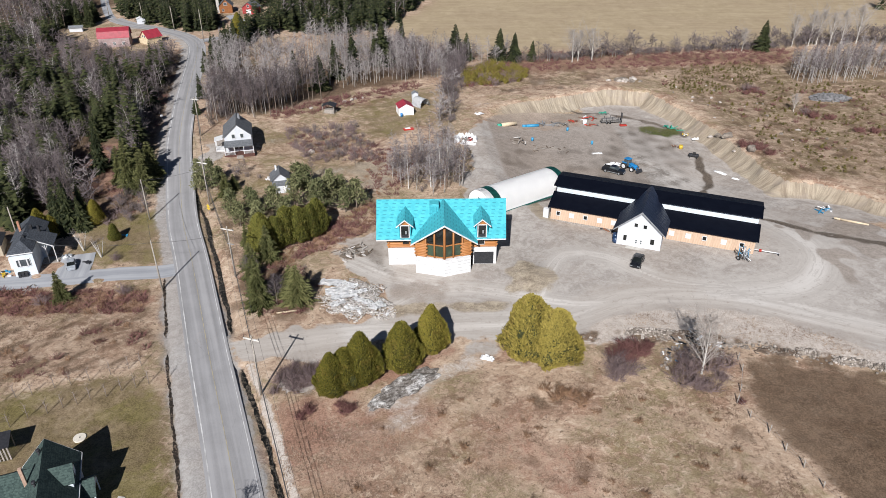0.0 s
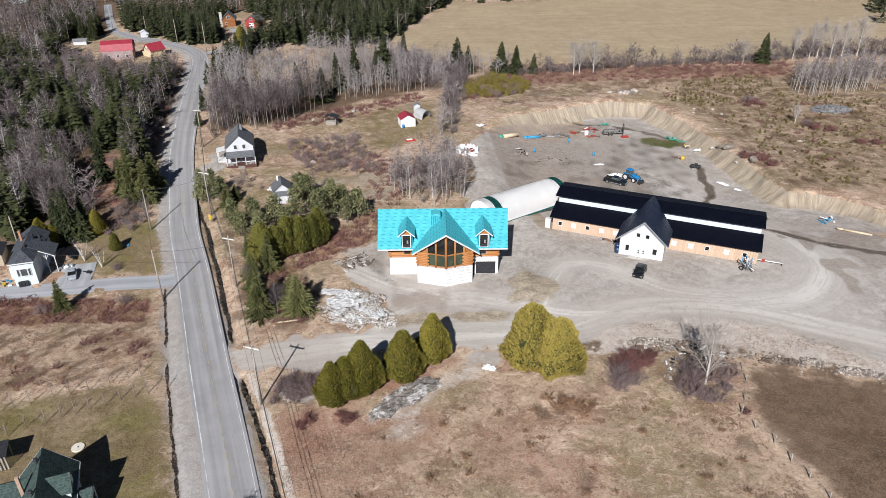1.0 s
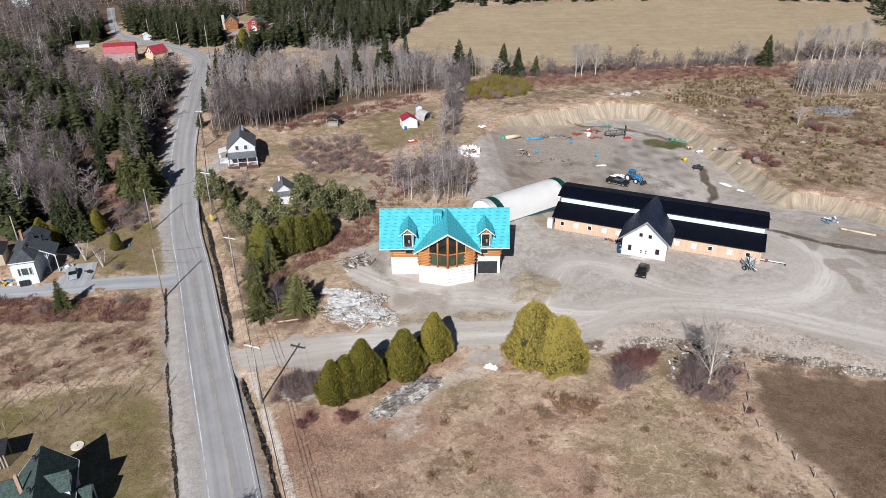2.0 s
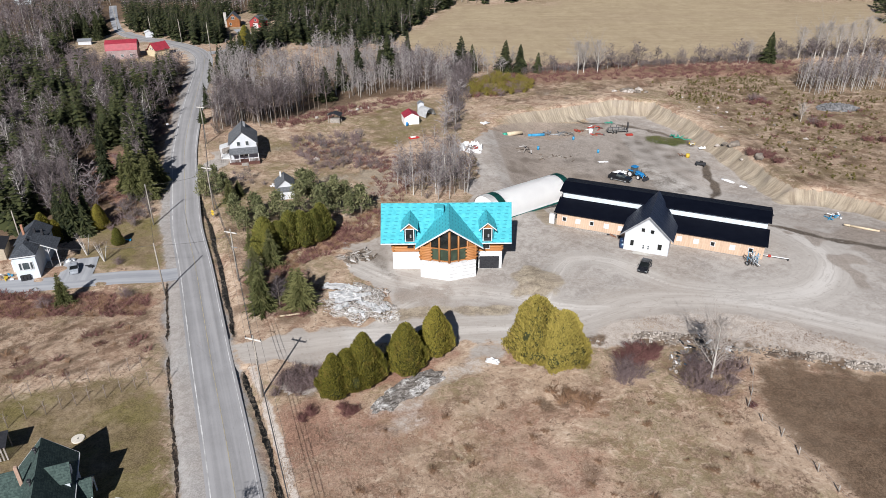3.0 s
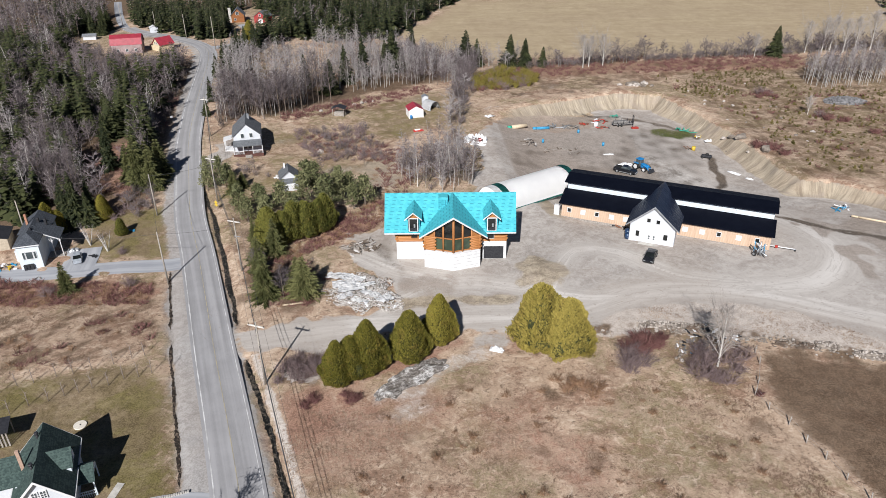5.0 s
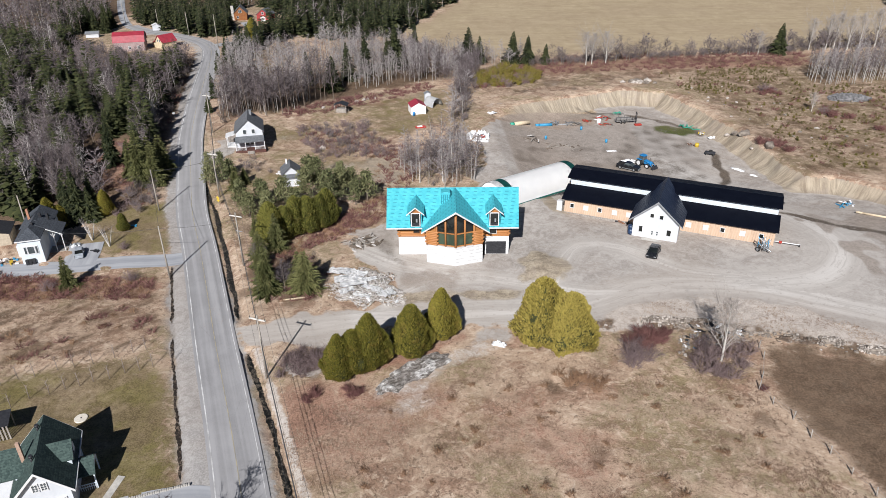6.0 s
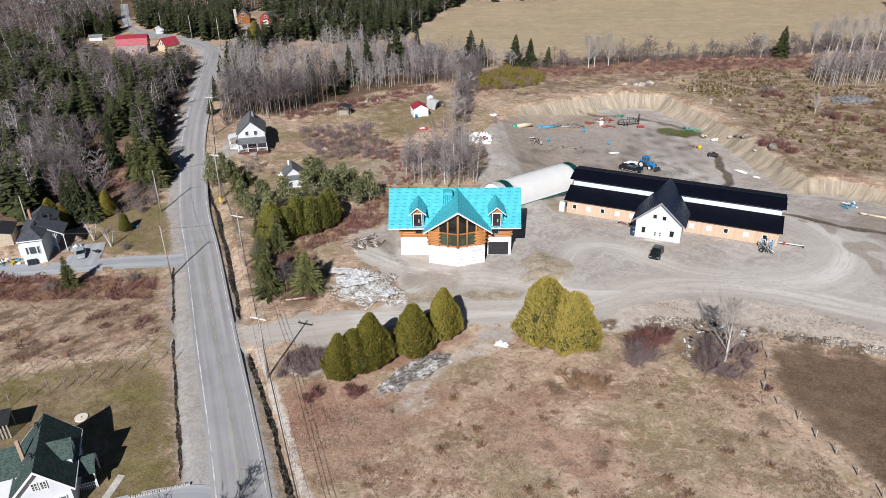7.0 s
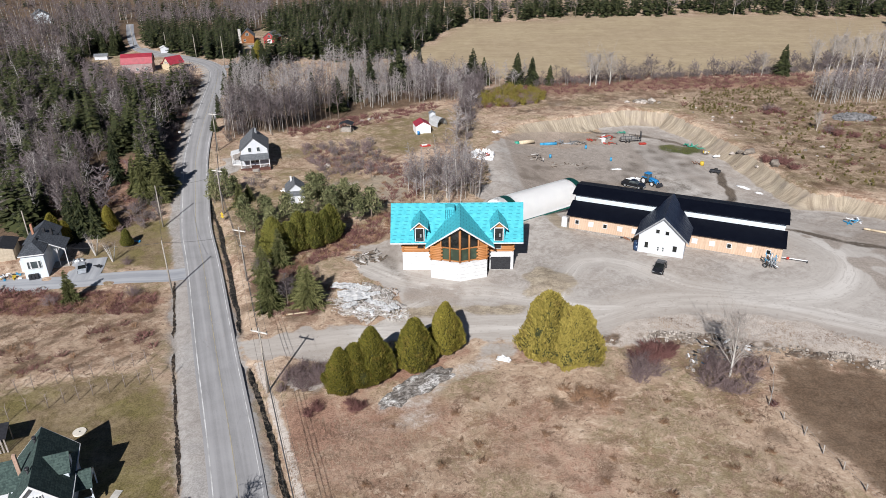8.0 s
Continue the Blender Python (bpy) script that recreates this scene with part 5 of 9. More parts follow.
def cedar_shape(rng, high=8.0, wide=2.4, sprays=3600, size=0.34, point=0.75):
    """A dense egg-shaped cedar: flat upright sprays over an added dark core that stands in for inner shade."""
    trunk, crown, core = Shape(), Shape(), Shape()
    trunk.spike((0, 0, -0.3), (0, 0, high * 0.8), 0.2, 6)
    ph = rng.uniform(0, 6.28, 6)
    def radius(s, a):
        body = (min(s / 0.16, 1.0)) ** 0.5 * max(1 - max(s - 0.25, 0) / 0.75, 0.0) ** point
        lumps = 0.20 * noise.noise(Vector((math.cos(a) * wide, math.sin(a) * wide, s * high)) * 0.75 + Vector((ph[3], ph[4], ph[5]))) + 0.13 * noise.noise(Vector((math.cos(a) * wide, math.sin(a) * wide, s * high)) * 1.9 + Vector((ph[4], ph[5], ph[3])))
        return wide * body * (1 + lumps + 0.09 * math.sin(3 * a + ph[0] + 4 * s) + 0.07 * math.sin(5 * a + ph[1] - 7 * s) + 0.05 * math.sin(9 * a + ph[2] + 11 * s))
    for _ in range(sprays):
        s, a = rng.uniform(0.02, 1.0) ** 0.9, rng.uniform(0, 2 * math.pi)
        if rng.uniform() > 0.25 + radius(s, a) / wide:
            continue
        r = radius(s, a) * rng.uniform(0.84, 1.05)
        c = np.array((math.cos(a) * r, math.sin(a) * r, high * s))
        out = np.array((math.cos(a), math.sin(a), 0.45 + 0.6 * s))
        out /= np.linalg.norm(out)
        up = np.array((0.25 * math.cos(a), 0.25 * math.sin(a), 1.0)) + rng.normal(0, 0.28, 3)
        side = np.cross(out, up) + rng.normal(0, 0.3, 3)
        side /= np.linalg.norm(side)
        k = size * rng.uniform(0.6, 1.35)
        crown.kite(c - up * k * 0.8, c + side * k * 0.5 + out * 0.06, c + up * k * 0.9 + out * 0.16, c - side * k * 0.5 - out * 0.05)
    # added hull, coloured dark as the shade between the sprays
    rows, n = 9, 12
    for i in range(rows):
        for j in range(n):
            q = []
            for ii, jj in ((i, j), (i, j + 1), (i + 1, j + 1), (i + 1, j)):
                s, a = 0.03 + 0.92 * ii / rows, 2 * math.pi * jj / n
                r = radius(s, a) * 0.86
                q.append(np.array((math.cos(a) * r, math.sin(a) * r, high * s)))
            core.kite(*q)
    return trunk.arrays(), crown.arrays(), core.arrays()


def bare_shape(rng, high=11.0, spread=2.2, limbs=18, subs=5, twigs=3, thick=0.11, lean=0.05, first=0.3, fine=0.022, rise=1.0, flat=False):
    """A leafless tree: a thin trunk, rising limbs and their twigs."""
    trunk, crown = Shape(), Shape()
    twig = crown.sliver if flat else crown.spike
    bend = rng.uniform(-lean, lean, 2) * high
    at = lambda s: np.array((bend[0] * s * s, bend[1] * s * s, high * s))
    cuts = [-0.03, 0.25, 0.5, 0.75, 1.0]
    for a, b in zip(cuts, cuts[1:]):
        ra, rb = thick * (1 - a) ** 0.8 + 0.012, thick * max(1 - b, 0) ** 0.8 + 0.012
        trunk.spike(at(a), at(b), ra, 5, rb)
    for k in range(limbs):
        s = first + (0.97 - first) * (k + rng.uniform(0, 1)) / limbs
        a = k * 2.4 + rng.uniform(-0.5, 0.5)
        r = spread * (1.12 - s) * rng.uniform(0.6, 1.2)
        p = at(s)
        q = p + np.array((math.cos(a) * r, math.sin(a) * r, r * rise * rng.uniform(0.9, 1.7)))
        crown.spike(p, q, 0.34 * thick * (1.2 - s) + 0.012)
        for _ in range(subs):
            t = rng.uniform(0.25, 0.95)
            p2 = p + (q - p) * t
            q2 = p2 + (q - p) * rng.uniform(0.2, 0.5) + rng.normal(0, 0.34 * r + 0.08, 3) * np.array((1, 1, 0.7))
            twig(p2, q2, fine * 1.25)
            for _ in range(twigs):
                p3 = p2 + (q2 - p2) * rng.uniform(0.3, 1.0)
                q3 = p3 + (q2 - p2) * rng.uniform(0.3, 0.7) + rng.normal(0, 0.16 * r + 0.1, 3)
                twig(p3, q3, fine)
    return trunk.arrays(), crown.arrays()


def bush_shape(rng, high=2.0, wide=1.5, stems=30, twigs=5, fine=0.02, flat=False):
    """A leafless shrub: many stems from the ground that fork."""
    trunk, crown = Shape(), Shape()
    for k in range(stems):
        a, lean = rng.uniform(0, 2 * math.pi), rng.uniform(0, 1) ** 0.7
        p = np.array((math.cos(a), math.sin(a), 0)) * wide * 0.35 * rng.uniform(0, 1)
        q = np.array((math.cos(a) * wide * lean, math.sin(a) * wide * lean, high * rng.uniform(0.65, 1.0) * (1 - 0.3 * lean)))
        trunk.spike(p - np.array((0, 0, 0.1)), q, fine * 1.5)
        for _ in range(twigs):
            p2 = p + (q - p) * rng.uniform(0.3, 0.95)
            (crown.sliver if flat else crown.spike)(p2, p2 + (q - p) * rng.uniform(0.15, 0.4) + rng.normal(0, 0.17 * high, 3) * np.array((1, 1, 0.6)), fine)
    return trunk.arrays(), crown.arrays()


def tree_kind(name, label, category, shapes, mats, group="", names=("trunk", "crown", "core")):
    """A tree built once, to be copied."""
    t = thing(name, label, category, pose(0, 0, -500), group)
    for s, m, n in zip(shapes, mats, names):
        ob = sheet(n, s[0], s[1], m, smooth=False)
        ob.parent = t
    return t


def plant(kinds, places, rng, lo=0.85, hi=1.15, sink=0.1):
    """Copies of the kinds in turn at the places (x, y) or (x, y, scale); the first place of each kind takes the one that was built."""
    for k, p in enumerate(places):
        kind = kinds[k % len(kinds)]
        s = (p[2] if len(p) > 2 else 1.0) * rng.uniform(lo, hi)
        m = pose(p[0], p[1], height(p[0], p[1]) - sink, 0, 0, rng.uniform(0, 360)) @ Matrix.Diagonal((s * rng.uniform(0.92, 1.08), s * rng.uniform(0.92, 1.08), s, 1))
        if kind.matrix_basis.translation.z < -400:
            kind.matrix_basis = m
        else:
            c = copy_thing(kind, Matrix.Identity(4))
            c.matrix_basis = m


def scatter(rng, outline, count, apart=1.5, keep=None):
    """Places inside an outline, not too close to one another."""
    xs, ys = [p[0] for p in outline], [p[1] for p in outline]
    got, cells = [], {}
    for _ in range(count * 12):
        if len(got) >= count:
            break
        x, y = rng.uniform(min(xs), max(xs)), rng.uniform(min(ys), max(ys))
        key = (int(x // apart), int(y // apart))
        if key in cells:
            continue
        if inside(np.array([x]), np.array([y]), outline)[0] < 0 or (keep and not keep(x, y)):
            continue
        cells[key] = 1
        got.append((x, y))
    return got


def woods(name, label, rng, places, kinds, lo=0.75, hi=1.2, category="woods"):
    """Far trees that nobody could count, joined into one. kinds: lists of ((verts, faces), material), or what gives them at a place."""
    mats, vs, fs, idx, total = [], [], [], [], 0
    z = land(np.array([p[0] for p in places]), np.array([p[1] for p in places]))
    for k, (x, y) in enumerate(places):
        here = kinds(x, y) if callable(kinds) else kinds
        kind = here[rng.integers(len(here))]
        s, a = rng.uniform(lo, hi), rng.uniform(0, 2 * math.pi)
        turn = np.array(((math.cos(a), -math.sin(a), 0), (math.sin(a), math.cos(a), 0), (0, 0, 1)))
        for (v, f), m in kind:
            if m not in mats:
                mats.append(m)
            vs.append(v @ turn.T * s + (x, y, z[k] - 0.1))
            fs.append(f + total)
            idx.append(np.full(len(f), mats.index(m)))
            total += len(v)
    return sheet(name, np.concatenate(vs), np.concatenate(fs), mats, label, "stuff", smooth=False, category=category, index=np.concatenate(idx))


rng = np.random.default_rng(7)

# kinds of tree
SPRUCES = [tree_kind("spruce_tree", "dark green spruce tree with drooping boughs", "tree", spruce_shape(rng, h, w, 36, 11, b), (BARK, SPRUCE_LEAF), "spruces")
           for h, w, b in ((11.5, 3.1, 0.05), (12.5, 2.8, 0.10), (9.5, 3.0, 0.03))]
FIELD_SPRUCES = [tree_kind("field_spruce", "broad dark green spruce at the edge of the field", "tree", spruce_shape(rng, h, w, 36, 12, 0.04, 0.3), (BARK, SPRUCE_LEAF), "field spruces") for h, w in ((11.5, 4.0), (10.5, 3.7))]
GARDEN_SPRUCES = [tree_kind("garden_spruce", "olive-green young spruce with ragged boughs", "tree", spruce_shape(rng, h, w, 28, 10, 0.04, 0.25, sprays=8), (BARK, GARDEN_LEAF), "young spruces") for h, w in ((8.0, 2.2), (6.5, 2.3))]
PINES = [tree_kind("pine_tree", "greyish green young pine tree with open crown", "tree", pine_shape(rng, h, w), (BARK, PINE_LEAF), "pines") for h, w in ((6.5, 2.7), (7.5, 2.5))]
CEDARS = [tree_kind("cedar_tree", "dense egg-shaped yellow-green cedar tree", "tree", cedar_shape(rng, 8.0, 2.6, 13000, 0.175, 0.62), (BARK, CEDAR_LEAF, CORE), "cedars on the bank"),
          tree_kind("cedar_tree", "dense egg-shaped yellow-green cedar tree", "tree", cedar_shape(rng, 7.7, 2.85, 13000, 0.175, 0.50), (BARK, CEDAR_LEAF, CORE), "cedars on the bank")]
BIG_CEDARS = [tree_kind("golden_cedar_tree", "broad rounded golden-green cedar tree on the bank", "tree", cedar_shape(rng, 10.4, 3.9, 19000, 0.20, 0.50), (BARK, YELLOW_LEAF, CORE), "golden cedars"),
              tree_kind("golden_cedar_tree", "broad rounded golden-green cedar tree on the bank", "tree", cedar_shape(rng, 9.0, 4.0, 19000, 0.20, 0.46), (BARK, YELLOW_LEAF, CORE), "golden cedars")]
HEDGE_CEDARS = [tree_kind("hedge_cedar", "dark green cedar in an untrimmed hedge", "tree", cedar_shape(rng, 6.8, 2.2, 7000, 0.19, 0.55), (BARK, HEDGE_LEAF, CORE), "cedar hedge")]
BARES = [tree_kind("bare_tree", "leafless grey deciduous tree with fine twigs", "tree", bare_shape(rng, h, w, 24, 6, 3, 0.10, 0.08, 0.25, 0.025), (BARK, TWIG), "bare trees") for h, w in ((10.0, 2.4), (11.5, 2.0), (8.5, 2.2))]
BIRCHES = [tree_kind("birch_tree", "leafless birch tree with white trunk", "tree", bare_shape(rng, h, w, 26, 6, 3, 0.15, 0.09, 0.22, 0.028), (WHITE_BARK, PALE_TWIG), "birches") for h, w in ((11.0, 2.2), (9.5, 2.4))]
BUSHES = [tree_kind("bare_bush", "leafless grey-brown bush in dead grass", "bush", bush_shape(rng, 2.5, 1.7, 38, 13, 0.018), (BUSH_TWIG, BUSH_TWIG), "bare bushes", ("stem", "crown")),
          tree_kind("bare_bush", "leafless grey-brown bush in dead grass", "bush", bush_shape(rng, 2.0, 2.0, 38, 13, 0.018), (BUSH_TWIG, BUSH_TWIG), "bare bushes", ("stem", "crown"))]
RED_BUSHES = [tree_kind("red_bush", "leafless reddish dogwood bush on the slope", "bush", bush_shape(rng, 1.5, 1.4, 70, 9, 0.024), (RED_TWIG, RED_TWIG), "red bushes", ("stem", "crown"))]
DRY_BUSHES = [tree_kind("dry_shrub", "dry brown shrub of last year's stems", "bush", bush_shape(rng, 1.2, 1.4, 40, 6, 0.028), (DRY_STEM, DRY_STEM), "dry shrubs", ("stem", "crown"))]
SAPLINGS = [tree_kind("fir_sapling", "small planted fir sapling in dead grass", "tree", spruce_shape(rng, 1.25, 0.62, 8, 6, 0.05, 0.1), (BARK, SAPLING_LEAF), "planted saplings")]

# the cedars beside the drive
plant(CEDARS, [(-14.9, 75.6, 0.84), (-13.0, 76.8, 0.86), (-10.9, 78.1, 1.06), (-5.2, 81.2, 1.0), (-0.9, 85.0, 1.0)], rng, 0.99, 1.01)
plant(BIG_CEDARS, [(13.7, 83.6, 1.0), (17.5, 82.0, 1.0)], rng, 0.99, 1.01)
plant(BUSHES, [(-22.8, 77.7, 0.8), (-21.0, 76.4, 0.8), (-23.1, 75.4, 0.6), (-22.2, 79.4, 0.7), (-21.4, 78.2, 0.8), (-20.0, 77.2, 0.8), (-19.4, 79.6, 0.9), (-18.0, 78.6, 1.0), (-16.9, 80.6, 0.9), (-20.6, 77.6, 0.8), (-16.4, 78.6, 0.8), (-18.8, 76.8, 0.7), (-21.2, 81.0, 0.7), (-17.4, 77.4, 0.8)], rng, 0.85, 1.1)
# the belt of conifers between road and log house
plant(PINES, [(-39.5, 125.5), (-41.6, 127.8), (-38.7, 132.0), (-36.8, 128.5), (-30.1, 141.0), (-22.7, 138.2), (-33.5, 130.5), (-29.6, 133.0), (-26.0, 135.0), (-22.5, 134.0), (-19.0, 131.5), (-24.0, 130.0), (-30.5, 127.0), (-35.0, 122.5), (-20.5, 137.5), (-28.0, 138.5), (-16.8, 133.5)], rng)
plant(HEDGE_CEDARS, [(-33.2, 116.6), (-31.2, 118.6), (-29.0, 119.2), (-27.2, 121.2), (-25.6, 121.4), (-23.6, 123.4), (-28.4, 121.6), (-30.2, 117.2), (-26.4, 119.8), (-24.4, 121.6), (-32.2, 115.4)], rng, 0.85, 1.12)
plant(GARDEN_SPRUCES, [(-29.4, 97.2, 1.05), (-23.2, 97.4, 1.12), (-30.2, 99.6, 0.95), (-24.6, 99.4, 1.0), (-31.3, 112.4, 0.85), (-33.7, 109.2, 0.8), (-36.2, 117.0, 0.75), (-32.4, 104.8, 0.7)], rng)
plant(BARES, [(-26.7, 97.0, 0.62), (-30.8, 102.0, 0.5), (-33.8, 106.5, 0.5), (-26.0, 99.5, 0.55)], rng)
# conifers along the road
plant(GARDEN_SPRUCES, [(-66.8, 141.2, 1.4), (-64.6, 143.2, 1.5), (-63.8, 140.4, 1.1), (-66.4, 146.0, 1.5), (-69.8, 143.6, 1.35), (-64.0, 146.6, 1.3)], rng)
plant(SPRUCES, [(-68.2, 145.2, 1.0), (-77.0, 150.4, 0.95), (-74.6, 152.4, 0.6)], rng)
plant(SPRUCES, [(-73.1, 237.2, 0.9), (-70.8, 243.2, 1.0), (-74.1, 227.1, 0.8), (-72.4, 258.3, 0.9), (-68.5, 236.0, 0.9)], rng)
plant(PINES, [(-52.0, 140.5, 0.8), (-50.0, 143.6, 0.85), (-47.6, 141.4, 0.8), (-53.2, 145.4, 0.75)], rng)
plant(GARDEN_SPRUCES, [(-45.8, 139.0, 0.75), (-44.8, 142.4, 0.6)], rng)
# garden of the house beyond the lane
plant(CEDARS, [(-77.0, 121.0, 0.72), (-75.4, 121.8, 0.66), (-68.6, 126.4, 0.74)], rng)
plant(HEDGE_CEDARS, [(-62.6, 120.0, 0.52)], rng, 1, 1)
plant(SPRUCES, [(-74.0, 122.8, 0.75), (-72.4, 123.6, 0.85), (-70.6, 124.4, 0.8), (-75.5, 125.0, 0.8), (-71.5, 127.5, 0.8)], rng)
plant(GARDEN_SPRUCES, [(-63.5, 99.2, 0.78)], rng, 1, 1)
plant(BUSHES, [(-59.9, 112.9, 0.7), (-66.6, 98.6, 1.0), (-54.0, 101.4, 0.8)], rng)
# shrubs on the slope below the yard
plant(BUSHES, [(26.0, 79.5, 1.35), (27.8, 78.8, 1.3), (25.8, 77.4, 1.2), (35.0, 76.6, 1.3), (36.6, 75.4, 1.3), (38.2, 74.9, 1.25), (36.4, 78.4, 1.3), (39.4, 79.4, 1.3), (36.4, 81.0, 1.3), (42.4, 80.2, 1.2), (40.6, 77.0, 1.0), (-21.5, 79.2, 0.8), (-18.4, 77.4, 0.9), (-20.0, 75.6, 0.7)], rng)
plant(RED_BUSHES, [(27.0, 82.8, 1.4), (29.0, 83.6, 1.5), (30.8, 83.2, 1.3), (28.4, 81.8, 1.4), (32.0, 84.4, 1.1), (41.8, 72.2, 0.6), (-13.4, 72.6, 0.8), (-11.8, 72.0, 0.7), (-12.6, 71.4, 0.8), (-17.6, 71.6, 0.8), (-18.6, 70.4, 0.7)], rng)


def clump_shape(rng, high, stems):
    """Several white stems that lean apart from one root, with thin crowns."""
    trunk, crown = Shape(), Shape()
    for k in range(stems):
        a = k * 2.3 + rng.uniform(0, 1)
        tip = np.array((math.cos(a) * 1.3, math.sin(a) * 1.3, high * rng.uniform(0.8, 1.0)))
        trunk.spike((0.1 * math.cos(a), 0.1 * math.sin(a), -0.1), tip * 0.5, 0.10, 5, 0.075)
        trunk.spike(tip * 0.5, tip, 0.075, 5)
        for _ in range(16):
            p = tip * rng.uniform(0.4, 1.0)
            q = p + rng.normal(0, 0.5, 3) + np.array((0, 0, 0.7))
            crown.spike(p, q, 0.022)
            crown.spike(p + (q - p) * 0.5, q + rng.normal(0, 0.4, 3), 0.018)
    return trunk.arrays(), crown.arrays()


CLUMP_BIRCH = [tree_kind("birch_clump", "slender white birch stems leaning from one root", "tree", clump_shape(rng, 4.6, 4), (WHITE_BARK, PALE_TWIG), "garden birches")]
LONE_BIRCH = [tree_kind("spreading_birch", "pale leafless birch with a wide crown", "tree", bare_shape(rng, 8.6, 2.3, 34, 8, 4, 0.14, 0.05, 0.14, 0.019, 1.5), (WHITE_BARK, bark_material("pale_birch_twigs", (0.28, 0.25, 0.23), (0.42, 0.385, 0.355))), "birches")]
plant(LONE_BIRCH, [(38.4, 78.4, 1.12), (104.4, 193.8, 0.62)], rng, 1, 1)
plant(CLUMP_BIRCH, [(-67.0, 116.0, 1.0), (-62.9, 113.9, 0.95)], rng, 1, 1)
plant(BARES, [(36.6, 79.4, 0.55), (-22.6, 101.6, 0.5), (-45.0, 150.0, 0.5), (-44.0, 150.6, 0.42), (-27.8, 146.0, 0.55), (-19.0, 155.5, 0.5)], rng)

# ---------------------------------------------------------------- woods
LOD_SPRUCE = [list(zip(spruce_shape(rng, h, w, 20, 9, b, rich=False), (BARK, SPRUCE_LEAF))) for h, w, b in ((11.5, 3.0, 0.06), (12.5, 2.7, 0.10), (9.0, 2.7, 0.05), (12.0, 3.2, 0.05))]
LOD_FAR_SPRUCE = [list(zip(spruce_shape(rng, h, w, 14, 7, b, rich=False), (BARK, SPRUCE_LEAF))) for h, w, b in ((11.5, 3.1, 0.06), (12.5, 2.9, 0.10), (9.5, 2.8, 0.05))]
LOD_BARE = [list(zip(bare_shape(rng, h, w, 12, 5, 3, t, 0.09, f, 0.050, flat=True), (PALE_BARK if p else BARK, TWIG))) for h, w, t, f, p in
            ((9.5, 2.2, 0.10, 0.34, 1), (10.5, 2.0, 0.08, 0.34, 0), (8.5, 2.3, 0.09, 0.30, 1), (9.0, 2.3, 0.07, 0.26, 0), (7.0, 2.3, 0.06, 0.22, 0))]
# tall pale stems for the edge of the wood, low saplings, straight young aspens, and thin far crowns
LOD_TALL = [list(zip(bare_shape(rng, h, w, 12, 4, 3, t, 0.05, f, 0.034, flat=True), (m, PALE_TWIG))) for h, w, t, f, m in
            ((14.0, 2.0, 0.10, 0.50, PALE_BARK), (12.5, 2.1, 0.09, 0.46, PALE_BARK), (14.5, 1.8, 0.09, 0.55, BARK), (11.5, 2.2, 0.08, 0.42, PALE_BARK))]
LOD_LOW = [list(zip(bare_shape(rng, h, w, 13, 6, 3, t, 0.12, 0.12, 0.036, flat=True), (m, TWIG))) for h, w, t, m in
           ((6.0, 2.3, 0.06, BARK), (7.0, 2.1, 0.07, PALE_BARK), (5.0, 2.2, 0.05, BARK))]
LOD_SAPLING_TREE = [list(zip(bare_shape(rng, h, 2.0, 12, 4, 3, t, 0.10, 0.25, 0.034, flat=True), (PALE_BARK, m))) for h, t, m in ((8.5, 0.09, PALE_TWIG), (9.5, 0.10, TWIG), (7.0, 0.08, PALE_TWIG))]
LOD_ASPEN = [list(zip(bare_shape(rng, h, 1.5, 12, 4, 3, t, 0.06, 0.40, 0.040, flat=True), (PALE_BARK, m))) for h, t, m in ((9.5, 0.09, TWIG), (10.5, 0.10, PALE_TWIG), (8.5, 0.08, TWIG))]
LOD_FAR = [list(zip(bare_shape(rng, h, 2.4, 9, 4, 1, t, 0.08, 0.3, 0.090, flat=True), (m, TWIG))) for h, t, m in ((10.0, 0.13, PALE_BARK), (9.0, 0.10, BARK), (11.0, 0.11, BARK))]
LOD_BUSH = [list(zip(bush_shape(rng, 2.6, 1.7, 20, 6, 0.026, flat=True), (BARK, TWIG))), list(zip(bush_shape(rng, 3.4, 1.5, 20, 6, 0.026, flat=True), (BARK, TWIG)))]
LOD_BRUSH = [list(zip(bush_shape(rng, 2.2, 1.6, 20, 6, 0.024, flat=True), (BUSH_TWIG, BUSH_TWIG)))]
LOD_RED = [list(zip(bush_shape(rng, 1.2, 1.2, 18, 4, 0.032, flat=True), (RED_TWIG, RED_TWIG)))]
LOD_DRY = [list(zip(bush_shape(rng, 0.8, 1.0, 20, 4, 0.026, flat=True), (DRY_STEM, DRY_STEM)))]
LOD_OLIVE = [list(zip(bush_shape(rng, 2.4, 1.1, 30, 8, 0.045), (OLIVE_LEAF, OLIVE_LEAF))), list(zip(bush_shape(rng, 1.8, 1.2, 30, 8, 0.045), (OLIVE_LEAF, OLIVE_LEAF))), list(zip(bush_shape(rng, 1.6, 1.0, 24, 6, 0.04), (RED_TWIG, OLIVE_LEAF)))]
LOD_BIRCH = [list(zip(bare_shape(rng, 10.5, 2.4, 14, 4, 2, 0.11, 0.12, 0.2, 0.030, flat=True), (WHITE_BARK, PALE_TWIG))), list(zip(bare_shape(rng, 8.5, 2.8, 14, 4, 2, 0.10, 0.14, 0.2, 0.030, flat=True), (WHITE_BARK, PALE_TWIG)))]

clear_of_road = lambda x, y: seg_dist(np.array([x]), np.array([y]), ROAD)[0][0] > 6.6
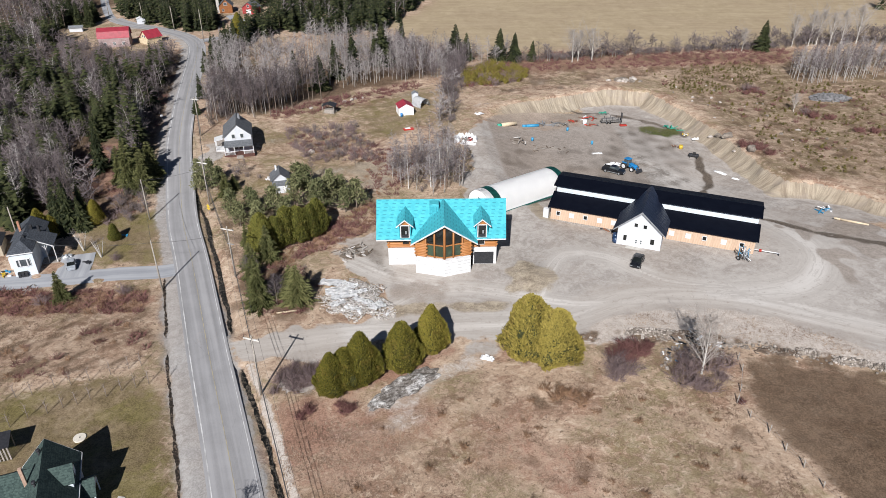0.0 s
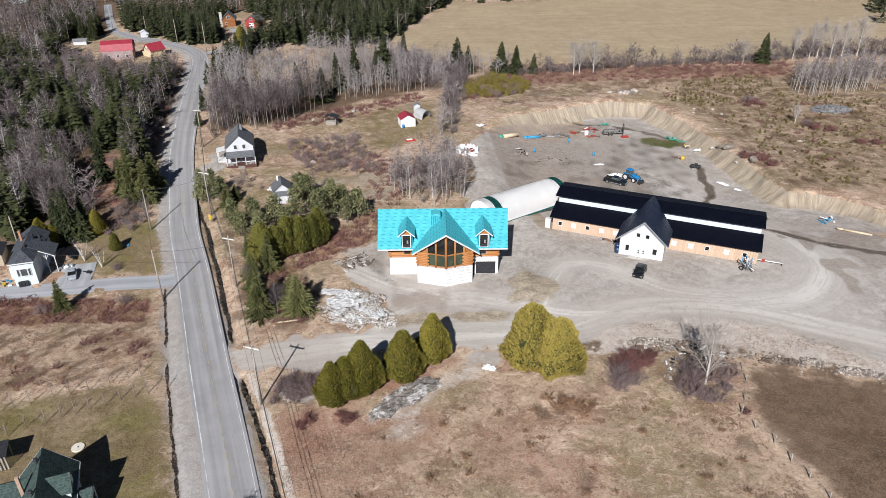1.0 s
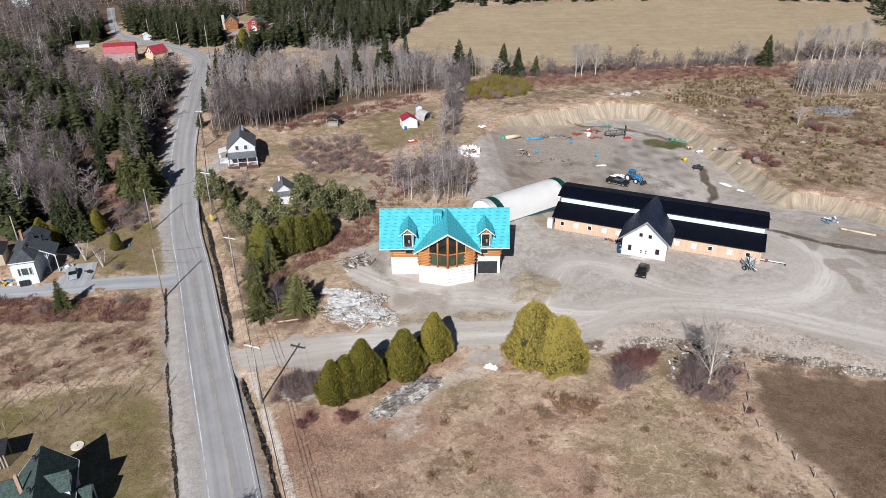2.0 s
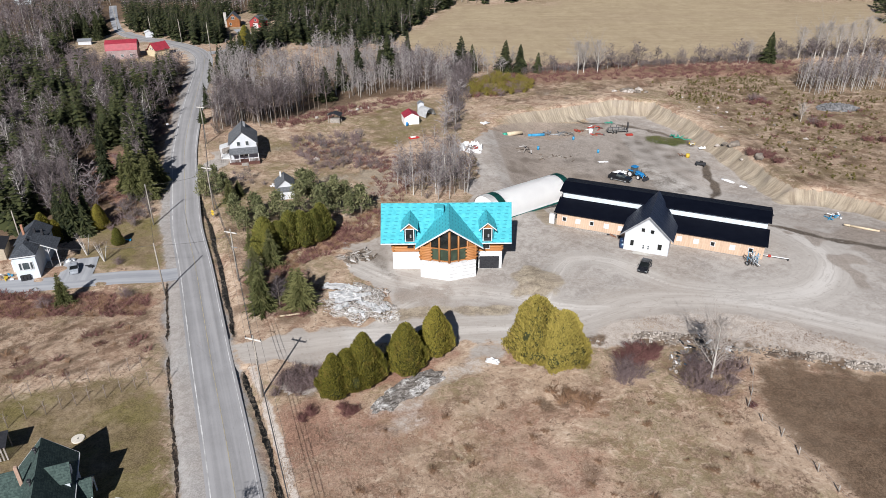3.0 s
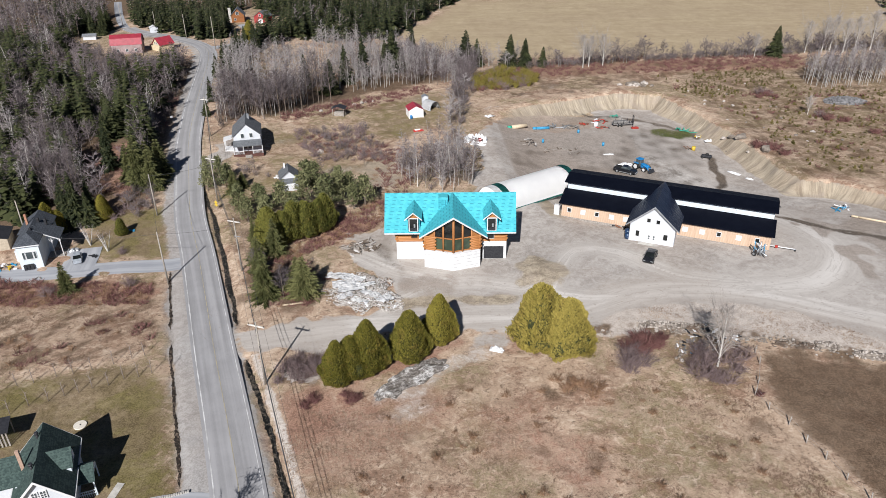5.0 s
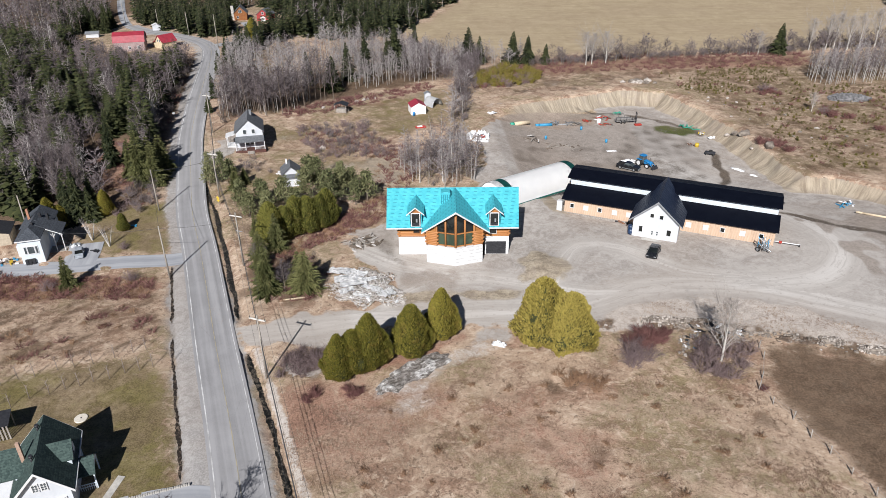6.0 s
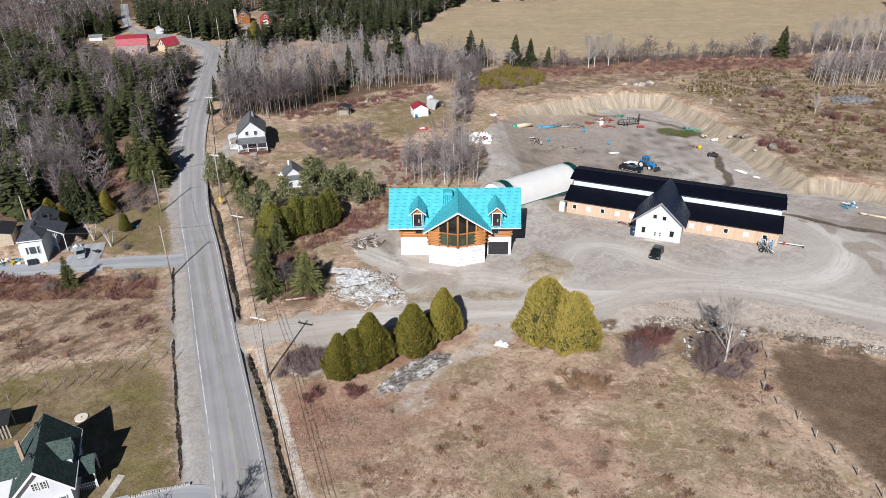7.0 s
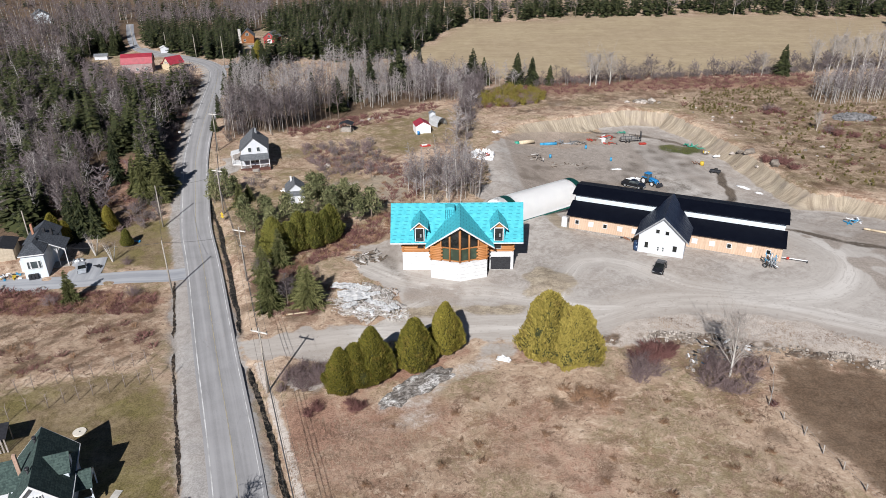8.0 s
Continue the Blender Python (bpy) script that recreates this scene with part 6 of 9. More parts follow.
WEST = [(-66, 147), (-73.5, 180), (-80, 208), (-86.5, 240), (-96, 256), (-107, 251), (-130, 261), (-150, 275), (-186, 276), (-186, 240), (-122, 140), (-102, 119), (-86, 124), (-78, 128), (-74, 132)]


def west_mix(x, y):
    """Spruces stand in groups, with leafless trees and birches between them."""
    w = wave(x, y, 9, 3) + 0.5 * wave(x, y, 4, 9)
    if -138 < x < -92 and y > 222:
        return LOD_BUSH + LOD_LOW[2:]
    return LOD_SPRUCE if w > 0.15 else LOD_BUSH + LOD_LOW if w < -0.7 else LOD_BARE + LOD_LOW + LOD_BIRCH if w < -0.2 else LOD_SPRUCE[1:3] + LOD_BARE[:3] + LOD_LOW


past_clearing = lambda x, y: clear_of_road(x, y) and inside(np.array([x]), np.array([y]), CLEARING)[0] < 0
woods("woods_west", "mixed wood of dark spruces and leafless trees", rng, scatter(rng, WEST, 1370, 2.1, past_clearing), west_mix, 0.70, 1.15)
plant(SPRUCES, scatter(rng, [(-70, 150), (-79, 182), (-85, 208), (-96, 205), (-88, 175), (-80, 150)], 14, 3.0, past_clearing), rng, 0.65, 1.0)
plant(BARES, scatter(rng, [(-74, 128), (-84, 160), (-100, 160), (-92, 126)], 30, 2.6, past_clearing), rng, 0.75, 1.1)
plant(BIRCHES, scatter(rng, [(-84, 130), (-86, 165), (-112, 170), (-100, 132)], 12, 4), rng, 0.85, 1.1)
MIDDLE = [(-61, 181), (-49, 188), (-39, 198), (-34, 215), (-15, 226), (-8, 240), (-12, 268), (-30, 282), (-46, 268), (-44, 236), (-58, 226), (-70, 236), (-72, 222), (-66, 198)]
woods("woods_middle", "leafless grey wood with pale slender trunks", rng, scatter(rng, MIDDLE, 470, 1.8, lambda x, y: clear_of_road(x, y) and not (-41 < x < -29 and y < 222)), lambda x, y: LOD_TALL * 2 + LOD_LOW[1:2] if x < -40 else LOD_TALL[3:] + LOD_SAPLING_TREE * 2, 0.72, 1.0)
woods("low_wood", "low mauve-grey leafless saplings at the edge of the field", rng, scatter(rng, [(-15, 225), (4, 228), (8, 246), (4, 258), (-13, 276), (-22, 264), (-10, 240)], 170, 1.9)
      + scatter(rng, [(-72, 246), (-58, 238), (-46, 246), (-48, 258), (-62, 256)], 44, 2.0)
      + scatter(rng, [(4, 257), (30, 255), (29, 248), (12, 246), (4, 246)], 34, 1.8), LOD_LOW + LOD_SAPLING_TREE * 2, 0.75, 1.05)
plant(BARES, scatter(rng, [(-60, 182), (-45, 190), (-34, 207), (-38, 208), (-48, 198), (-60, 190)], 34, 1.8, clear_of_road), rng, 1.1, 1.4)
plant(SPRUCES, [(-32.8, 230.0, 1.1), (-27.6, 238.0, 1.15), (-20.6, 246.0, 1.15), (-44.2, 220.7, 0.95), (-12.0, 275.0, 0.9), (-67.1, 230.8, 0.8), (-67.9, 223.3, 0.75), (-73.7, 236.0, 0.9), (-76.1, 256.4, 0.8), (-73.9, 264.4, 0.85), (-68.2, 200.0, 0.6), (-65.6, 187.0, 0.55),
               (-140.6, 295.6, 0.9), (-142.2, 300.7, 1.0), (-143.0, 307.0, 1.0), (-146.5, 299.0, 0.9), (-151.0, 303.0, 1.0), (-148.0, 311.0, 1.0), (-156.0, 300.0, 0.9), (-152.0, 292.0, 0.9)], rng, 0.95, 1.05)
plant(CEDARS, [(-75.6, 279.0, 1.05), (-73.2, 266.0, 0.7)], rng, 1, 1)
plant(FIELD_SPRUCES, [(8, 252, 1.15), (24, 252, 1.1), (12.0, 253, 0.85), (29, 250, 1.0), (-18.0, 247.0, 1.35), (35.5, 250, 0.7), (-35.5, 216.5, 1.0), (123, 261, 1.1)], rng, 0.97, 1.03)
plant(SPRUCES, [(-72, 252, 0.9), (-70, 262, 0.9)], rng, 0.95, 1.05)
SPRUCE_STAND = [(-74, 292), (-56, 286), (-30, 292), (-15, 314), (-10, 338), (-6, 360), (8, 392), (-10, 440), (-70, 430), (-96, 400), (-92, 350), (-70, 320)]
woods("spruce_stand", "dense dark green stand of spruces", rng, scatter(rng, SPRUCE_STAND, 620, 2.8), LOD_FAR_SPRUCE * 4 + LOD_FAR[:1], 0.75, 1.25)
woods("far_woods", "dark spruce wood along the far edge of the hay field", rng,
      scatter(rng, [(2, 392), (70, 410), (150, 414), (232, 400), (250, 380), (330, 400), (330, 470), (150, 460), (0, 460)], 620, 3.4) + scatter(rng, [(205, 330), (232, 395), (300, 400), (280, 320), (225, 300)], 60, 4), LOD_FAR_SPRUCE * 3 + LOD_FAR, 0.9, 1.25)
off_road = lambda x, y: seg_dist(np.array([x]), np.array([y]), ROAD)[0][0] > 4.6
woods("spruces_beyond_barn", "dark spruces round the road bend", rng, scatter(rng, [(-97, 283), (-112, 293), (-127, 303), (-140, 324), (-150, 352), (-100, 352), (-96, 330), (-98, 310)], 170, 2.6, off_road)
      + scatter(rng, [(-100, 289), (-88, 284), (-83.5, 289), (-90, 304), (-97, 314), (-101, 300)], 30, 2.2, off_road)
      + scatter(rng, [(-141, 298), (-150, 318), (-162, 346), (-185, 350), (-180, 318), (-165, 296)], 42, 3.2, off_road) + scatter(rng, [(-72, 268), (-76, 290), (-72, 300), (-62, 300), (-64, 276)], 22, 2.6), LOD_FAR_SPRUCE, 0.65, 1.05)
VALLEY = lambda x, y: off_road(x, y) and not (-240 < x < -204 and 362 < y < 396) and not (-275 < x < -225 and 352 < y < 372)
woods("woods_beyond_barn", "mauve-grey leafless wood up the valley", rng, scatter(rng, [(-150, 276), (-205, 276), (-262, 330), (-310, 400), (-96, 410), (-96, 352), (-146, 352), (-150, 330), (-146, 300)], 900, 3.6, VALLEY)
      + scatter(rng, [(-300, 398), (-430, 620), (40, 620), (0, 462), (-70, 430), (-96, 408)], 950, 4.8), lambda x, y: LOD_FAR * 5 + LOD_FAR_SPRUCE[2:] if wave(x, y, 30, 2) < 0.5 else LOD_FAR + LOD_FAR_SPRUCE[:2], 0.9, 1.15)
woods("thicket", "leafless thicket of mauve-grey saplings along the yard", rng, scatter(rng, [(3.9, 252), (11, 252), (9.5, 220), (7, 200), (5.4, 184), (0.6, 184), (2.2, 200), (3.6, 224)], 84, 1.6), LOD_LOW + LOD_BUSH + LOD_SAPLING_TREE[2:], 0.7, 1.15)
woods("sapling_wood", "pale leafless saplings behind the log house", rng, scatter(rng, [(-9, 143), (-11.5, 155), (-9, 163), (-3.5, 168), (4, 172), (5, 167), (7.4, 156), (6.4, 144), (0, 139)], 100, 1.9), LOD_SAPLING_TREE * 2 + LOD_LOW[1:2] + LOD_BUSH, 0.55, 1.0)
plant(BIRCHES, [(-6, 143), (-1, 144), (1.2, 148), (3.2, 152), (0.5, 155)], rng, 0.75, 0.9)
plant(BARES, [(-3.5, 146), (-8.5, 146), (-4.4, 151), (4.8, 146), (2.4, 144), (-2.2, 149)], rng, 0.75, 0.95)
woods("aspen_grove", "pale leafless aspen grove at the edge of the rough ground", rng, scatter(rng, [(117, 228), (120, 219.5), (131, 220.5), (147, 225), (176, 236), (178, 248), (152, 246), (136, 243), (124, 238)], 270, 1.5), LOD_ASPEN, 0.55, 1.08)
woods("field_hedge", "low leafless hedge along the hay field", rng, scatter(rng, [(30, 247), (66, 254), (98, 259.5), (120, 261), (140, 267), (185, 272), (185, 278), (140, 272), (98, 264), (66, 258), (30, 251)], 240, 1.8), LOD_BUSH * 2 + LOD_LOW, 0.7, 1.25, "hedge")
plant(LONE_BIRCH, [(49.5, 248.0, 1.3), (51.8, 249.4, 1.25), (56.8, 249.4, 1.3), (115.4, 261.0, 0.9), (137.2, 267.6, 1.3), (143.7, 268.0, 1.4), (147.2, 269.0, 1.45), (151.6, 267.5, 1.4), (157.1, 269.7, 1.5), (164.2, 271.7, 1.55)], rng, 0.95, 1.05)
woods("red_scrub", "reddish dogwood scrub on the rough ground", rng, scatter(rng, [(22, 236), (70, 240), (128, 244), (134, 264), (28, 262)], 420, 1.6) + scatter(rng, [(-45, 186), (-20, 205), (-3, 220), (-6, 226), (-24, 215), (-46, 194)], 170, 1.0)
      + scatter(rng, [(84, 150), (120, 160), (140, 210), (70, 225), (84, 190)], 70, 3), LOD_RED, 0.6, 1.3, "scrub")
woods("brown_scrub", "dry brown scrub and brambles", rng, scatter(rng, [(-88, 70), (-47, 81), (-43, 86), (-48, 99), (-88, 100)], 90, 1.2, lambda x, y: wave(x * 0.5, y, 5, 51) > 0.2)
      + scatter(rng, [(-84, 103), (-50, 102), (-49, 95.5), (-84, 95)], 260, 1.0) + scatter(rng, [(-31, 108), (-18, 118), (-10, 128), (-14, 136), (-22, 126), (-30, 114)], 190, 1.0)
      + scatter(rng, [(-38, 114), (-31, 95), (-22, 94), (-20, 102), (-28, 114)], 70, 1.4) + scatter(rng, [(-18, 140), (-8, 139), (-4, 152), (-6, 168), (-14, 166)], 110, 1.3) + scatter(rng, [(-36, 178), (-20, 176), (-8, 160), (-12, 156), (-30, 164), (-38, 170)], 120, 1.4), LOD_DRY * 3 + LOD_RED * 4, 0.6, 1.1, "scrub")
woods("clearing_scrub", "red-brown brambles in a clearing of the wood", rng, scatter(rng, CLEARING, 130, 1.3), LOD_DRY * 2 + LOD_RED * 2 + LOD_BRUSH, 0.5, 1.0, "scrub")
woods("verge_scrub", "dark leafless undergrowth between road and wood", rng, scatter(rng, [(-60, 178), (-66, 200), (-74, 232), (-79, 250), (-70, 250), (-62, 205), (-54, 184)], 150, 1.6, off_road) + scatter(rng, [(-60, 131), (-66.5, 147), (-74, 180), (-80, 208), (-88, 245), (-94, 245), (-84, 200), (-74, 150), (-66, 130)], 190, 1.7, off_road), LOD_BUSH * 2 + LOD_RED, 0.5, 1.0, "scrub")
woods("grey_scrub", "leafless grey bushes on the slope behind the house", rng, scatter(rng, [(-40, 179), (-34, 183), (-22, 184), (-17, 172), (-11, 157), (-20, 160), (-30, 157), (-36, 165)], 105, 1.9)
      + scatter(rng, [(-52, 158), (-40, 150), (-30, 148), (-32, 144), (-50, 150)], 6, 3) + scatter(rng, [(-60, 128), (-66, 132), (-74, 128), (-72, 124)], 14, 2), LOD_BRUSH * 2 + LOD_BUSH[:1], 0.5, 1.1, "scrub")
woods("willow_scrub", "olive-yellow willow scrub above the pit", rng, scatter(rng, [(9.5, 219), (11, 240), (22, 243), (32, 233), (29, 225), (18, 219)], 120, 1.5), LOD_OLIVE * 2 + LOD_RED + LOD_BRUSH, 0.8, 1.6, "scrub")
plant(DRY_BUSHES, [(15.0, 75.2, 1.2), (16.4, 73.4, 1.0), (18.6, 74.0, 1.3), (19.9, 72.3, 1.1), (21.0, 74.0, 1.0), (12.8, 73.0, 0.8), (17.4, 74.8, 0.9)]
      + [(x, y, 0.55) for x, y in scatter(rng, [(-14, 52), (40, 52), (38, 70), (24, 76), (2, 74), (-10, 68)], 42, 2.5, lambda x, y: wave(x, y, 6, 33) > 0.0)], rng, 0.6, 1.25)
plant(SAPLINGS, scatter(rng, [(84, 152), (96, 150), (128, 160), (150, 215), (112, 222), (118, 240), (70, 238), (74, 222), (86, 190)], 260, 2.2, lambda x, y: wave(x, y, 11, 8) > -0.35), rng, 0.3, 0.95)

LOD_SAPLING = [list(zip(spruce_shape(rng, h, w, 6, 5, 0.05, 0.1, rich=False), (BARK, SAPLING_LEAF))) for h, w in ((1.3, 0.75), (1.0, 0.7), (1.6, 0.8))]
woods("young_firs", "dense olive patches of self-sown young firs", rng, scatter(rng, [(69, 212), (79, 214), (92, 211), (119, 234), (113, 246), (91, 243), (80, 228)], 330, 1.3, lambda x, y: wave(x, y, 8, 4) > -0.4)
      + scatter(rng, [(84, 150), (130, 150), (160, 210), (120, 225), (92, 205), (86, 180)], 420, 1.8, lambda x, y: wave(x, y, 9, 14) > -0.2), LOD_SAPLING, 0.4, 0.85, "saplings")


def tufts():
    """Clumps of dead grass on the rough ground nearest to the view, too many to count."""
    r = np.random.default_rng(21)
    zones = [([(-19, 44), (46, 44), (42, 70), (42, 82), (28, 86), (18, 84), (6, 79), (-6, 69), (-16, 70), (-22, 78)], 27000), ([(-80, 70), (-46, 80), (-43, 86), (-50, 100), (-85, 100)], 9000),
             ([(-46, 128), (-34, 100), (-14, 92), (-22, 108), (-30, 122)], 4000), ([(20, 86), (32, 94), (56, 92), (70, 82), (52, 82)], 2500),
             ([(-38, 82), (-32, 92), (-34, 96), (-40, 108), (-38, 108)], 500)]
    pts = []
    for outline, n in zones:
        xs, ys = [p[0] for p in outline], [p[1] for p in outline]
        x, y = r.uniform(min(xs), max(xs), n * 2), r.uniform(min(ys), max(ys), n * 2)
        ok = (inside(x, y, outline) > 0.3) & (r.uniform(-0.9, 1.0, n * 2) < wave(x, y, 4.0, 6) + 0.6 * wave(x, y, 12.0, 7))
        pts.append(np.c_[x, y][ok][:n])
    p = np.concatenate(pts)
    z = land(p[:, 0], p[:, 1])
    n, k = len(p), 5
    a = r.uniform(0, 2 * np.pi, (n, k))
    reach, up = r.uniform(0.12, 0.42, (n, k)), r.uniform(0.08, 0.34, (n, k))
    wide = r.uniform(0.010, 0.028, (n, k))
    base = np.repeat(np.c_[p, z - 0.02], k, 0)
    d, s = np.c_[np.cos(a).ravel(), np.sin(a).ravel(), np.zeros(n * k)], np.c_[-np.sin(a).ravel(), np.cos(a).ravel(), np.zeros(n * k)]
    tip = base + d * reach.ravel()[:, None] + np.c_[np.zeros((n * k, 2)), up.ravel()]
    v = np.stack([base + s * wide.ravel()[:, None], base - s * wide.ravel()[:, None], tip], 1).reshape(-1, 3)
    m = Nodes("dead_grass_blades")
    f = m.island()
    m.colour(m.mix(m.remap(m.noise(0.17, 5, 0.62), 0.42, 0.58), m.mix(f, (0.27, 0.195, 0.14), (0.46, 0.36, 0.27)), m.mix(f, (0.12, 0.075, 0.053), (0.30, 0.205, 0.15)))).rough(0.9)
    m.skin.inputs["Specular IOR Level"].default_value = 0.1
    sheet("dead_grass", v, np.arange(n * k * 3).reshape(-1, 3), m.material, "matted tufts of dead straw-coloured grass", "stuff", smooth=False, category="grass")


tufts()

# ---------------------------------------------------------------- the other buildings


DECK_RED = plain("weathered_red_brown_deck", (0.115, 0.052, 0.042), (0.075, 0.038, 0.032), 0.85, 2.0)


def farmhouse():
    h = thing("farmhouse", "white two-storey farmhouse with grey gable roof and front porch", "house", on_land(-48.3, 162.6, 13.5))
    gable_walls(h, -3.2, 3.2, 0, 8.4, 4.6, 7.4, WHITE_SIDING, base=-0.6)
    gable_roof(h, -3.2, 3.2, 0, 8.4, 4.6, 7.4, GREY_SHINGLE, 0.35)
    for x in (-1.0, 1.05):
        window(h, x, -0.01, 4.0, 0.7, 1.0, bars=0)
    for x in (-0.75, 0.55):
        window(h, x, -0.01, 1.2, 1.0, 1.5, bars=0)
    bm = bmesh.new()
    prism(bm, [(-3.4, -2.2, 2.45), (3.4, -2.2, 2.45), (3.4, -0.02, 3.3), (-3.4, -0.02, 3.3)], (0, 0, 0.12))
    part("porch_roof", bm, GREY_SHINGLE, h)
    bm = bmesh.new()
    box(bm, (-3.6, -2.4, -0.5), (3.6, -0.02, 0.55))
    part("deck", bm, DECK_RED, h, "dark red-brown skirted porch deck")
    for x in (-3.4, -1.1, 1.1, 3.4):
        bm = bmesh.new()
        box(bm, (x - 0.08, -2.2, 0.55), (x + 0.08, -2.05, 2.5))
        part("porch_post", bm, WHITE_WOOD, h)
    for x0, x1 in ((-3.3, -1.2), (1.2, 3.3)):
        bm = bmesh.new()
        box(bm, (x0, -2.18, 1.25), (x1, -2.1, 1.36))
        rail = part("railing", bm, WHITE_WOOD, h)
        for k in range(8):
            xx = x0 + (x1 - x0) * (k + 0.5) / 8
            bm = bmesh.new()
            box(bm, (xx - 0.03, -2.16, 0.55), (xx + 0.03, -2.12, 1.25))
            part("baluster", bm, WHITE_WOOD, rail)
    for k in range(3):
        bm = bmesh.new()
        box(bm, (-0.8, -2.75 - 0.3 * k, -0.4), (0.8, -2.42 - 0.3 * k, 0.38 - 0.17 * k))
        part("step", bm, GREY_WOOD, h)
    # side entry
    bm = bmesh.new()
    box(bm, (-5.6, 1.4, -0.5), (-3.52, 4.4, 0.7))
    part("side_deck", bm, WHITE_WOOD, h)
    bm = bmesh.new()
    prism(bm, [(-5.8, 1.3, 3.0), (-3.52, 1.3, 3.5), (-3.52, 4.5, 3.5), (-5.8, 4.5, 3.0)], (0, 0, 0.1))
    part("side_roof", bm, WHITE_WOOD, h)
    for y in (1.5, 4.3):
        bm = bmesh.new()
        box(bm, (-5.6, y - 0.07, 0.7), (-5.46, y + 0.07, 3.05))
        part("porch_post", bm, WHITE_WOOD, h)
    bm = bmesh.new()
    box(bm, (0.4, 5.5, 6.9), (0.9, 6.0, 8.2))
    part("chimney", bm, GALVANISED, h)


def garden_shed():
    h = thing("garden_shed", "small white garden shed with grey gable roof", "shed", on_land(-34.4, 142.6, 14))
    gable_walls(h, -1.9, 1.9, 0, 4.6, 2.5, 4.1, WHITE_SIDING, base=-0.4, thick=0.12)
    gable_roof(h, -1.9, 1.9, 0, 4.6, 2.5, 4.1, GREY_SHINGLE, 0.3, 0.1)
    bm = bmesh.new()
    prism(bm, [(-1.9, -1.4, 1.75), (1.9, -1.4, 1.75), (1.9, -0.02, 2.35), (-1.9, -0.02, 2.35)], (0, 0, 0.1))
    part("lean_to_roof", bm, GREY_SHINGLE, h)
    bm = bmesh.new()
    box(bm, (-1.8, -1.3, -0.4), (1.8, -0.01, 1.74))
    part("lean_to", bm, WHITE_SIDING, h)
    window(h, -0.7, -1.32, 0.6, 0.6, 0.7, bars=0)
    bm = bmesh.new()
    box(bm, (0.3, -1.36, -0.1), (1.1, -1.305, 1.6))
    part("door", bm, WHITE_WOOD, h)
    bm = bmesh.new()
    box(bm, (-0.9, 3.4, 3.4), (-0.5, 3.8, 4.7))
    part("chimney", bm, WHITE_WOOD, h)


def back_garden():
    t = thing("canopy_garage", "white canvas garage with a red roof", "shelter", on_land(-7.9, 192.4, 14))
    gable_walls(t, -2.1, 2.1, 0, 4.6, 2.2, 3.3, FABRIC, base=-0.3, thick=0.06)
    gable_roof(t, -2.1, 2.1, 0, 4.6, 2.2, 3.3, RED_METAL, 0.15, 0.06)
    bm = bmesh.new()
    rod(bm, (-1.6, -0.7, 0), (-1.6, -0.7, 1.0), 0.35, n=12)
    tagged(part("barrel", bm, plain("blue_plastic", (0.03, 0.22, 0.50), (0.02, 0.16, 0.40), 0.4)), "blue plastic barrel beside the canvas garage", "barrel").matrix_basis = on_land(-7.9, 192.4, 14)
    s = thing("arched_shelter", "whitish arched canvas shelter with an open end", "shelter", on_land(-2.6, 199.6, 42))
    bm = bmesh.new()
    n, rows = 12, []
    for y in (0, 1.3, 2.6, 4.0):
        rows.append([bm.verts.new((-1.9 * math.cos(math.pi * k / n), y, 2.6 * math.sin(math.pi * k / n) ** 0.8)) for k in range(n + 1)])
    for a, b in zip(rows, rows[1:]):
        for k in range(n):
            bm.faces.new((a[k], a[k + 1], b[k + 1], b[k])).smooth = True
    bmesh.ops.solidify(bm, geom=bm.faces[:], thickness=0.05)
    part("cover", bm, plain("grey_canvas", (0.72, 0.73, 0.74), (0.62, 0.63, 0.64), 0.6), s)
    bm = bmesh.new()
    prism(bm, [(-1.8 * math.cos(math.pi * k / n), 3.9, 2.5 * math.sin(math.pi * k / n) ** 0.8) for k in range(n + 1)], (0, 0.05, 0))
    part("end_wall", bm, FABRIC, s)
    for k, y in enumerate((0.05, 1.3, 2.6)):
        bm = bmesh.new()
        pts = [(-1.8 * math.cos(math.pi * j / n), y, 2.5 * math.sin(math.pi * j / n) ** 0.8) for j in range(n + 1)]
        for a, b in zip(pts, pts[1:]):
            rod(bm, a, b, 0.03, n=4, caps=False)
        part("hoop", bm, GALVANISED, s)
    o = thing("outhouse", "small white wooden outhouse on the lawn", "shed", on_land(-5.6, 205.6, 10))
    gable_walls(o, -0.9, 0.9, 0, 1.7, 2.2, 2.7, WHITE_SIDING, base=-0.2, thick=0.08)
    gable_roof(o, -0.9, 0.9, 0, 1.7, 2.2, 2.7, GALVANISED, 0.15, 0.06)
    g = thing("open_shelter", "open wooden shelter with a dark roof", "shelter", on_land(-30.4, 194.0, -8))
    for x in (-1.6, 1.6):
        for y in (0, 2.4):
            bm = bmesh.new()
            box(bm, (x - 0.07, y - 0.07, -0.2), (x + 0.07, y + 0.07, 2.3))
            part("post", bm, GREY_WOOD, g)
    gable_roof(g, -1.8, 1.8, -0.1, 2.5, 2.3, 2.9, CHARCOAL, 0.2, 0.08)
    bm = bmesh.new()
    box(bm, (-1.4, 0.3, 0.0), (1.4, 2.1, 1.1), bevel=0.08)
    part("bench", bm, GREY_WOOD, g)
    r = thing("sledge", "red plastic pulk sledge lying on the grass", "sledge", on_land(-7.0, 180.8, 20))
    bm = bmesh.new()
    box(bm, (-1.4, -0.7, 0.0), (1.4, 0.7, 0.35), bevel=0.12)
    part("hull", bm, plain("red_plastic", (0.50, 0.03, 0.02), (0.38, 0.025, 0.02), 0.4), r)
    bm = bmesh.new()
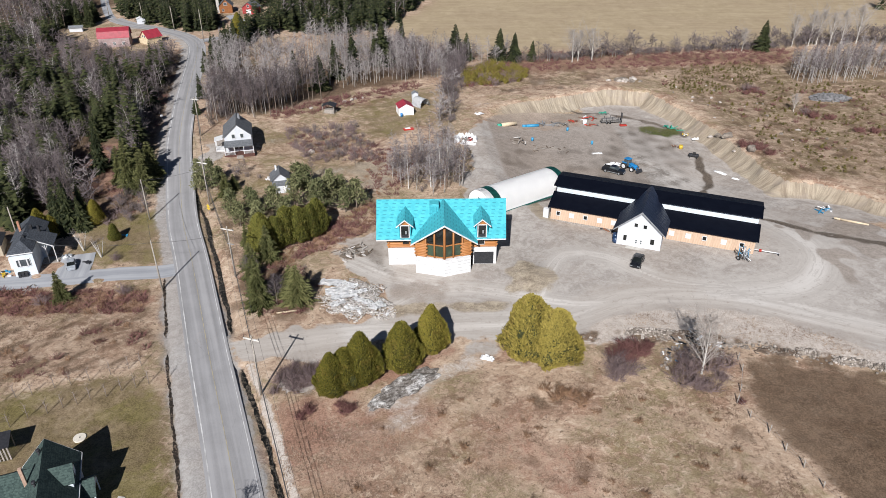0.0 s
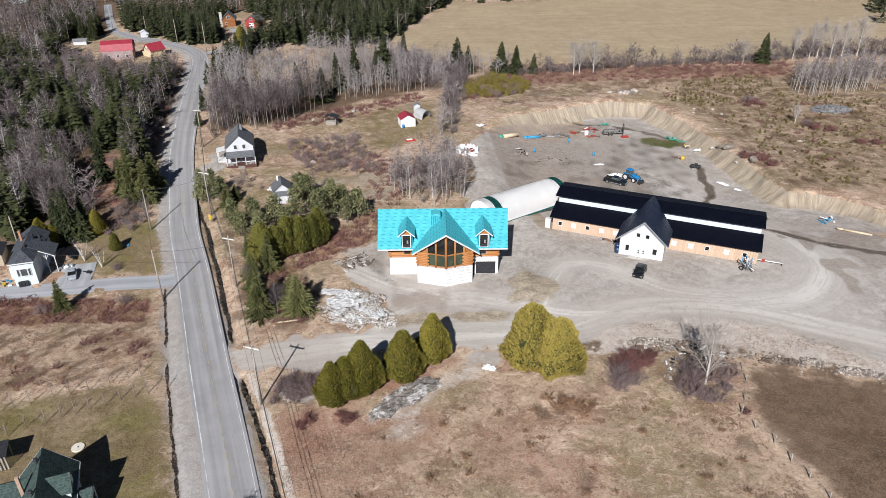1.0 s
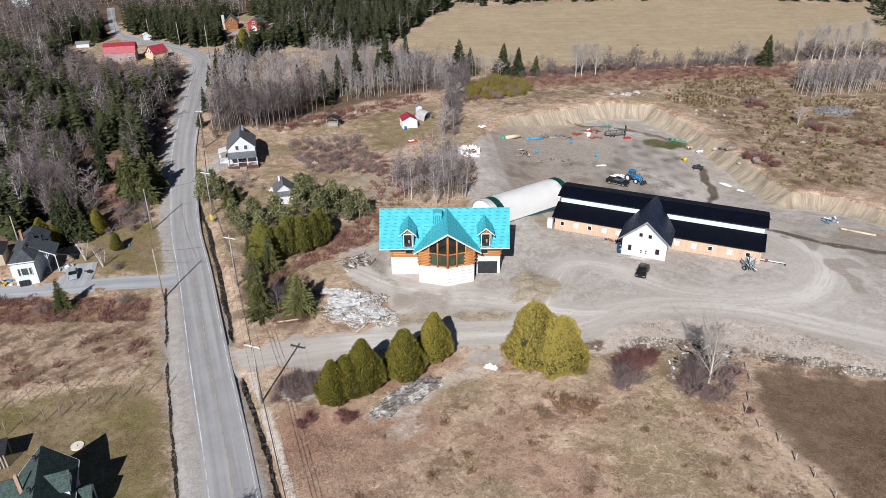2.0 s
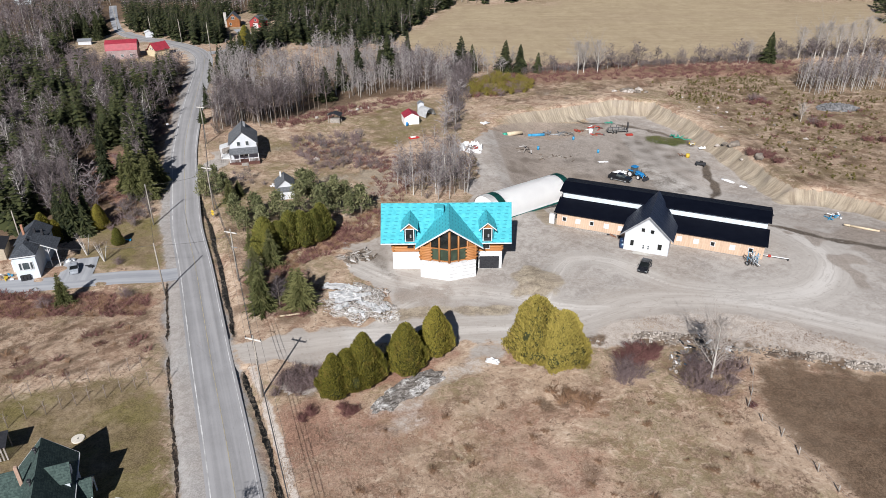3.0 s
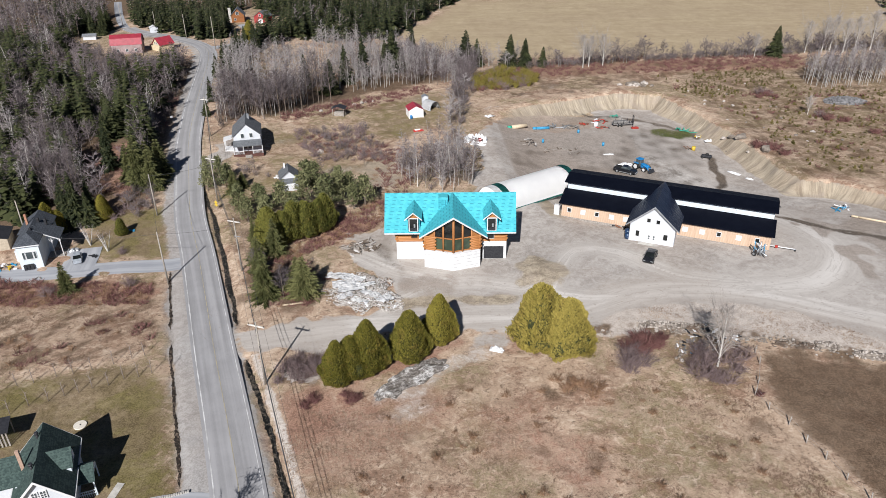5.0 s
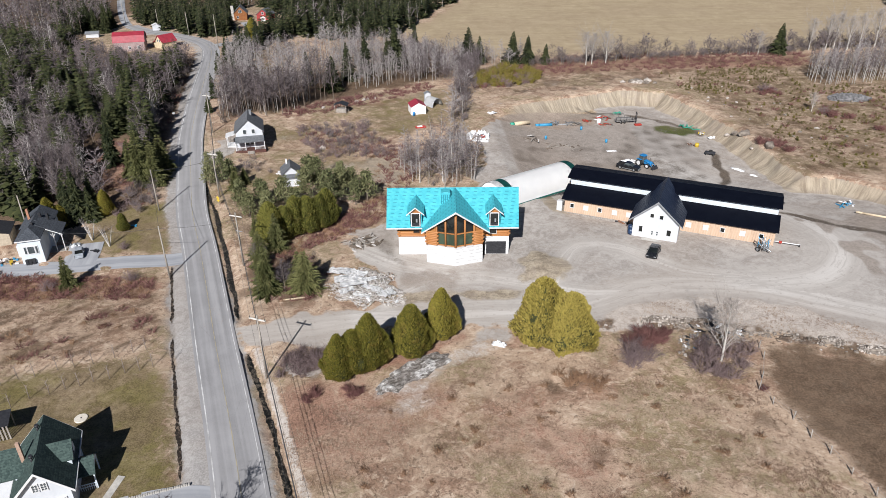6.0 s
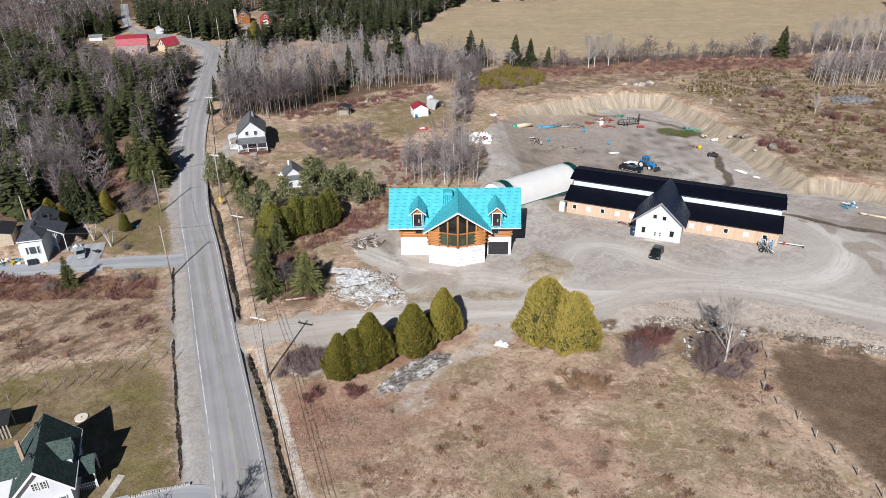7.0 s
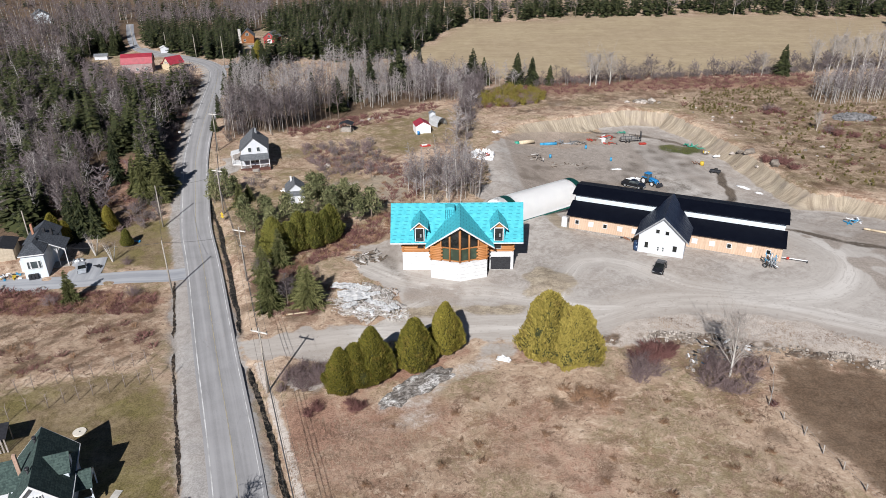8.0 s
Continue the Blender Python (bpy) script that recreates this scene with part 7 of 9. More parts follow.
    box(bm, (-1.0, -0.45, 0.352), (0.5, 0.45, 0.47), bevel=0.05)
    part("seat", bm, FABRIC, r)


def lane_house():
    h = thing("bungalow", "white bungalow with blue-grey shingled roof and bay window", "house", on_land(-73.6, 107.6, 16) @ Matrix.Diagonal((0.70, 0.80, 0.96, 1)))
    # front wing
    gable_walls(h, -2.6, 2.6, 0, 7, 5.0, 5.1, BLUE_WHITE, base=-0.5)
    e = 2.95
    bm = bmesh.new()
    prism(bm, [(-e, -0.4, 4.9), (e, -0.4, 4.9), (0, 2.6, 6.3)], (0, 0, 0.13))
    part("roof", bm, SLATE_SHINGLE, h)
    for s in (-1, 1):
        bm = bmesh.new()
        prism(bm, [(s * e, -0.4, 4.9), (0, 2.6, 6.3), (0, 9.0, 6.3), (s * e, 9.0, 4.9)], (0, 0, 0.13))
        part("roof", bm, SLATE_SHINGLE, h)
    bm = bmesh.new()
    box(bm, (-3.0, -0.47, 4.73), (3.0, -0.41, 4.93))
    part("fascia", bm, WHITE_WOOD, h)
    window(h, 0.1, -0.02, 2.1, 1.5, 1.4, bars=0, trim=0.14)
    for x in (-1.2, 1.4):
        window(h, x, -0.02, 2.1, 0.5, 1.4, bars=0, trim=0.1)
    # rear block under the same ridge
    gable_walls(h, -3.2, 3.4, 7.05, 14.5, 4.7, 6.2, BLUE_WHITE, base=-0.5)
    for s, out in ((-1, -3.75), (1, 3.95)):
        bm = bmesh.new()
        prism(bm, [(0.1, 6.5, 6.42), (out, 6.5, 4.62), (out, 15.0, 4.62), (0.1, 15.0, 6.42)], (0, 0, 0.13))
        part("roof", bm, SLATE_SHINGLE, h)
    # roof that runs down over the porch, in the angle of the wing and the rear block
    bm = bmesh.new()
    prism(bm, [(0.9, 4.4, 6.04), (6.9, 3.3, 4.1), (6.9, 9.0, 4.1), (0.9, 9.0, 6.04)], (0, 0, 0.13))
    part("porch_roof", bm, SLATE_SHINGLE, h)
    bm = bmesh.new()
    prism(bm, [(3.2, 3.92, 5.06), (6.9, 3.25, 3.95), (6.9, 3.25, 4.12), (3.2, 3.92, 5.22)], (0, 0.06, 0))
    part("rake_board", bm, WHITE_WOOD, h)
    for x in (4.6, 6.5):
        bm = bmesh.new()
        box(bm, (x - 0.08, 4.0, -0.3), (x + 0.08, 4.16, 4.15))
        for q in (-1, 1):
            rod(bm, (x, 4.08, 3.3), (x + q * 0.6, 4.08, 4.05), 0.06, n=4)
        part("porch_post", bm, WHITE_WOOD, h)
    bm = bmesh.new()
    box(bm, (2.62, 3.9, -0.4), (6.7, 7.0, 0.3))
    part("porch_floor", bm, GREY_WOOD, h)
    bm = bmesh.new()
    box(bm, (-4.6, 4.0, -0.5), (-2.62, 6.6, 2.4))
    part("side_entry", bm, WHITE_SIDING, h)
    for x, y, mat, z1 in ((-1.4, 9.0, BRICK_RED, 7.9), (1.2, 9.0, CHARCOAL, 6.9), (3.0, 8.6, CHARCOAL, 6.7), (0.3, 4.5, CHARCOAL, 6.6)):
        bm = bmesh.new()
        box(bm, (x - 0.28, y - 0.28, 5.2), (x + 0.28, y + 0.28, z1), bevel=0.03)
        part("chimney" if mat is BRICK_RED else "roof_vent", bm, mat, h)
    s = thing("tool_shed", "unpainted tool shed with dark roof", "shed", on_land(-83.4, 113.6, 20))
    gable_walls(s, -2.2, 2.2, 0, 5, 2.4, 3.0, plain("bleached_board", (0.46, 0.40, 0.31), (0.36, 0.31, 0.24), 0.9, 2.0), base=-0.4, thick=0.12)
    gable_roof(s, -2.2, 2.2, 0, 5, 2.4, 3.0, CHARCOAL, 0.3, 0.1)


def green_roofed_house():
    h = thing("green_roofed_house", "white house with dark green shingled gables and dormers", "house", pose(-42.89, 51.89, -0.05, 0, 0, 20.9))
    W, L, E, R = 2.65, 8.5, 3.99, 6.85
    gable_walls(h, -W, W, 0, L, E, R, WHITE_SIDING, base=-0.4)
    gable_roof(h, -W, W, 0, L, E, R, GREEN_SHINGLE, 0.5, 0.15)
    sl = (R - E) / W
    for s in (-1, 1):
        for y in (-0.56, L + 0.51):
            bm = bmesh.new()
            prism(bm, [(0, y, R - 0.2), (s * (W + 0.55), y, R - sl * (W + 0.5) - 0.22), (s * (W + 0.55), y, R - sl * (W + 0.5) + 0.12), (0, y, R + 0.14)], (0, 0.05, 0))
            part("rake_board", bm, WHITE_WOOD, h)
        bm = bmesh.new()
        box(bm, (s * (W + 0.56) - 0.06, -0.5, R - sl * (W + 0.5) - 0.1), (s * (W + 0.56) + 0.06, L + 0.5, R - sl * (W + 0.5) + 0.06))
        part("gutter", bm, WHITE_WOOD, h)
    for x in (-0.42, 0.42):
        window(h, x, -0.01, 4.1, 0.5, 0.95, bars=1, trim=0.08)
    for z in (4.35, 4.65):
        bm = bmesh.new()
        box(bm, (-0.7, -0.12, z), (0.7, -0.09, z + 0.04))
        part("glazing_bar", bm, WHITE_WOOD, h)
    for x in (-1.7, 1.5):
        window(h, x, -0.01, 1.1, 1.0, 1.3, bars=1)
    # a gabled dormer on either slope
    for s, y0, y1, top, out in ((1, 3.05, 5.75, 6.3, 2.8), (-1, 2.3, 3.7, 5.6, 2.6)):
        d = new("dormer")
        d.parent = h
        ym, hw = (y0 + y1) / 2, (y1 - y0) / 2
        drop = (hw + 0.3) * 0.92
        for q in (-1, 1):
            bm = bmesh.new()
            prism(bm, [(s * 0.4, ym, top), (s * (out + 0.3), ym, top), (s * (out + 0.3), ym + q * (hw + 0.3), top - drop), (s * 1.6, ym + q * (hw + 0.3), top - drop)], (0, 0, 0.12))
            part("dormer_roof", bm, GREEN_SHINGLE, d)
        # white dormer face: its bluish shade is put into the siding colour
        bm = bmesh.new()
        prism(bm, [(s * out, y0, 3.6), (s * out, y1, 3.6), (s * out, y1, top - drop + 0.1), (s * out, ym, top - 0.02), (s * out, y0, top - drop + 0.1)], (-s * 1.7, 0, 0))
        part("dormer_wall", bm, BLUE_WHITE, d)
        bm = bmesh.new()
        box(bm, (s * out - 0.02, ym - 0.4, 4.2), (s * out + 0.05, ym + 0.4, 5.1))
        part("pane", bm, GLASS, d)
    # cross wing
    gable_walls(h, -7.5, -W - 0.01, 4.0, 8.4, 3.6, 5.4, WHITE_SIDING, along="x", base=-0.4)
    gable_roof(h, -7.5, -1.6, 4.0, 8.4, 3.6, 5.4, GREEN_SHINGLE, 0.4, 0.14, along="x")
    # side porch under its own small gable
    p = new("porch")
    p.parent = h
    for q in (-1, 1):
        bm = bmesh.new()
        prism(bm, [(2.7, 4.2, 3.55), (4.75, 4.2, 3.55), (4.75, 4.2 + q * 1.75, 2.25), (2.7, 4.2 + q * 1.75, 2.25)], (0, 0, 0.1))
        part("porch_roof", bm, GREEN_SHINGLE, p)
    # posts, gable, rails and steps take a bluish white that paints in the porch's shade
    for y in (2.7, 5.7):
        bm = bmesh.new()
        box(bm, (4.45, y - 0.07, -0.2), (4.59, y + 0.07, 2.35))
        part("porch_post", bm, BLUE_WHITE, p)
    bm = bmesh.new()
    prism(bm, [(4.55, 2.6, 2.35), (4.55, 5.8, 2.35), (4.55, 4.2, 3.5)], (0.06, 0, 0))
    part("porch_gable", bm, BLUE_WHITE, p)
    for z in (0.95, 0.55):
        bm = bmesh.new()
        box(bm, (2.7, 2.55, z), (4.6, 2.62, z + 0.08))
        part("rail", bm, BLUE_WHITE, p)
    for k in range(8):
        bm = bmesh.new()
        box(bm, (2.85 + k * 0.22, 2.56, 0.05), (2.9 + k * 0.22, 2.61, 0.95))
        part("baluster", bm, BLUE_WHITE, p)
    bm = bmesh.new()
    box(bm, (2.67, 2.5, -0.4), (4.65, 5.9, 0.02))
    part("porch_floor", bm, GREY_WOOD, p)
    for k in range(3):
        bm = bmesh.new()
        box(bm, (2.9, 1.85 + 0.2 * k, -0.35), (4.3, 2.12 + 0.2 * k, -0.25 + 0.11 * k))
        part("step", bm, BLUE_WHITE, p)
    bm = bmesh.new()
    box(bm, (-2.2, 4.4, 4.2), (-1.82, 4.78, 7.35), bevel=0.03)
    part("chimney", bm, plain("pale_brick", (0.44, 0.31, 0.24), (0.35, 0.235, 0.18), 0.9, 4.0, bump=0.4), h, "tall pale brick chimney")
    for x, y in ((-0.42, 2.0), (-0.42, 7.0)):
        bm = bmesh.new()
        rod(bm, (x, y, 6.0), (x, y, 7.1), 0.14, n=8)
        v = part("roof_vent", bm, CHARCOAL, h)
        bm = bmesh.new()
        rod(bm, (x, y, 7.1), (x, y, 7.35), 0.26, 0.2, n=10)
        part("cowl", bm, CHARCOAL, v)
    s = thing("lattice_shed", "grey weathered lattice shed behind the house", "shed", on_land(-55.4, 63.2, 20))
    for k in range(9):
        bm = bmesh.new()
        box(bm, (-1.6 + k * 0.4, -0.04, 0), (-1.42 + k * 0.4, 0.04, 2.1))
        part("slat", bm, GREY_WOOD, s)
    bm = bmesh.new()
    prism(bm, [(-1.8, -0.2, 2.15), (2.0, -0.2, 2.15), (2.0, 2.6, 2.5), (-1.8, 2.6, 2.5)], (0, 0, 0.08))
    part("roof", bm, CHARCOAL, s)
    for x in (-1.6, 1.8):
        bm = bmesh.new()
        box(bm, (x - 0.06, 2.4, 0), (x + 0.06, 2.52, 2.45))
        part("post", bm, GREY_WOOD, s)
    t = thing("round_lid", "round off-white concrete well lid in the lawn", "well lid", on_land(-46.8, 67.3))
    bm = bmesh.new()
    rod(bm, (0, 0, -0.1), (0, 0, 0.16), 0.80, n=28)
    part("slab", bm, plain("cream_concrete", (0.66, 0.62, 0.54), (0.56, 0.52, 0.45), 0.85), t)
    bm = bmesh.new()
    rod(bm, (0.05, 0, 0.162), (0.05, 0, 0.2), 0.1, n=10)
    part("knob", bm, CHARCOAL, t)
    # garden path and block edging beside the drive
    p = ribbon("garden_path", smooth_line([(-38.2, 52.6), (-38.0, 55.0), (-37.6, 57.6)], 0.6), -0.45, 0.45, 0.06, CONCRETE, "pale concrete garden path", category="path", cells=2)
    ribbon("house_drive", smooth_line([(-24, 53.4), (-29, 54.3), (-35, 53.0), (-40, 50.5), (-44, 46)], 1.0), -1.9, 1.9, 0.055, LANE, "grey gravel drive beside the house", category="driveway", cells=4)
    e = thing("block_edging", "row of whitish edging blocks along the drive", "edging", on_land(-32.6, 55.2, 18.5))
    bm = bmesh.new()
    box(bm, (-0.1, -0.16, -0.1), (0.1, 0.16, 0.22), bevel=0.03)
    unit = part("block", bm, CONCRETE, e)
    unit.matrix_basis = pose(-2.9, 0, 0)
    for k in range(1, 26):
        again("block", unit, e, pose(-2.9 + k * 0.25, 0.03 * math.sin(k * 2.0), 0, 0, 0, 6 * math.sin(k * 5.0)))


def far_buildings():
    b = thing("gambrel_barn", "pale pink barn with a bright red gambrel roof", "barn", on_land(-117.6, 264.0, 14) @ Matrix.Scale(0.78, 4))
    L, w = 13.5, 4.6
    prof = [(-w, 4.2), (-w * 0.72, 7.0), (0, 8.3), (w * 0.72, 7.0), (w, 4.2)]
    bm = bmesh.new()
    prism(bm, [(-L / 2, 0 - w, -0.5), (-L / 2, w, -0.5), *[(-L / 2, y, z - 0.05) for y, z in prof[::-1]]], (L, 0, 0))
    part("wall", bm, plain("pink_siding", (0.36, 0.27, 0.265), (0.28, 0.21, 0.205), 0.7, 0.8), b)
    for (ya, za), (yb, zb) in zip(prof, prof[1:]):
        bm = bmesh.new()
        prism(bm, [(-L / 2 - 0.4, ya, za), (L / 2 + 0.4, ya, za), (L / 2 + 0.4, yb, zb), (-L / 2 - 0.4, yb, zb)], (0, 0, 0.12))
        part("roof", bm, RED_METAL, b)
    for x in (-4, 0, 4):
        window(b, x, -w - 0.02, 1.2, 1.0, 1.2, bars=1)
    h = thing("red_roofed_house", "cream house with red roof at the road bend", "house", on_land(-107.6, 265.6, -38) @ Matrix.Scale(0.72, 4))
    gable_walls(h, -3.2, 3.2, 0, 8, 3.6, 6.6, YELLOW_SIDING, base=-0.5)
    gable_roof(h, -3.2, 3.2, 0, 8, 3.6, 6.6, RED_METAL, 0.5, 0.14)
    window(h, -0.9, -0.02, 3.4, 0.8, 1.1, bars=0)
    window(h, 0.9, -0.02, 3.4, 0.8, 1.1, bars=0)
    bm = bmesh.new()
    prism(bm, [(-6.6, -0.4, 2.3), (-3.25, -0.4, 3.6), (-3.25, 8.2, 3.6), (-6.6, 8.2, 2.3)], (0, 0, 0.12))
    part("lean_to_roof", bm, RED_METAL, h)
    bm = bmesh.new()
    box(bm, (-6.3, 0, -0.5), (-3.22, 7.8, 2.35))
    part("lean_to", bm, YELLOW_SIDING, h)
    o = thing("timber_house", "orange timber house among dark spruces", "house", on_land(-91.4, 321.0, 10) @ Matrix.Scale(0.66, 4))
    gable_walls(o, -4.2, 4.2, 0, 9, 5.0, 9.0, ORANGE_SIDING, base=-0.5)
    gable_roof(o, -4.2, 4.2, 0, 9, 5.0, 9.0, GREY_SHINGLE, 0.6, 0.16)
    window(o, 0, -0.02, 5.0, 2.0, 1.8, bars=1)
    window(o, -1.8, -0.02, 1.4, 1.2, 1.4, bars=0)
    bm = bmesh.new()
    box(bm, (-6.0, 2.0, -0.5), (-4.22, 3.4, 9.2))
    part("chimney", bm, CONCRETE, o)
    r = thing("red_barn", "dark red barn with gambrel front and grey roof", "barn", on_land(-80.6, 317.5, -12) @ Matrix.Scale(0.85, 4))
    gable_walls(r, -3.4, 3.4, 0, 7, 3.4, 6.0, RED_SIDING, base=-0.5)
    gable_roof(r, -3.4, 3.4, 0, 7, 3.4, 6.0, GREY_SHINGLE, 0.4, 0.14)
    window(r, 0, -0.02, 3.6, 1.0, 1.0, bars=0)
    bm = bmesh.new()
    box(bm, (-1.3, -0.1, 0), (1.3, -0.01, 2.5))
    part("door", bm, WHITE_WOOD, r)
    f = thing("hillside_house", "white house with blue-grey roof far up the valley", "house", on_land(-219.0, 386.0, 30))
    gable_walls(f, -4, 4, 0, 10, 4.0, 6.6, BLUE_WHITE, base=-0.5)
    gable_roof(f, -4, 4, 0, 10, 4.0, 6.6, GREY_SHINGLE, 0.5, 0.16)
    window(f, 0, -0.02, 1.6, 1.6, 1.4)
    k = thing("low_shed", "low white shed with a grey steel roof by the wood", "shed", on_land(-142.4, 286.5, 15))
    gable_walls(k, -2.4, 2.4, 0, 3, 1.6, 2.2, WHITE_SIDING, along="x", base=-0.5)
    gable_roof(k, -2.4, 2.4, 0, 3, 1.6, 2.2, GALVANISED, 0.3, 0.1, along="x")
    v = thing("white_shed", "small white shed beside the side road", "shed", on_land(-121.0, 299.5, 25))
    gable_walls(v, -1.6, 1.6, 0, 2.4, 2.2, 2.8, WHITE_SIDING, base=-0.3, thick=0.1)
    gable_roof(v, -1.6, 1.6, 0, 2.4, 2.2, 2.8, WHITE_WOOD, 0.2, 0.08)


farmhouse()
garden_shed()
back_garden()
lane_house()
green_roofed_house()
far_buildings()

# ---------------------------------------------------------------- poles and wires
POLE_WOOD = plain("grey_pole_wood", (0.36, 0.33, 0.29), (0.26, 0.235, 0.205), 0.9, 2.0, bump=0.3)
WIRE = plain("black_wire", (0.05, 0.05, 0.052), (0.08, 0.08, 0.082), 0.6)
BLUE_PLASTIC = plain("faded_blue_plastic", (0.05, 0.30, 0.52), (0.04, 0.23, 0.42), 0.5)
GREEN_PLASTIC = plain("faded_green_plastic", (0.05, 0.36, 0.25), (0.04, 0.27, 0.20), 0.55)
TAN_WRAP = plain("tan_wrap", (0.60, 0.50, 0.36), (0.50, 0.41, 0.29), 0.7)
YELLOW_PLASTIC = plain("yellow_plastic", (0.62, 0.44, 0.05), (0.50, 0.35, 0.05), 0.5)
RED_PAINT = plain("red_machine_paint", (0.45, 0.05, 0.035), (0.33, 0.04, 0.03), 0.5)
BLACK_RUBBER = plain("black_rubber", (0.018, 0.018, 0.019), (0.03, 0.03, 0.03), 0.85)
RUSTY = plain("rusty_steel", (0.24, 0.12, 0.075), (0.14, 0.075, 0.05), 0.85, 2.5)
SCRAP = plain("grey_scrap_steel", (0.27, 0.26, 0.25), (0.17, 0.165, 0.16), 0.6, 2.0, 0.3)
ROCK = plain("grey_field_stone", (0.27, 0.235, 0.20), (0.12, 0.10, 0.085), 0.95, 1.4, bump=0.5)
PALE_ROCK = plain("pale_lichened_rock", (0.50, 0.455, 0.415), (0.22, 0.19, 0.165), 0.95, 1.1, bump=0.6)
OLD_BOARD = plain("bleached_old_board", (0.66, 0.645, 0.63), (0.24, 0.205, 0.175), 0.85, 2.0, per="object")
OLD_LITTER = plain("bleached_litter", (0.60, 0.575, 0.55), (0.22, 0.185, 0.155), 0.85, 2.0, per="island")
PALE_TARP = plain("crumpled_white_plastic", (0.80, 0.80, 0.80), (0.62, 0.63, 0.65), 0.5, 1.5)


def pole(x, y, high=10.0, arm=0.0, turn=20.0, lean=0.0, extra=False):
    p = thing("utility_pole", "weathered grey wooden utility pole beside the road" if not arm else "wooden utility pole with crossarm and insulators", "utility pole", on_land(x, y, turn), "utility poles")
    bm = bmesh.new()
    rod(bm, (0, 0, -0.5), (lean, 0, high), 0.16, 0.10, n=8)
    part("post", bm, POLE_WOOD, p)
    if arm:
        bm = bmesh.new()
        box(bm, (-arm / 2, -0.07, high - 0.75), (arm / 2, 0.07, high - 0.58))
        part("crossarm", bm, plain("bleached_crossarm", (0.66, 0.64, 0.60), (0.52, 0.50, 0.46), 0.8), p)
        for k in (-0.46, 0.0, 0.46):
            bm = bmesh.new()
            rod(bm, (arm * k, 0, high - 0.58), (arm * k, 0, high - 0.32), 0.06, 0.04, n=6)
            part("insulator", bm, CHARCOAL, p)
    if extra:
        bm = bmesh.new()
        box(bm, (-0.35, -0.1, high * 0.66), (0.9, 0.0, high * 0.66 + 0.12))
        part("bracket", bm, GALVANISED, p)
    return p


EAST_POLES = [(-7.0, 27.0), (-24.9, 75.3), (-36.0, 106.4), (-48.3, 134.9), (-60.4, 172.0)]
for k, (x, y) in enumerate(EAST_POLES):
    pole(x, y, 10.3, 2.5, -20.0, extra=(k == 2))
for x, y, hgt in ((-47.8, 102.6, 10.0), (-58.7, 128.1, 9.0), (-75.7, 175.0, 8.5), (-86.0, 266.8, 12.0), (-103.5, 287.0, 9.5), (-141.5, 317.0, 9.0), (-121.5, 303.0, 8.0), (-81.0, 119.5, 7.5)):
    pole(x, y, hgt)


def wires():
    """Each span of each conductor sags between two poles."""
    arms = [(x, y, height(x, y) + 9.9) for x, y in EAST_POLES] + [(-86.0, 266.8, height(-86, 266.8) + 11.5)]
    t = math.radians(-20)
    for a, b in zip(arms, arms[1:]):
        for off in (-1.15, 0.0, 1.15):
            p = np.array(a) + (off * math.cos(t), off * math.sin(t), 0)
            q = np.array(b) + (off * math.cos(t), off * math.sin(t), 0)
            wire(p, q, 0.9, 0.015)
    for up in (5.0, 5.7, 6.5):
        low = [(x, y, height(x, y) + up) for x, y in EAST_POLES]
        for a, b in zip(low, low[1:]):
            wire(a, b, 0.7, 0.032)
    west = [(-47.8, 102.6, height(-47.8, 102.6) + 9.6), (-58.7, 128.1, height(-58.7, 128.1) + 8.7)]
    wire(west[0], west[1], 0.8)
    wire((-36.0, 106.4, 9.0), west[0], 0.4)
    wire((-48.3, 134.9, 9.0), west[1], 0.4)
    wire(west[0], (-72.0, 112.0, 4.0), 0.5)


def wire(a, b, sag, r=0.026):
    a, b = np.array(a, float), np.array(b, float)
    t = np.linspace(0, 1, 13)[:, None]
    pts = a + (b - a) * t
    pts[:, 2] -= (4 * sag * t * (1 - t))[:, 0]
    bm = bmesh.new()
    side = np.cross(b - a, (0, 0, 1.0))
    side = side / np.linalg.norm(side) * r
    up = np.array((0, 0, r))
    rings = [[bm.verts.new(p + k) for k in (side, up, -side, -up)] for p in pts]
    for one, two in zip(rings, rings[1:]):
        for k in range(4):
            bm.faces.new((one[k - 1], one[k], two[k], two[k - 1])).smooth = True
    tagged(part("overhead_wire", bm, WIRE), "black overhead wire strung between wooden poles", "wire", "overhead wires")


wires()


# ---------------------------------------------------------------- vehicles


def wheel(parent, x, y, r=0.33, w=0.22):
    bm = bmesh.new()
    rod(bm, (-w / 2, 0, 0), (w / 2, 0, 0), r, n=16)
    t = part("wheel", bm, BLACK_RUBBER, parent)
    t.matrix_basis = pose(x, y, r)
    bm = bmesh.new()
    rod(bm, (-w / 2 - 0.012, 0, 0), (w / 2 + 0.012, 0, 0), r * 0.58, n=12)
    part("rim", bm, GALVANISED, t)


def hull(sections, half):
    """A smooth car body: sections of (y, bottom, shoulder, width share), mirrored about the middle."""
    bm = bmesh.new()
    rows = []
    for y, z0, z1, k in sections:
        w = half * k
        rows.append([bm.verts.new(p) for p in ((-w * 0.9, y, z0), (-w, y, (z0 + z1) / 2), (-w * 0.9, y, z1), (w * 0.9, y, z1), (w, y, (z0 + z1) / 2), (w * 0.9, y, z0))])
    for a, b in zip(rows, rows[1:]):
        for i in range(6):
            bm.faces.new((a[i], a[i - 1], b[i - 1], b[i]))
    bm.faces.new(rows[0])
    bm.faces.new(rows[-1][::-1])
    return bm


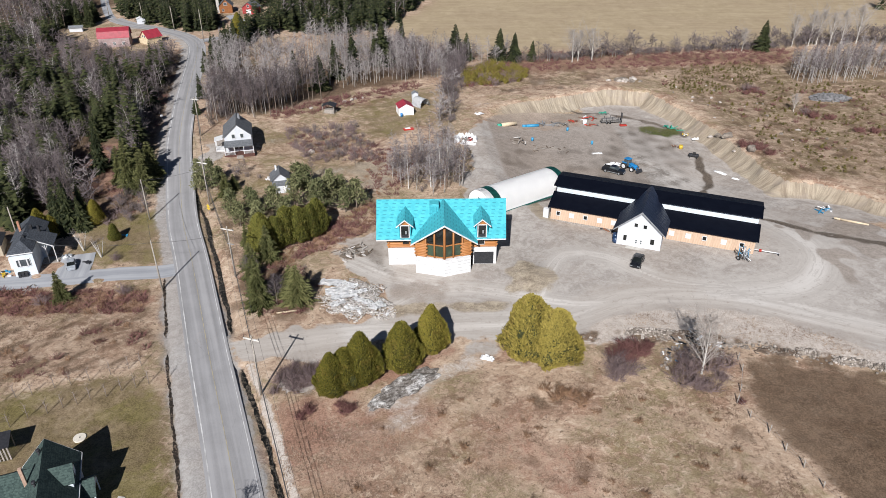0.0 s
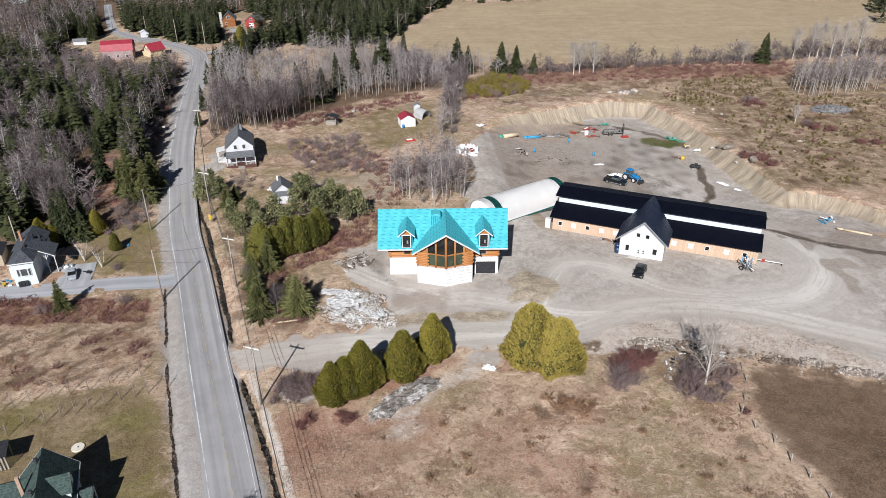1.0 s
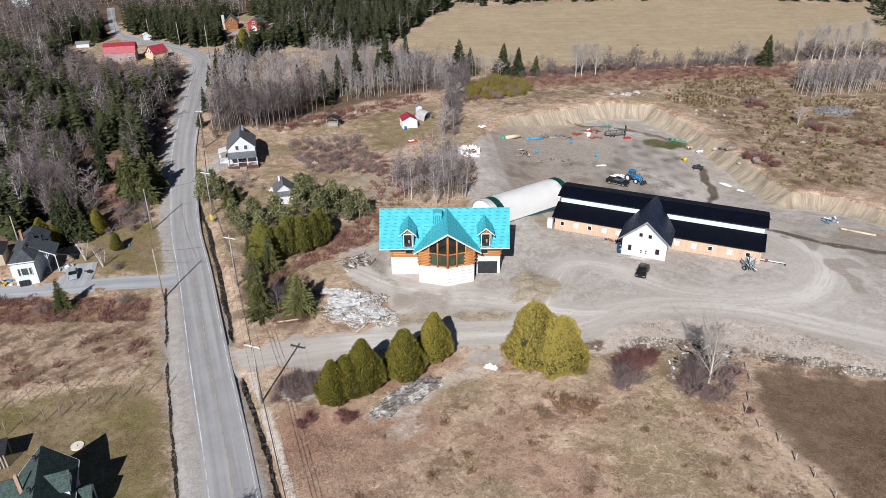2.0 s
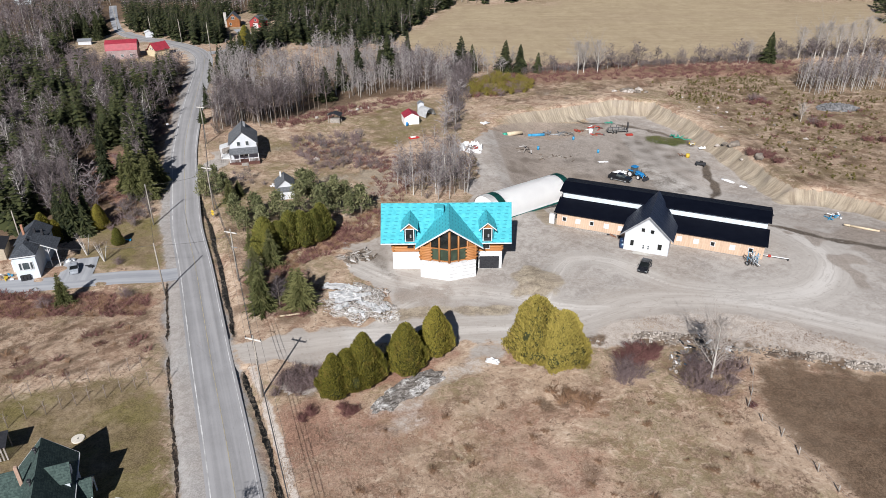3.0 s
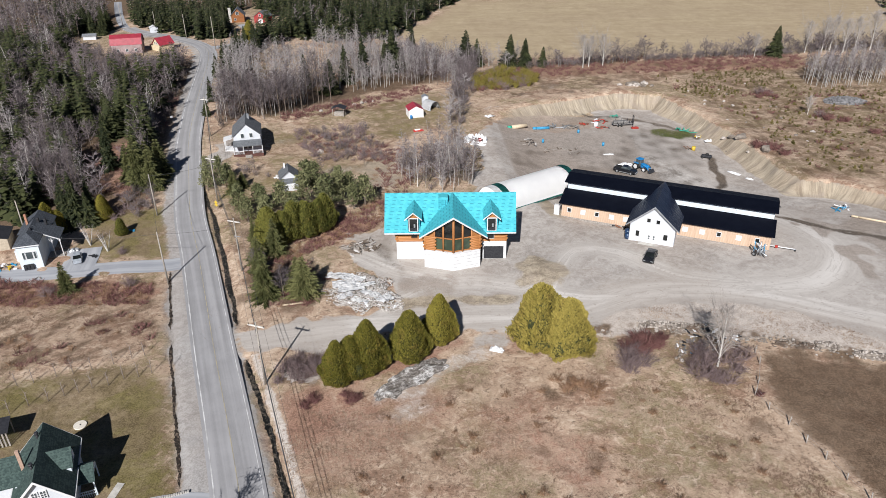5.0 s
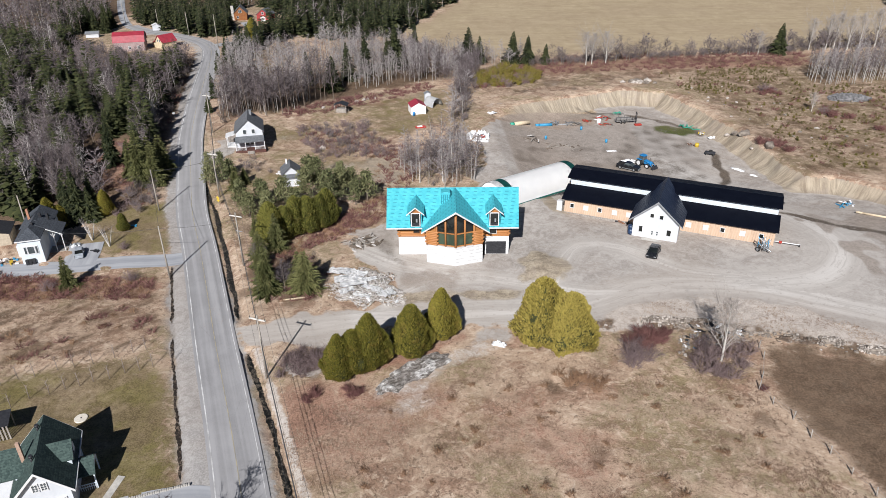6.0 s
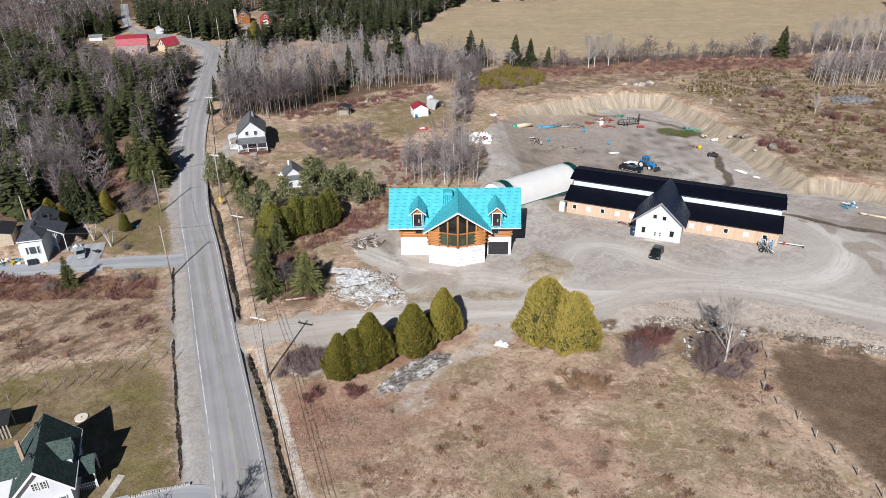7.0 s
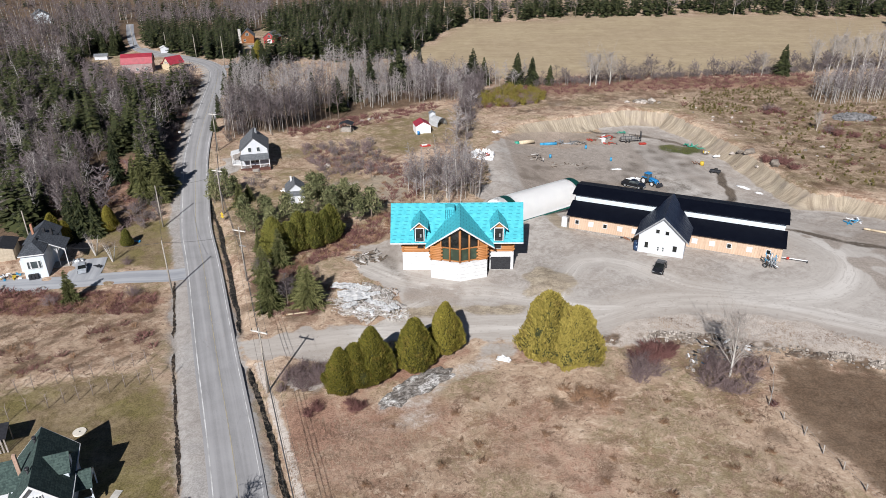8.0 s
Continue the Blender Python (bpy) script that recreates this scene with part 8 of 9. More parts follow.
def car(m, paint, label, name="car", estate=False):
    """A five-door car whose nose points to -y."""
    c = thing(name, label, "car", m)
    part("body", hull([(-2.15, 0.35, 0.60, 0.82), (-1.95, 0.25, 0.78, 0.95), (-1.0, 0.22, 0.95, 1.0), (0.9, 0.22, 0.98, 1.0), (1.9, 0.25, 1.0, 0.96), (2.1, 0.38, 0.92, 0.86)], 0.90), paint, c)
    back = 1.95 if estate else 1.55
    part("cabin_glass", hull([(-1.05, 0.93, 0.96, 0.88), (-0.25, 0.93, 1.42, 0.82), (1.1, 0.95, 1.45, 0.80), (back, 0.96, 1.02, 0.84)], 0.90), UPPER_GLASS, c, "dark car windows")
    part("roof", hull([(-0.3, 1.40, 1.46, 0.78), (0.4, 1.43, 1.51, 0.80), (1.15, 1.42, 1.48, 0.78)], 0.88), paint, c)
    for x in (-0.82, 0.82):
        for y in (-1.32, 1.32):
            wheel(c, x, y)
    for x in (-0.62, 0.62):
        bm = bmesh.new()
        box(bm, (x - 0.18, -2.14, 0.58), (x + 0.18, -2.02, 0.70))
        part("headlight", bm, GALVANISED, c)
        bm = bmesh.new()
        box(bm, (x - 0.16, 2.02, 0.72), (x + 0.16, 2.12, 0.86))
        part("tail_light", bm, RED_PAINT, c)
    for x in (-0.98, 0.98):
        bm = bmesh.new()
        box(bm, (x - 0.08, -0.75, 0.95), (x + 0.08, -0.6, 1.07))
        part("mirror", bm, paint, c)
    return c


def gloss(name, a, rough=0.22):
    n = Nodes(name)
    n.colour(n.mix(n.remap(n.noise(1.5, 3), 0.4, 0.6), a, tuple(v * 0.8 for v in a))).rough(rough)
    n.skin.inputs["Specular IOR Level"].default_value = 0.55
    n.skin.inputs["Coat Weight"].default_value = 0.25
    return n.material


BLACK_PAINT, SILVER_PAINT = gloss("black_car_paint", (0.012, 0.013, 0.016)), gloss("silver_car_paint", (0.36, 0.39, 0.43), 0.25)
car(on_land(37.0, 109.4, -27) @ Matrix.Scale(1.06, 4), BLACK_PAINT, "black hatchback car parked before the white entrance")
car(on_land(-66.9, 110.4, 24) @ Matrix.Scale(0.86, 4), SILVER_PAINT, "grey hatchback car parked on the crushed stone")


def pickup(m):
    c = thing("pickup_truck", "black pickup truck with open bed and silver sills", "pickup truck", m)
    part("body", hull([(-2.8, 0.45, 0.85, 0.86), (-2.6, 0.38, 1.05, 0.97), (-1.3, 0.38, 1.15, 1.0), (0.7, 0.38, 1.15, 1.0), (2.6, 0.42, 1.15, 1.0), (2.75, 0.5, 1.1, 0.97)], 0.98), BLACK_PAINT, c)
    part("cabin_glass", hull([(-1.35, 1.12, 1.16, 0.88), (-0.6, 1.13, 1.72, 0.80), (0.6, 1.13, 1.74, 0.80), (0.95, 1.13, 1.2, 0.84)], 0.98), GLASS, c)
    part("roof", hull([(-0.65, 1.70, 1.77, 0.76), (0.0, 1.73, 1.82, 0.79), (0.65, 1.71, 1.78, 0.77)], 0.98), BLACK_PAINT, c)
    bm = bmesh.new()
    box(bm, (-0.78, 1.05, 1.151), (0.78, 2.62, 1.165))
    part("bed", bm, DARK_VOID, c)
    for x in (-0.93, 0.93):
        bm = bmesh.new()
        box(bm, (x - 0.07, 0.95, 1.1), (x + 0.07, 2.72, 1.28), bevel=0.03)
        part("bed_rail", bm, BLACK_PAINT, c)
        bm = bmesh.new()
        box(bm, (x - 0.08, -1.3, 0.34), (x + 0.08, 1.2, 0.46))
        part("sill", bm, GALVANISED, c)
    bm = bmesh.new()
    box(bm, (-0.9, -2.92, 0.42), (0.9, -2.78, 0.72), bevel=0.04)
    part("bumper", bm, GALVANISED, c)
    for x in (-0.9, 0.9):
        for y in (-1.75, 1.75):
            wheel(c, x, y, 0.4, 0.26)


pickup(on_land(44.3, 158.8, 55))


def tractor(m):
    c = thing("tractor", "blue farm tractor with front loader and grey wheels", "tractor", m)
    blue = gloss("blue_tractor_paint", (0.02, 0.22, 0.52), 0.35)
    part("bonnet", hull([(-2.0, 0.8, 1.35, 0.8), (-1.8, 0.75, 1.55, 1.0), (0.0, 0.75, 1.65, 1.0)], 0.42), blue, c)
    bm = bmesh.new()
    box(bm, (-0.35, -1.7, 0.55), (0.35, 1.4, 0.9))
    part("chassis", bm, CHARCOAL, c)
    part("cab", hull([(0.0, 1.0, 2.5, 0.86), (0.15, 0.95, 2.6, 1.0), (1.25, 0.95, 2.6, 1.0), (1.4, 1.1, 2.5, 0.9)], 0.72), GLASS, c)
    part("cab_roof", hull([(-0.05, 2.58, 2.72, 0.95), (0.7, 2.58, 2.78, 1.0), (1.45, 2.58, 2.72, 0.95)], 0.80), blue, c)
    for x in (-0.95, 0.95):
        for y, r, w in ((1.05, 0.85, 0.48), (-1.4, 0.6, 0.36)):
            bm = bmesh.new()
            rod(bm, (-w / 2, 0, 0), (w / 2, 0, 0), r, n=20)
            t = part("wheel", bm, BLACK_RUBBER, c)
            t.matrix_basis = pose(x, y, r)
            bm = bmesh.new()
            rod(bm, (-w / 2 - 0.02, 0, 0), (w / 2 + 0.02, 0, 0), r * 0.62, n=14)
            part("rim", bm, WHITE_WOOD, t)
        bm = bmesh.new()
        box(bm, (x - 0.26, 0.35, 1.72), (x + 0.26, 1.75, 1.8))
        part("mudguard", bm, blue, c)
        bm = bmesh.new()
        rod(bm, (x * 0.6, 0.0, 1.6), (x * 0.6, -1.6, 1.35), 0.08, n=6)
        rod(bm, (x * 0.6, -1.6, 1.35), (x * 0.6, -2.7, 0.5), 0.08, n=6)
        part("loader_arm", bm, blue, c)
    bm = bmesh.new()
    prism(bm, [(-1.0, -2.6, 0.15), (-1.0, -3.3, 0.12), (-1.0, -3.2, 0.3), (-1.0, -2.75, 0.9)], (2.0, 0, 0))
    part("bucket", bm, CHARCOAL, c)
    bm = bmesh.new()
    rod(bm, (0.3, -1.2, 1.6), (0.3, -1.2, 2.4), 0.05, n=6)
    part("exhaust", bm, CHARCOAL, c)


tractor(on_land(48.8, 160.8, 38))

# ---------------------------------------------------------------- heaps, scrap and stores round the pit


def roll(m, length, r, mats, label, name="wrapped_roll"):
    t = thing(name, label, "roll", m)
    for (a, b), mat in zip(((-length / 2, -length / 2 + 1.2), (-length / 2 + 1.2, length / 2)), mats):
        bm = bmesh.new()
        rod(bm, (a, 0, r * 0.85), (b, 0, r * 0.85), r, r * 0.97, n=14)
        part("wrap", bm, mat, t)
    return t


def heap(m, label, mats, size, count, seed, name="scrap_heap", category="heap"):
    """Odd boards, bars and sheets thrown together."""
    t = thing(name, label, category, m)
    r = np.random.default_rng(seed)
    for k in range(count):
        bm = bmesh.new()
        l, w, d = r.uniform(0.4, 1.0) * size[2], r.uniform(0.08, 0.4), r.uniform(0.04, 0.25)
        q = r.uniform(-1, 1, 2)
        box(bm, (-l / 2, -w / 2, -d / 2), (l / 2, w / 2, d / 2), pose(q[0] * size[0] / 2, q[1] * size[1] / 2, 0.12 + (1 - max(abs(q))) * size[3] * r.uniform(0.3, 1), r.uniform(-14, 14), r.uniform(-14, 14), r.uniform(0, 180)))
        part("piece", bm, mats[k % len(mats)], t)
    return t


def drum(x, y, mat, label, r=0.32, h=0.9, name="drum"):
    t = thing(name, label, "drum", on_land(x, y))
    bm = bmesh.new()
    rod(bm, (0, 0, -0.02), (0, 0, h), r, n=14)
    part("barrel", bm, mat, t)
    bm = bmesh.new()
    for z in (h * 0.33, h * 0.66):
        rod(bm, (0, 0, z - 0.03), (0, 0, z + 0.03), r + 0.02, n=14)
    part("hoop", bm, mat, t)
    bm = bmesh.new()
    rod(bm, (0, 0, h), (0, 0, h + 0.03), r * 0.9, n=14)
    part("lid", bm, mat, t)


def sheeting(x, y, rz, size, mat, label, seed, name="plastic_sheet", high=0.5):
    """A crumpled sheet that lies on the ground."""
    n = 14
    u, v = np.meshgrid(np.linspace(-1, 1, n), np.linspace(-1, 1, n))
    e = np.clip(1.15 - np.hypot(u, v) ** 3, 0, 1)
    z = high * e * (0.45 + 0.4 * wave(u * 5, v * 5, 2.0, seed) + 0.25 * wave(u * 5, v * 5, 0.8, seed + 2)) + 0.03
    px = size[0] * (u + 0.16 * wave(u * 4, v * 4, 1.6, seed + 5)) / 2
    py = size[1] * (v + 0.16 * wave(u * 4, v * 4, 1.6, seed + 9)) / 2
    i = (np.arange(n - 1)[:, None] * n + np.arange(n - 1)[None]).ravel()
    ob = sheet(name, np.c_[px.ravel(), py.ravel(), np.maximum(z, 0.02).ravel()], np.c_[i, i + 1, i + n + 1, i + n], mat, label, category="sheet")
    ob.matrix_basis = on_land(x, y, rz)
    ob.modifiers.new("thick", "SOLIDIFY").thickness = 0.03
    return ob


roll(on_land(20.7, 189.6, 22), 6.0, 0.58, (GREEN_PLASTIC, TAN_WRAP), "long tan wrapped roll with a green end in the pit")
roll(on_land(27.7, 191.2, 6), 4.8, 0.42, (BLUE_PLASTIC, BLUE_PLASTIC), "long blue tarpaulin roll lying in the pit")
heap(on_land(33.0, 192.9, 4), "low heap of grey steel frames", [SCRAP, GALVANISED], (5.0, 2.0, 4.0, 0.6), 12, 1)
heap(on_land(37.2, 192.6, -6), "low heap of grey steel frames and boards", [SCRAP, GREY_WOOD], (4.6, 2.0, 4.0, 0.6), 12, 2)
heap(on_land(40.5, 195.6, 10), "rusty red scrap iron heap", [RED_PAINT, RUSTY], (2.6, 1.4, 2.0, 0.6), 9, 3)
heap(on_land(46.0, 192.2, 0), "flat red and rusty scrap panels", [RED_PAINT, RUSTY, SCRAP], (3.4, 1.4, 2.2, 0.4), 8, 4)
heap(on_land(46.0, 198.2, 0), "mixed scrap heap of rusty steel and white panels", [SCRAP, RUSTY, PALE_TARP, RED_PAINT], (4.5, 2.4, 2.2, 1.0), 16, 5)
heap(on_land(51.5, 202.6, 0), "tangle of green netting and scrap", [GREEN_PLASTIC, GREEN_PLASTIC, SCRAP], (2.6, 2.0, 1.8, 0.8), 10, 6)
heap(on_land(68.6, 190.0, -48), "heap of green plastic panels by the puddle", [GREEN_PLASTIC], (7.0, 1.6, 3.0, 0.7), 12, 7)
heap(on_land(70.9, 184.7, 0), "small heap of yellow plastic", [YELLOW_PLASTIC, YELLOW_PLASTIC, PALE_TARP], (2.0, 1.2, 1.2, 0.5), 6, 8)
heap(on_land(65.0, 175.8, -50), "rusty boards at the foot of the bank", [RUSTY, GREY_WOOD], (2.6, 0.8, 2.6, 0.4), 6, 9)
heap(on_land(84.5, 134.2, 20), "blue and white metal frame dumped in the yard", [BLUE_PLASTIC, PALE_TARP, GALVANISED], (4.2, 1.2, 3.0, 0.5), 10, 10)
heap(on_land(71.7, 135.9, 0), "small black scrap heap", [CHARCOAL, SCRAP], (2.2, 1.2, 1.4, 0.6), 8, 11)
heap(on_land(39.2, 86.6, 20), "household rubbish with white plastic and boards on the slope", [CHARCOAL, PALE_TARP, SCRAP, GREY_WOOD, CHARCOAL], (5.5, 2.6, 1.6, 0.5), 20, 12, "rubbish_heap")
heap(on_land(36.4, 82.6, 30), "scattered white sacks, blue plastic and boards", [PALE_TARP, GREY_WOOD, CHARCOAL, SCRAP, GREY_WOOD, CHARCOAL, GREY_WOOD, SCRAP, BLUE_PLASTIC], (5.0, 3.6, 0.8, 0.3), 26, 15, "rubbish_heap")
heap(on_land(42.6, 85.0, 10), "scattered white sacks, blue plastic and boards", [PALE_TARP, GREY_WOOD, CHARCOAL, SCRAP], (5.0, 2.0, 0.9, 0.3), 18, 16, "rubbish_heap")
heap(on_land(35.2, 123.2, -23), "rusty old implements beside the stable wall", [RUSTY, CHARCOAL, GREY_WOOD], (3.0, 1.0, 1.6, 0.5), 9, 13)
for x, y in ((37.9, 188.2), (26.9, 180.4), (42.8, 177.8)):
    drum(x, y, BLUE_PLASTIC, "blue plastic drum standing in the pit")
drum(66.2, 174.9, YELLOW_PLASTIC, "yellow drum at the foot of the bank", 0.5, 1.0)
drum(43.8, 193.4, PALE_TARP, "white plastic tank on the pit floor", 0.6, 1.4, "tank")
navy = gloss("dark_blue_enamel", (0.02, 0.05, 0.12), 0.35)
drum(34.9, 117.9, navy, "dark blue barrel against the white entrance", 0.55, 1.1)
drum(35.3, 119.5, navy, "dark blue barrel against the white entrance", 0.55, 1.1)
roll(on_land(86.6, 127.4, -30), 6.5, 0.22, (TAN_WRAP, TAN_WRAP), "long pale timber beam on the yard", "timber_beam")
roll(on_land(-24.6, 95.2, 12), 4.0, 0.13, (TAN_WRAP, TAN_WRAP), "pale peeled pole lying below the spruces", "peeled_pole")
sheeting(42.9, 171.2, 5, (2.6, 1.0), PALE_TARP, "white board lying on the pit floor", 3, high=0.2)
for px, py, rz, size, seed in ((6.6, 174.6, 20, (3.0, 2.0), 4), (9.2, 175.2, -30, (2.6, 1.8), 21), (10.6, 172.4, 80, (2.6, 1.2), 22), (6.0, 172.0, 70, (3.0, 1.5), 23), (8.6, 169.8, -10, (4.0, 1.3), 24)):
    sheeting(px, py, rz, size, PALE_TARP, "crumpled white plastic round a heap of junk", seed, high=1.3)
heap(on_land(8.6, 172.4, 0), "red and black junk in white plastic", [RED_PAINT, CHARCOAL, SCRAP, PALE_TARP], (3.4, 3.0, 1.6, 1.0), 18, 14)
sheeting(12.6, 193.4, 40, (3.6, 1.6), PALE_TARP, "white plastic sheet on the pit's rim", 5)
sheeting(7.5, 82.6, -20, (2.0, 1.1), PALE_TARP, "white plastic sheet on bare ground", 16, high=0.6)
sheeting(71.0, 158.6, -50, (3.4, 1.2), PALE_TARP, "torn white plastic below the bank", 7, high=0.3)
sheeting(73.4, 155.0, -50, (1.8, 1.0), PALE_TARP, "torn white plastic below the bank", 8, high=0.3)
sheeting(72.5, 180.8, 0, (3.0, 1.4), PALE_TARP, "crumpled white plastic on the bank", 9, high=0.5)
sheeting(45.2, 163.6, 10, (4.0, 1.6), PALE_TARP, "white boat cover behind the truck", 10, high=0.8)


def crane_trailer(m):
    t = thing("log_trailer", "dark log trailer with black crane arm and red base", "trailer", m)
    bm = bmesh.new()
    box(bm, (-3.0, -0.9, 0.6), (2.6, 0.9, 0.85))
    part("frame", bm, SCRAP, t)
    for x in (-1.8, 0.0, 1.8):
        for y in (-0.85, 0.85):
            bm = bmesh.new()
            rod(bm, (x, y, 0.85), (x, y, 2.0), 0.07, n=6)
            part("stake", bm, CHARCOAL, t)
    bm = bmesh.new()
    box(bm, (-2.8, -0.7, 0.86), (1.4, 0.7, 1.5), bevel=0.15)
    part("load", bm, SCRAP, t)
    for x in (-1.6, -0.6):
        wheel(t, x, -0.95, 0.45, 0.3)
        wheel(t, x, 0.95, 0.45, 0.3)
    bm = bmesh.new()
    rod(bm, (2.8, -0.5, 0.8), (2.8, -0.5, 3.2), 0.13, n=6)
    rod(bm, (2.8, -0.5, 3.2), (2.2, -2.6, 3.4), 0.10, n=6)
    rod(bm, (2.2, -2.6, 3.4), (2.0, -2.9, 1.0), 0.10, n=6)
    part("crane_arm", bm, CHARCOAL, t)
    bm = bmesh.new()
    box(bm, (1.6, -3.6, 0.05), (3.6, -2.5, 0.4), bevel=0.06)
    part("base", bm, RED_PAINT, t)


heap(on_land(21.5, 178.0, 20), "thin grey sticks and bark scattered on the pit floor", [GREY_WOOD, BARK, OLD_BOARD], (7.0, 5.0, 1.8, 0.1), 26, 17, "stick_litter")
heap(on_land(31.0, 174.0, -10), "thin grey sticks and bark scattered on the pit floor", [GREY_WOOD, BARK], (9.0, 4.0, 1.8, 0.1), 20, 18, "stick_litter")


crane_trailer(on_land(51.8, 194.8, 8))


def mower(m):
    t = thing("old_mower", "small black wrecked machine beside the bank", "machine", m)
    bm = bmesh.new()
    box(bm, (-1.3, -0.6, 0.3), (1.3, 0.6, 0.9), bevel=0.15)
    part("body", bm, CHARCOAL, t)
    bm = bmesh.new()
    box(bm, (-0.3, -0.4, 0.9), (0.5, 0.4, 1.3), bevel=0.1)
    part("seat", bm, BLACK_RUBBER, t)
    for x in (-0.9, 0.9):
        for y in (-0.65, 0.65):
            wheel(t, x, y, 0.32, 0.22)


mower(on_land(67.6, 168.8, -25))


def hay_tedder(m):
    t = thing("hay_rake", "folded grey hay rake with steel tines and blue tubes", "farm implement", m)
    r = np.random.default_rng(5)
    bm = bmesh.new()
    rod(bm, (0, -1.2, 0.6), (0, 1.6, 0.7), 0.08, n=6)
    part("drawbar", bm, GALVANISED, t)
    for k in range(24):
        p, q = r.uniform(-0.55, 0.55, 2), r.uniform(-0.7, 0.7, 2)
        bm = bmesh.new()
        rod(bm, (p[0], p[1], r.uniform(0.05, 0.5)), (q[0], q[1], r.uniform(1.0, 2.0)), 0.045, n=4)
        part("tine", bm, GALVANISED if k % 4 else BLUE_PLASTIC, t)
    for x in (-0.6, 0.6):
        wheel(t, x, 0.3, 0.3, 0.18)
    bm = bmesh.new()
    rod(bm, (0, 0, 0.5), (0, 0.1, 2.0), 0.07, n=6)
    part("mast", bm, GALVANISED, t)


hay_tedder(on_land(57.2, 110.6, 20) @ Matrix.Scale(1.45, 4))


def harrow(m):
    t = thing("boom", "long pale boom with red coupling lying beside the stable", "farm implement", m)
    bm = bmesh.new()
    rod(bm, (-2.2, 0, 0.45), (2.4, 0, 0.45), 0.10, n=6)
    part("tube", bm, PALE_TARP, t)
    bm = bmesh.new()
    box(bm, (-1.2, -0.2, 0.25), (-0.7, 0.2, 0.65), bevel=0.04)
    part("coupling", bm, RED_PAINT, t)
    for x in (-2.2, 2.3):
        wheel(t, x, 0.0, 0.25, 0.15)


harrow(on_land(62.4, 113.2, -22))
c = thing("cabinet", "white metal cabinet standing at the stable's end", "cabinet", on_land(23.0, 128.9, -23))
bm = bmesh.new()
box(bm, (-0.55, -0.45, 0), (0.55, 0.45, 2.1), bevel=0.03)
part("body", bm, WHITE_WOOD, c)
bm = bmesh.new()
box(bm, (-0.5, -0.48, 0.1), (0.5, -0.452, 2.0))
part("door", bm, WHITE_SIDING, c)

# ---------------------------------------------------------------- the pile of bleached boards, stones and rock


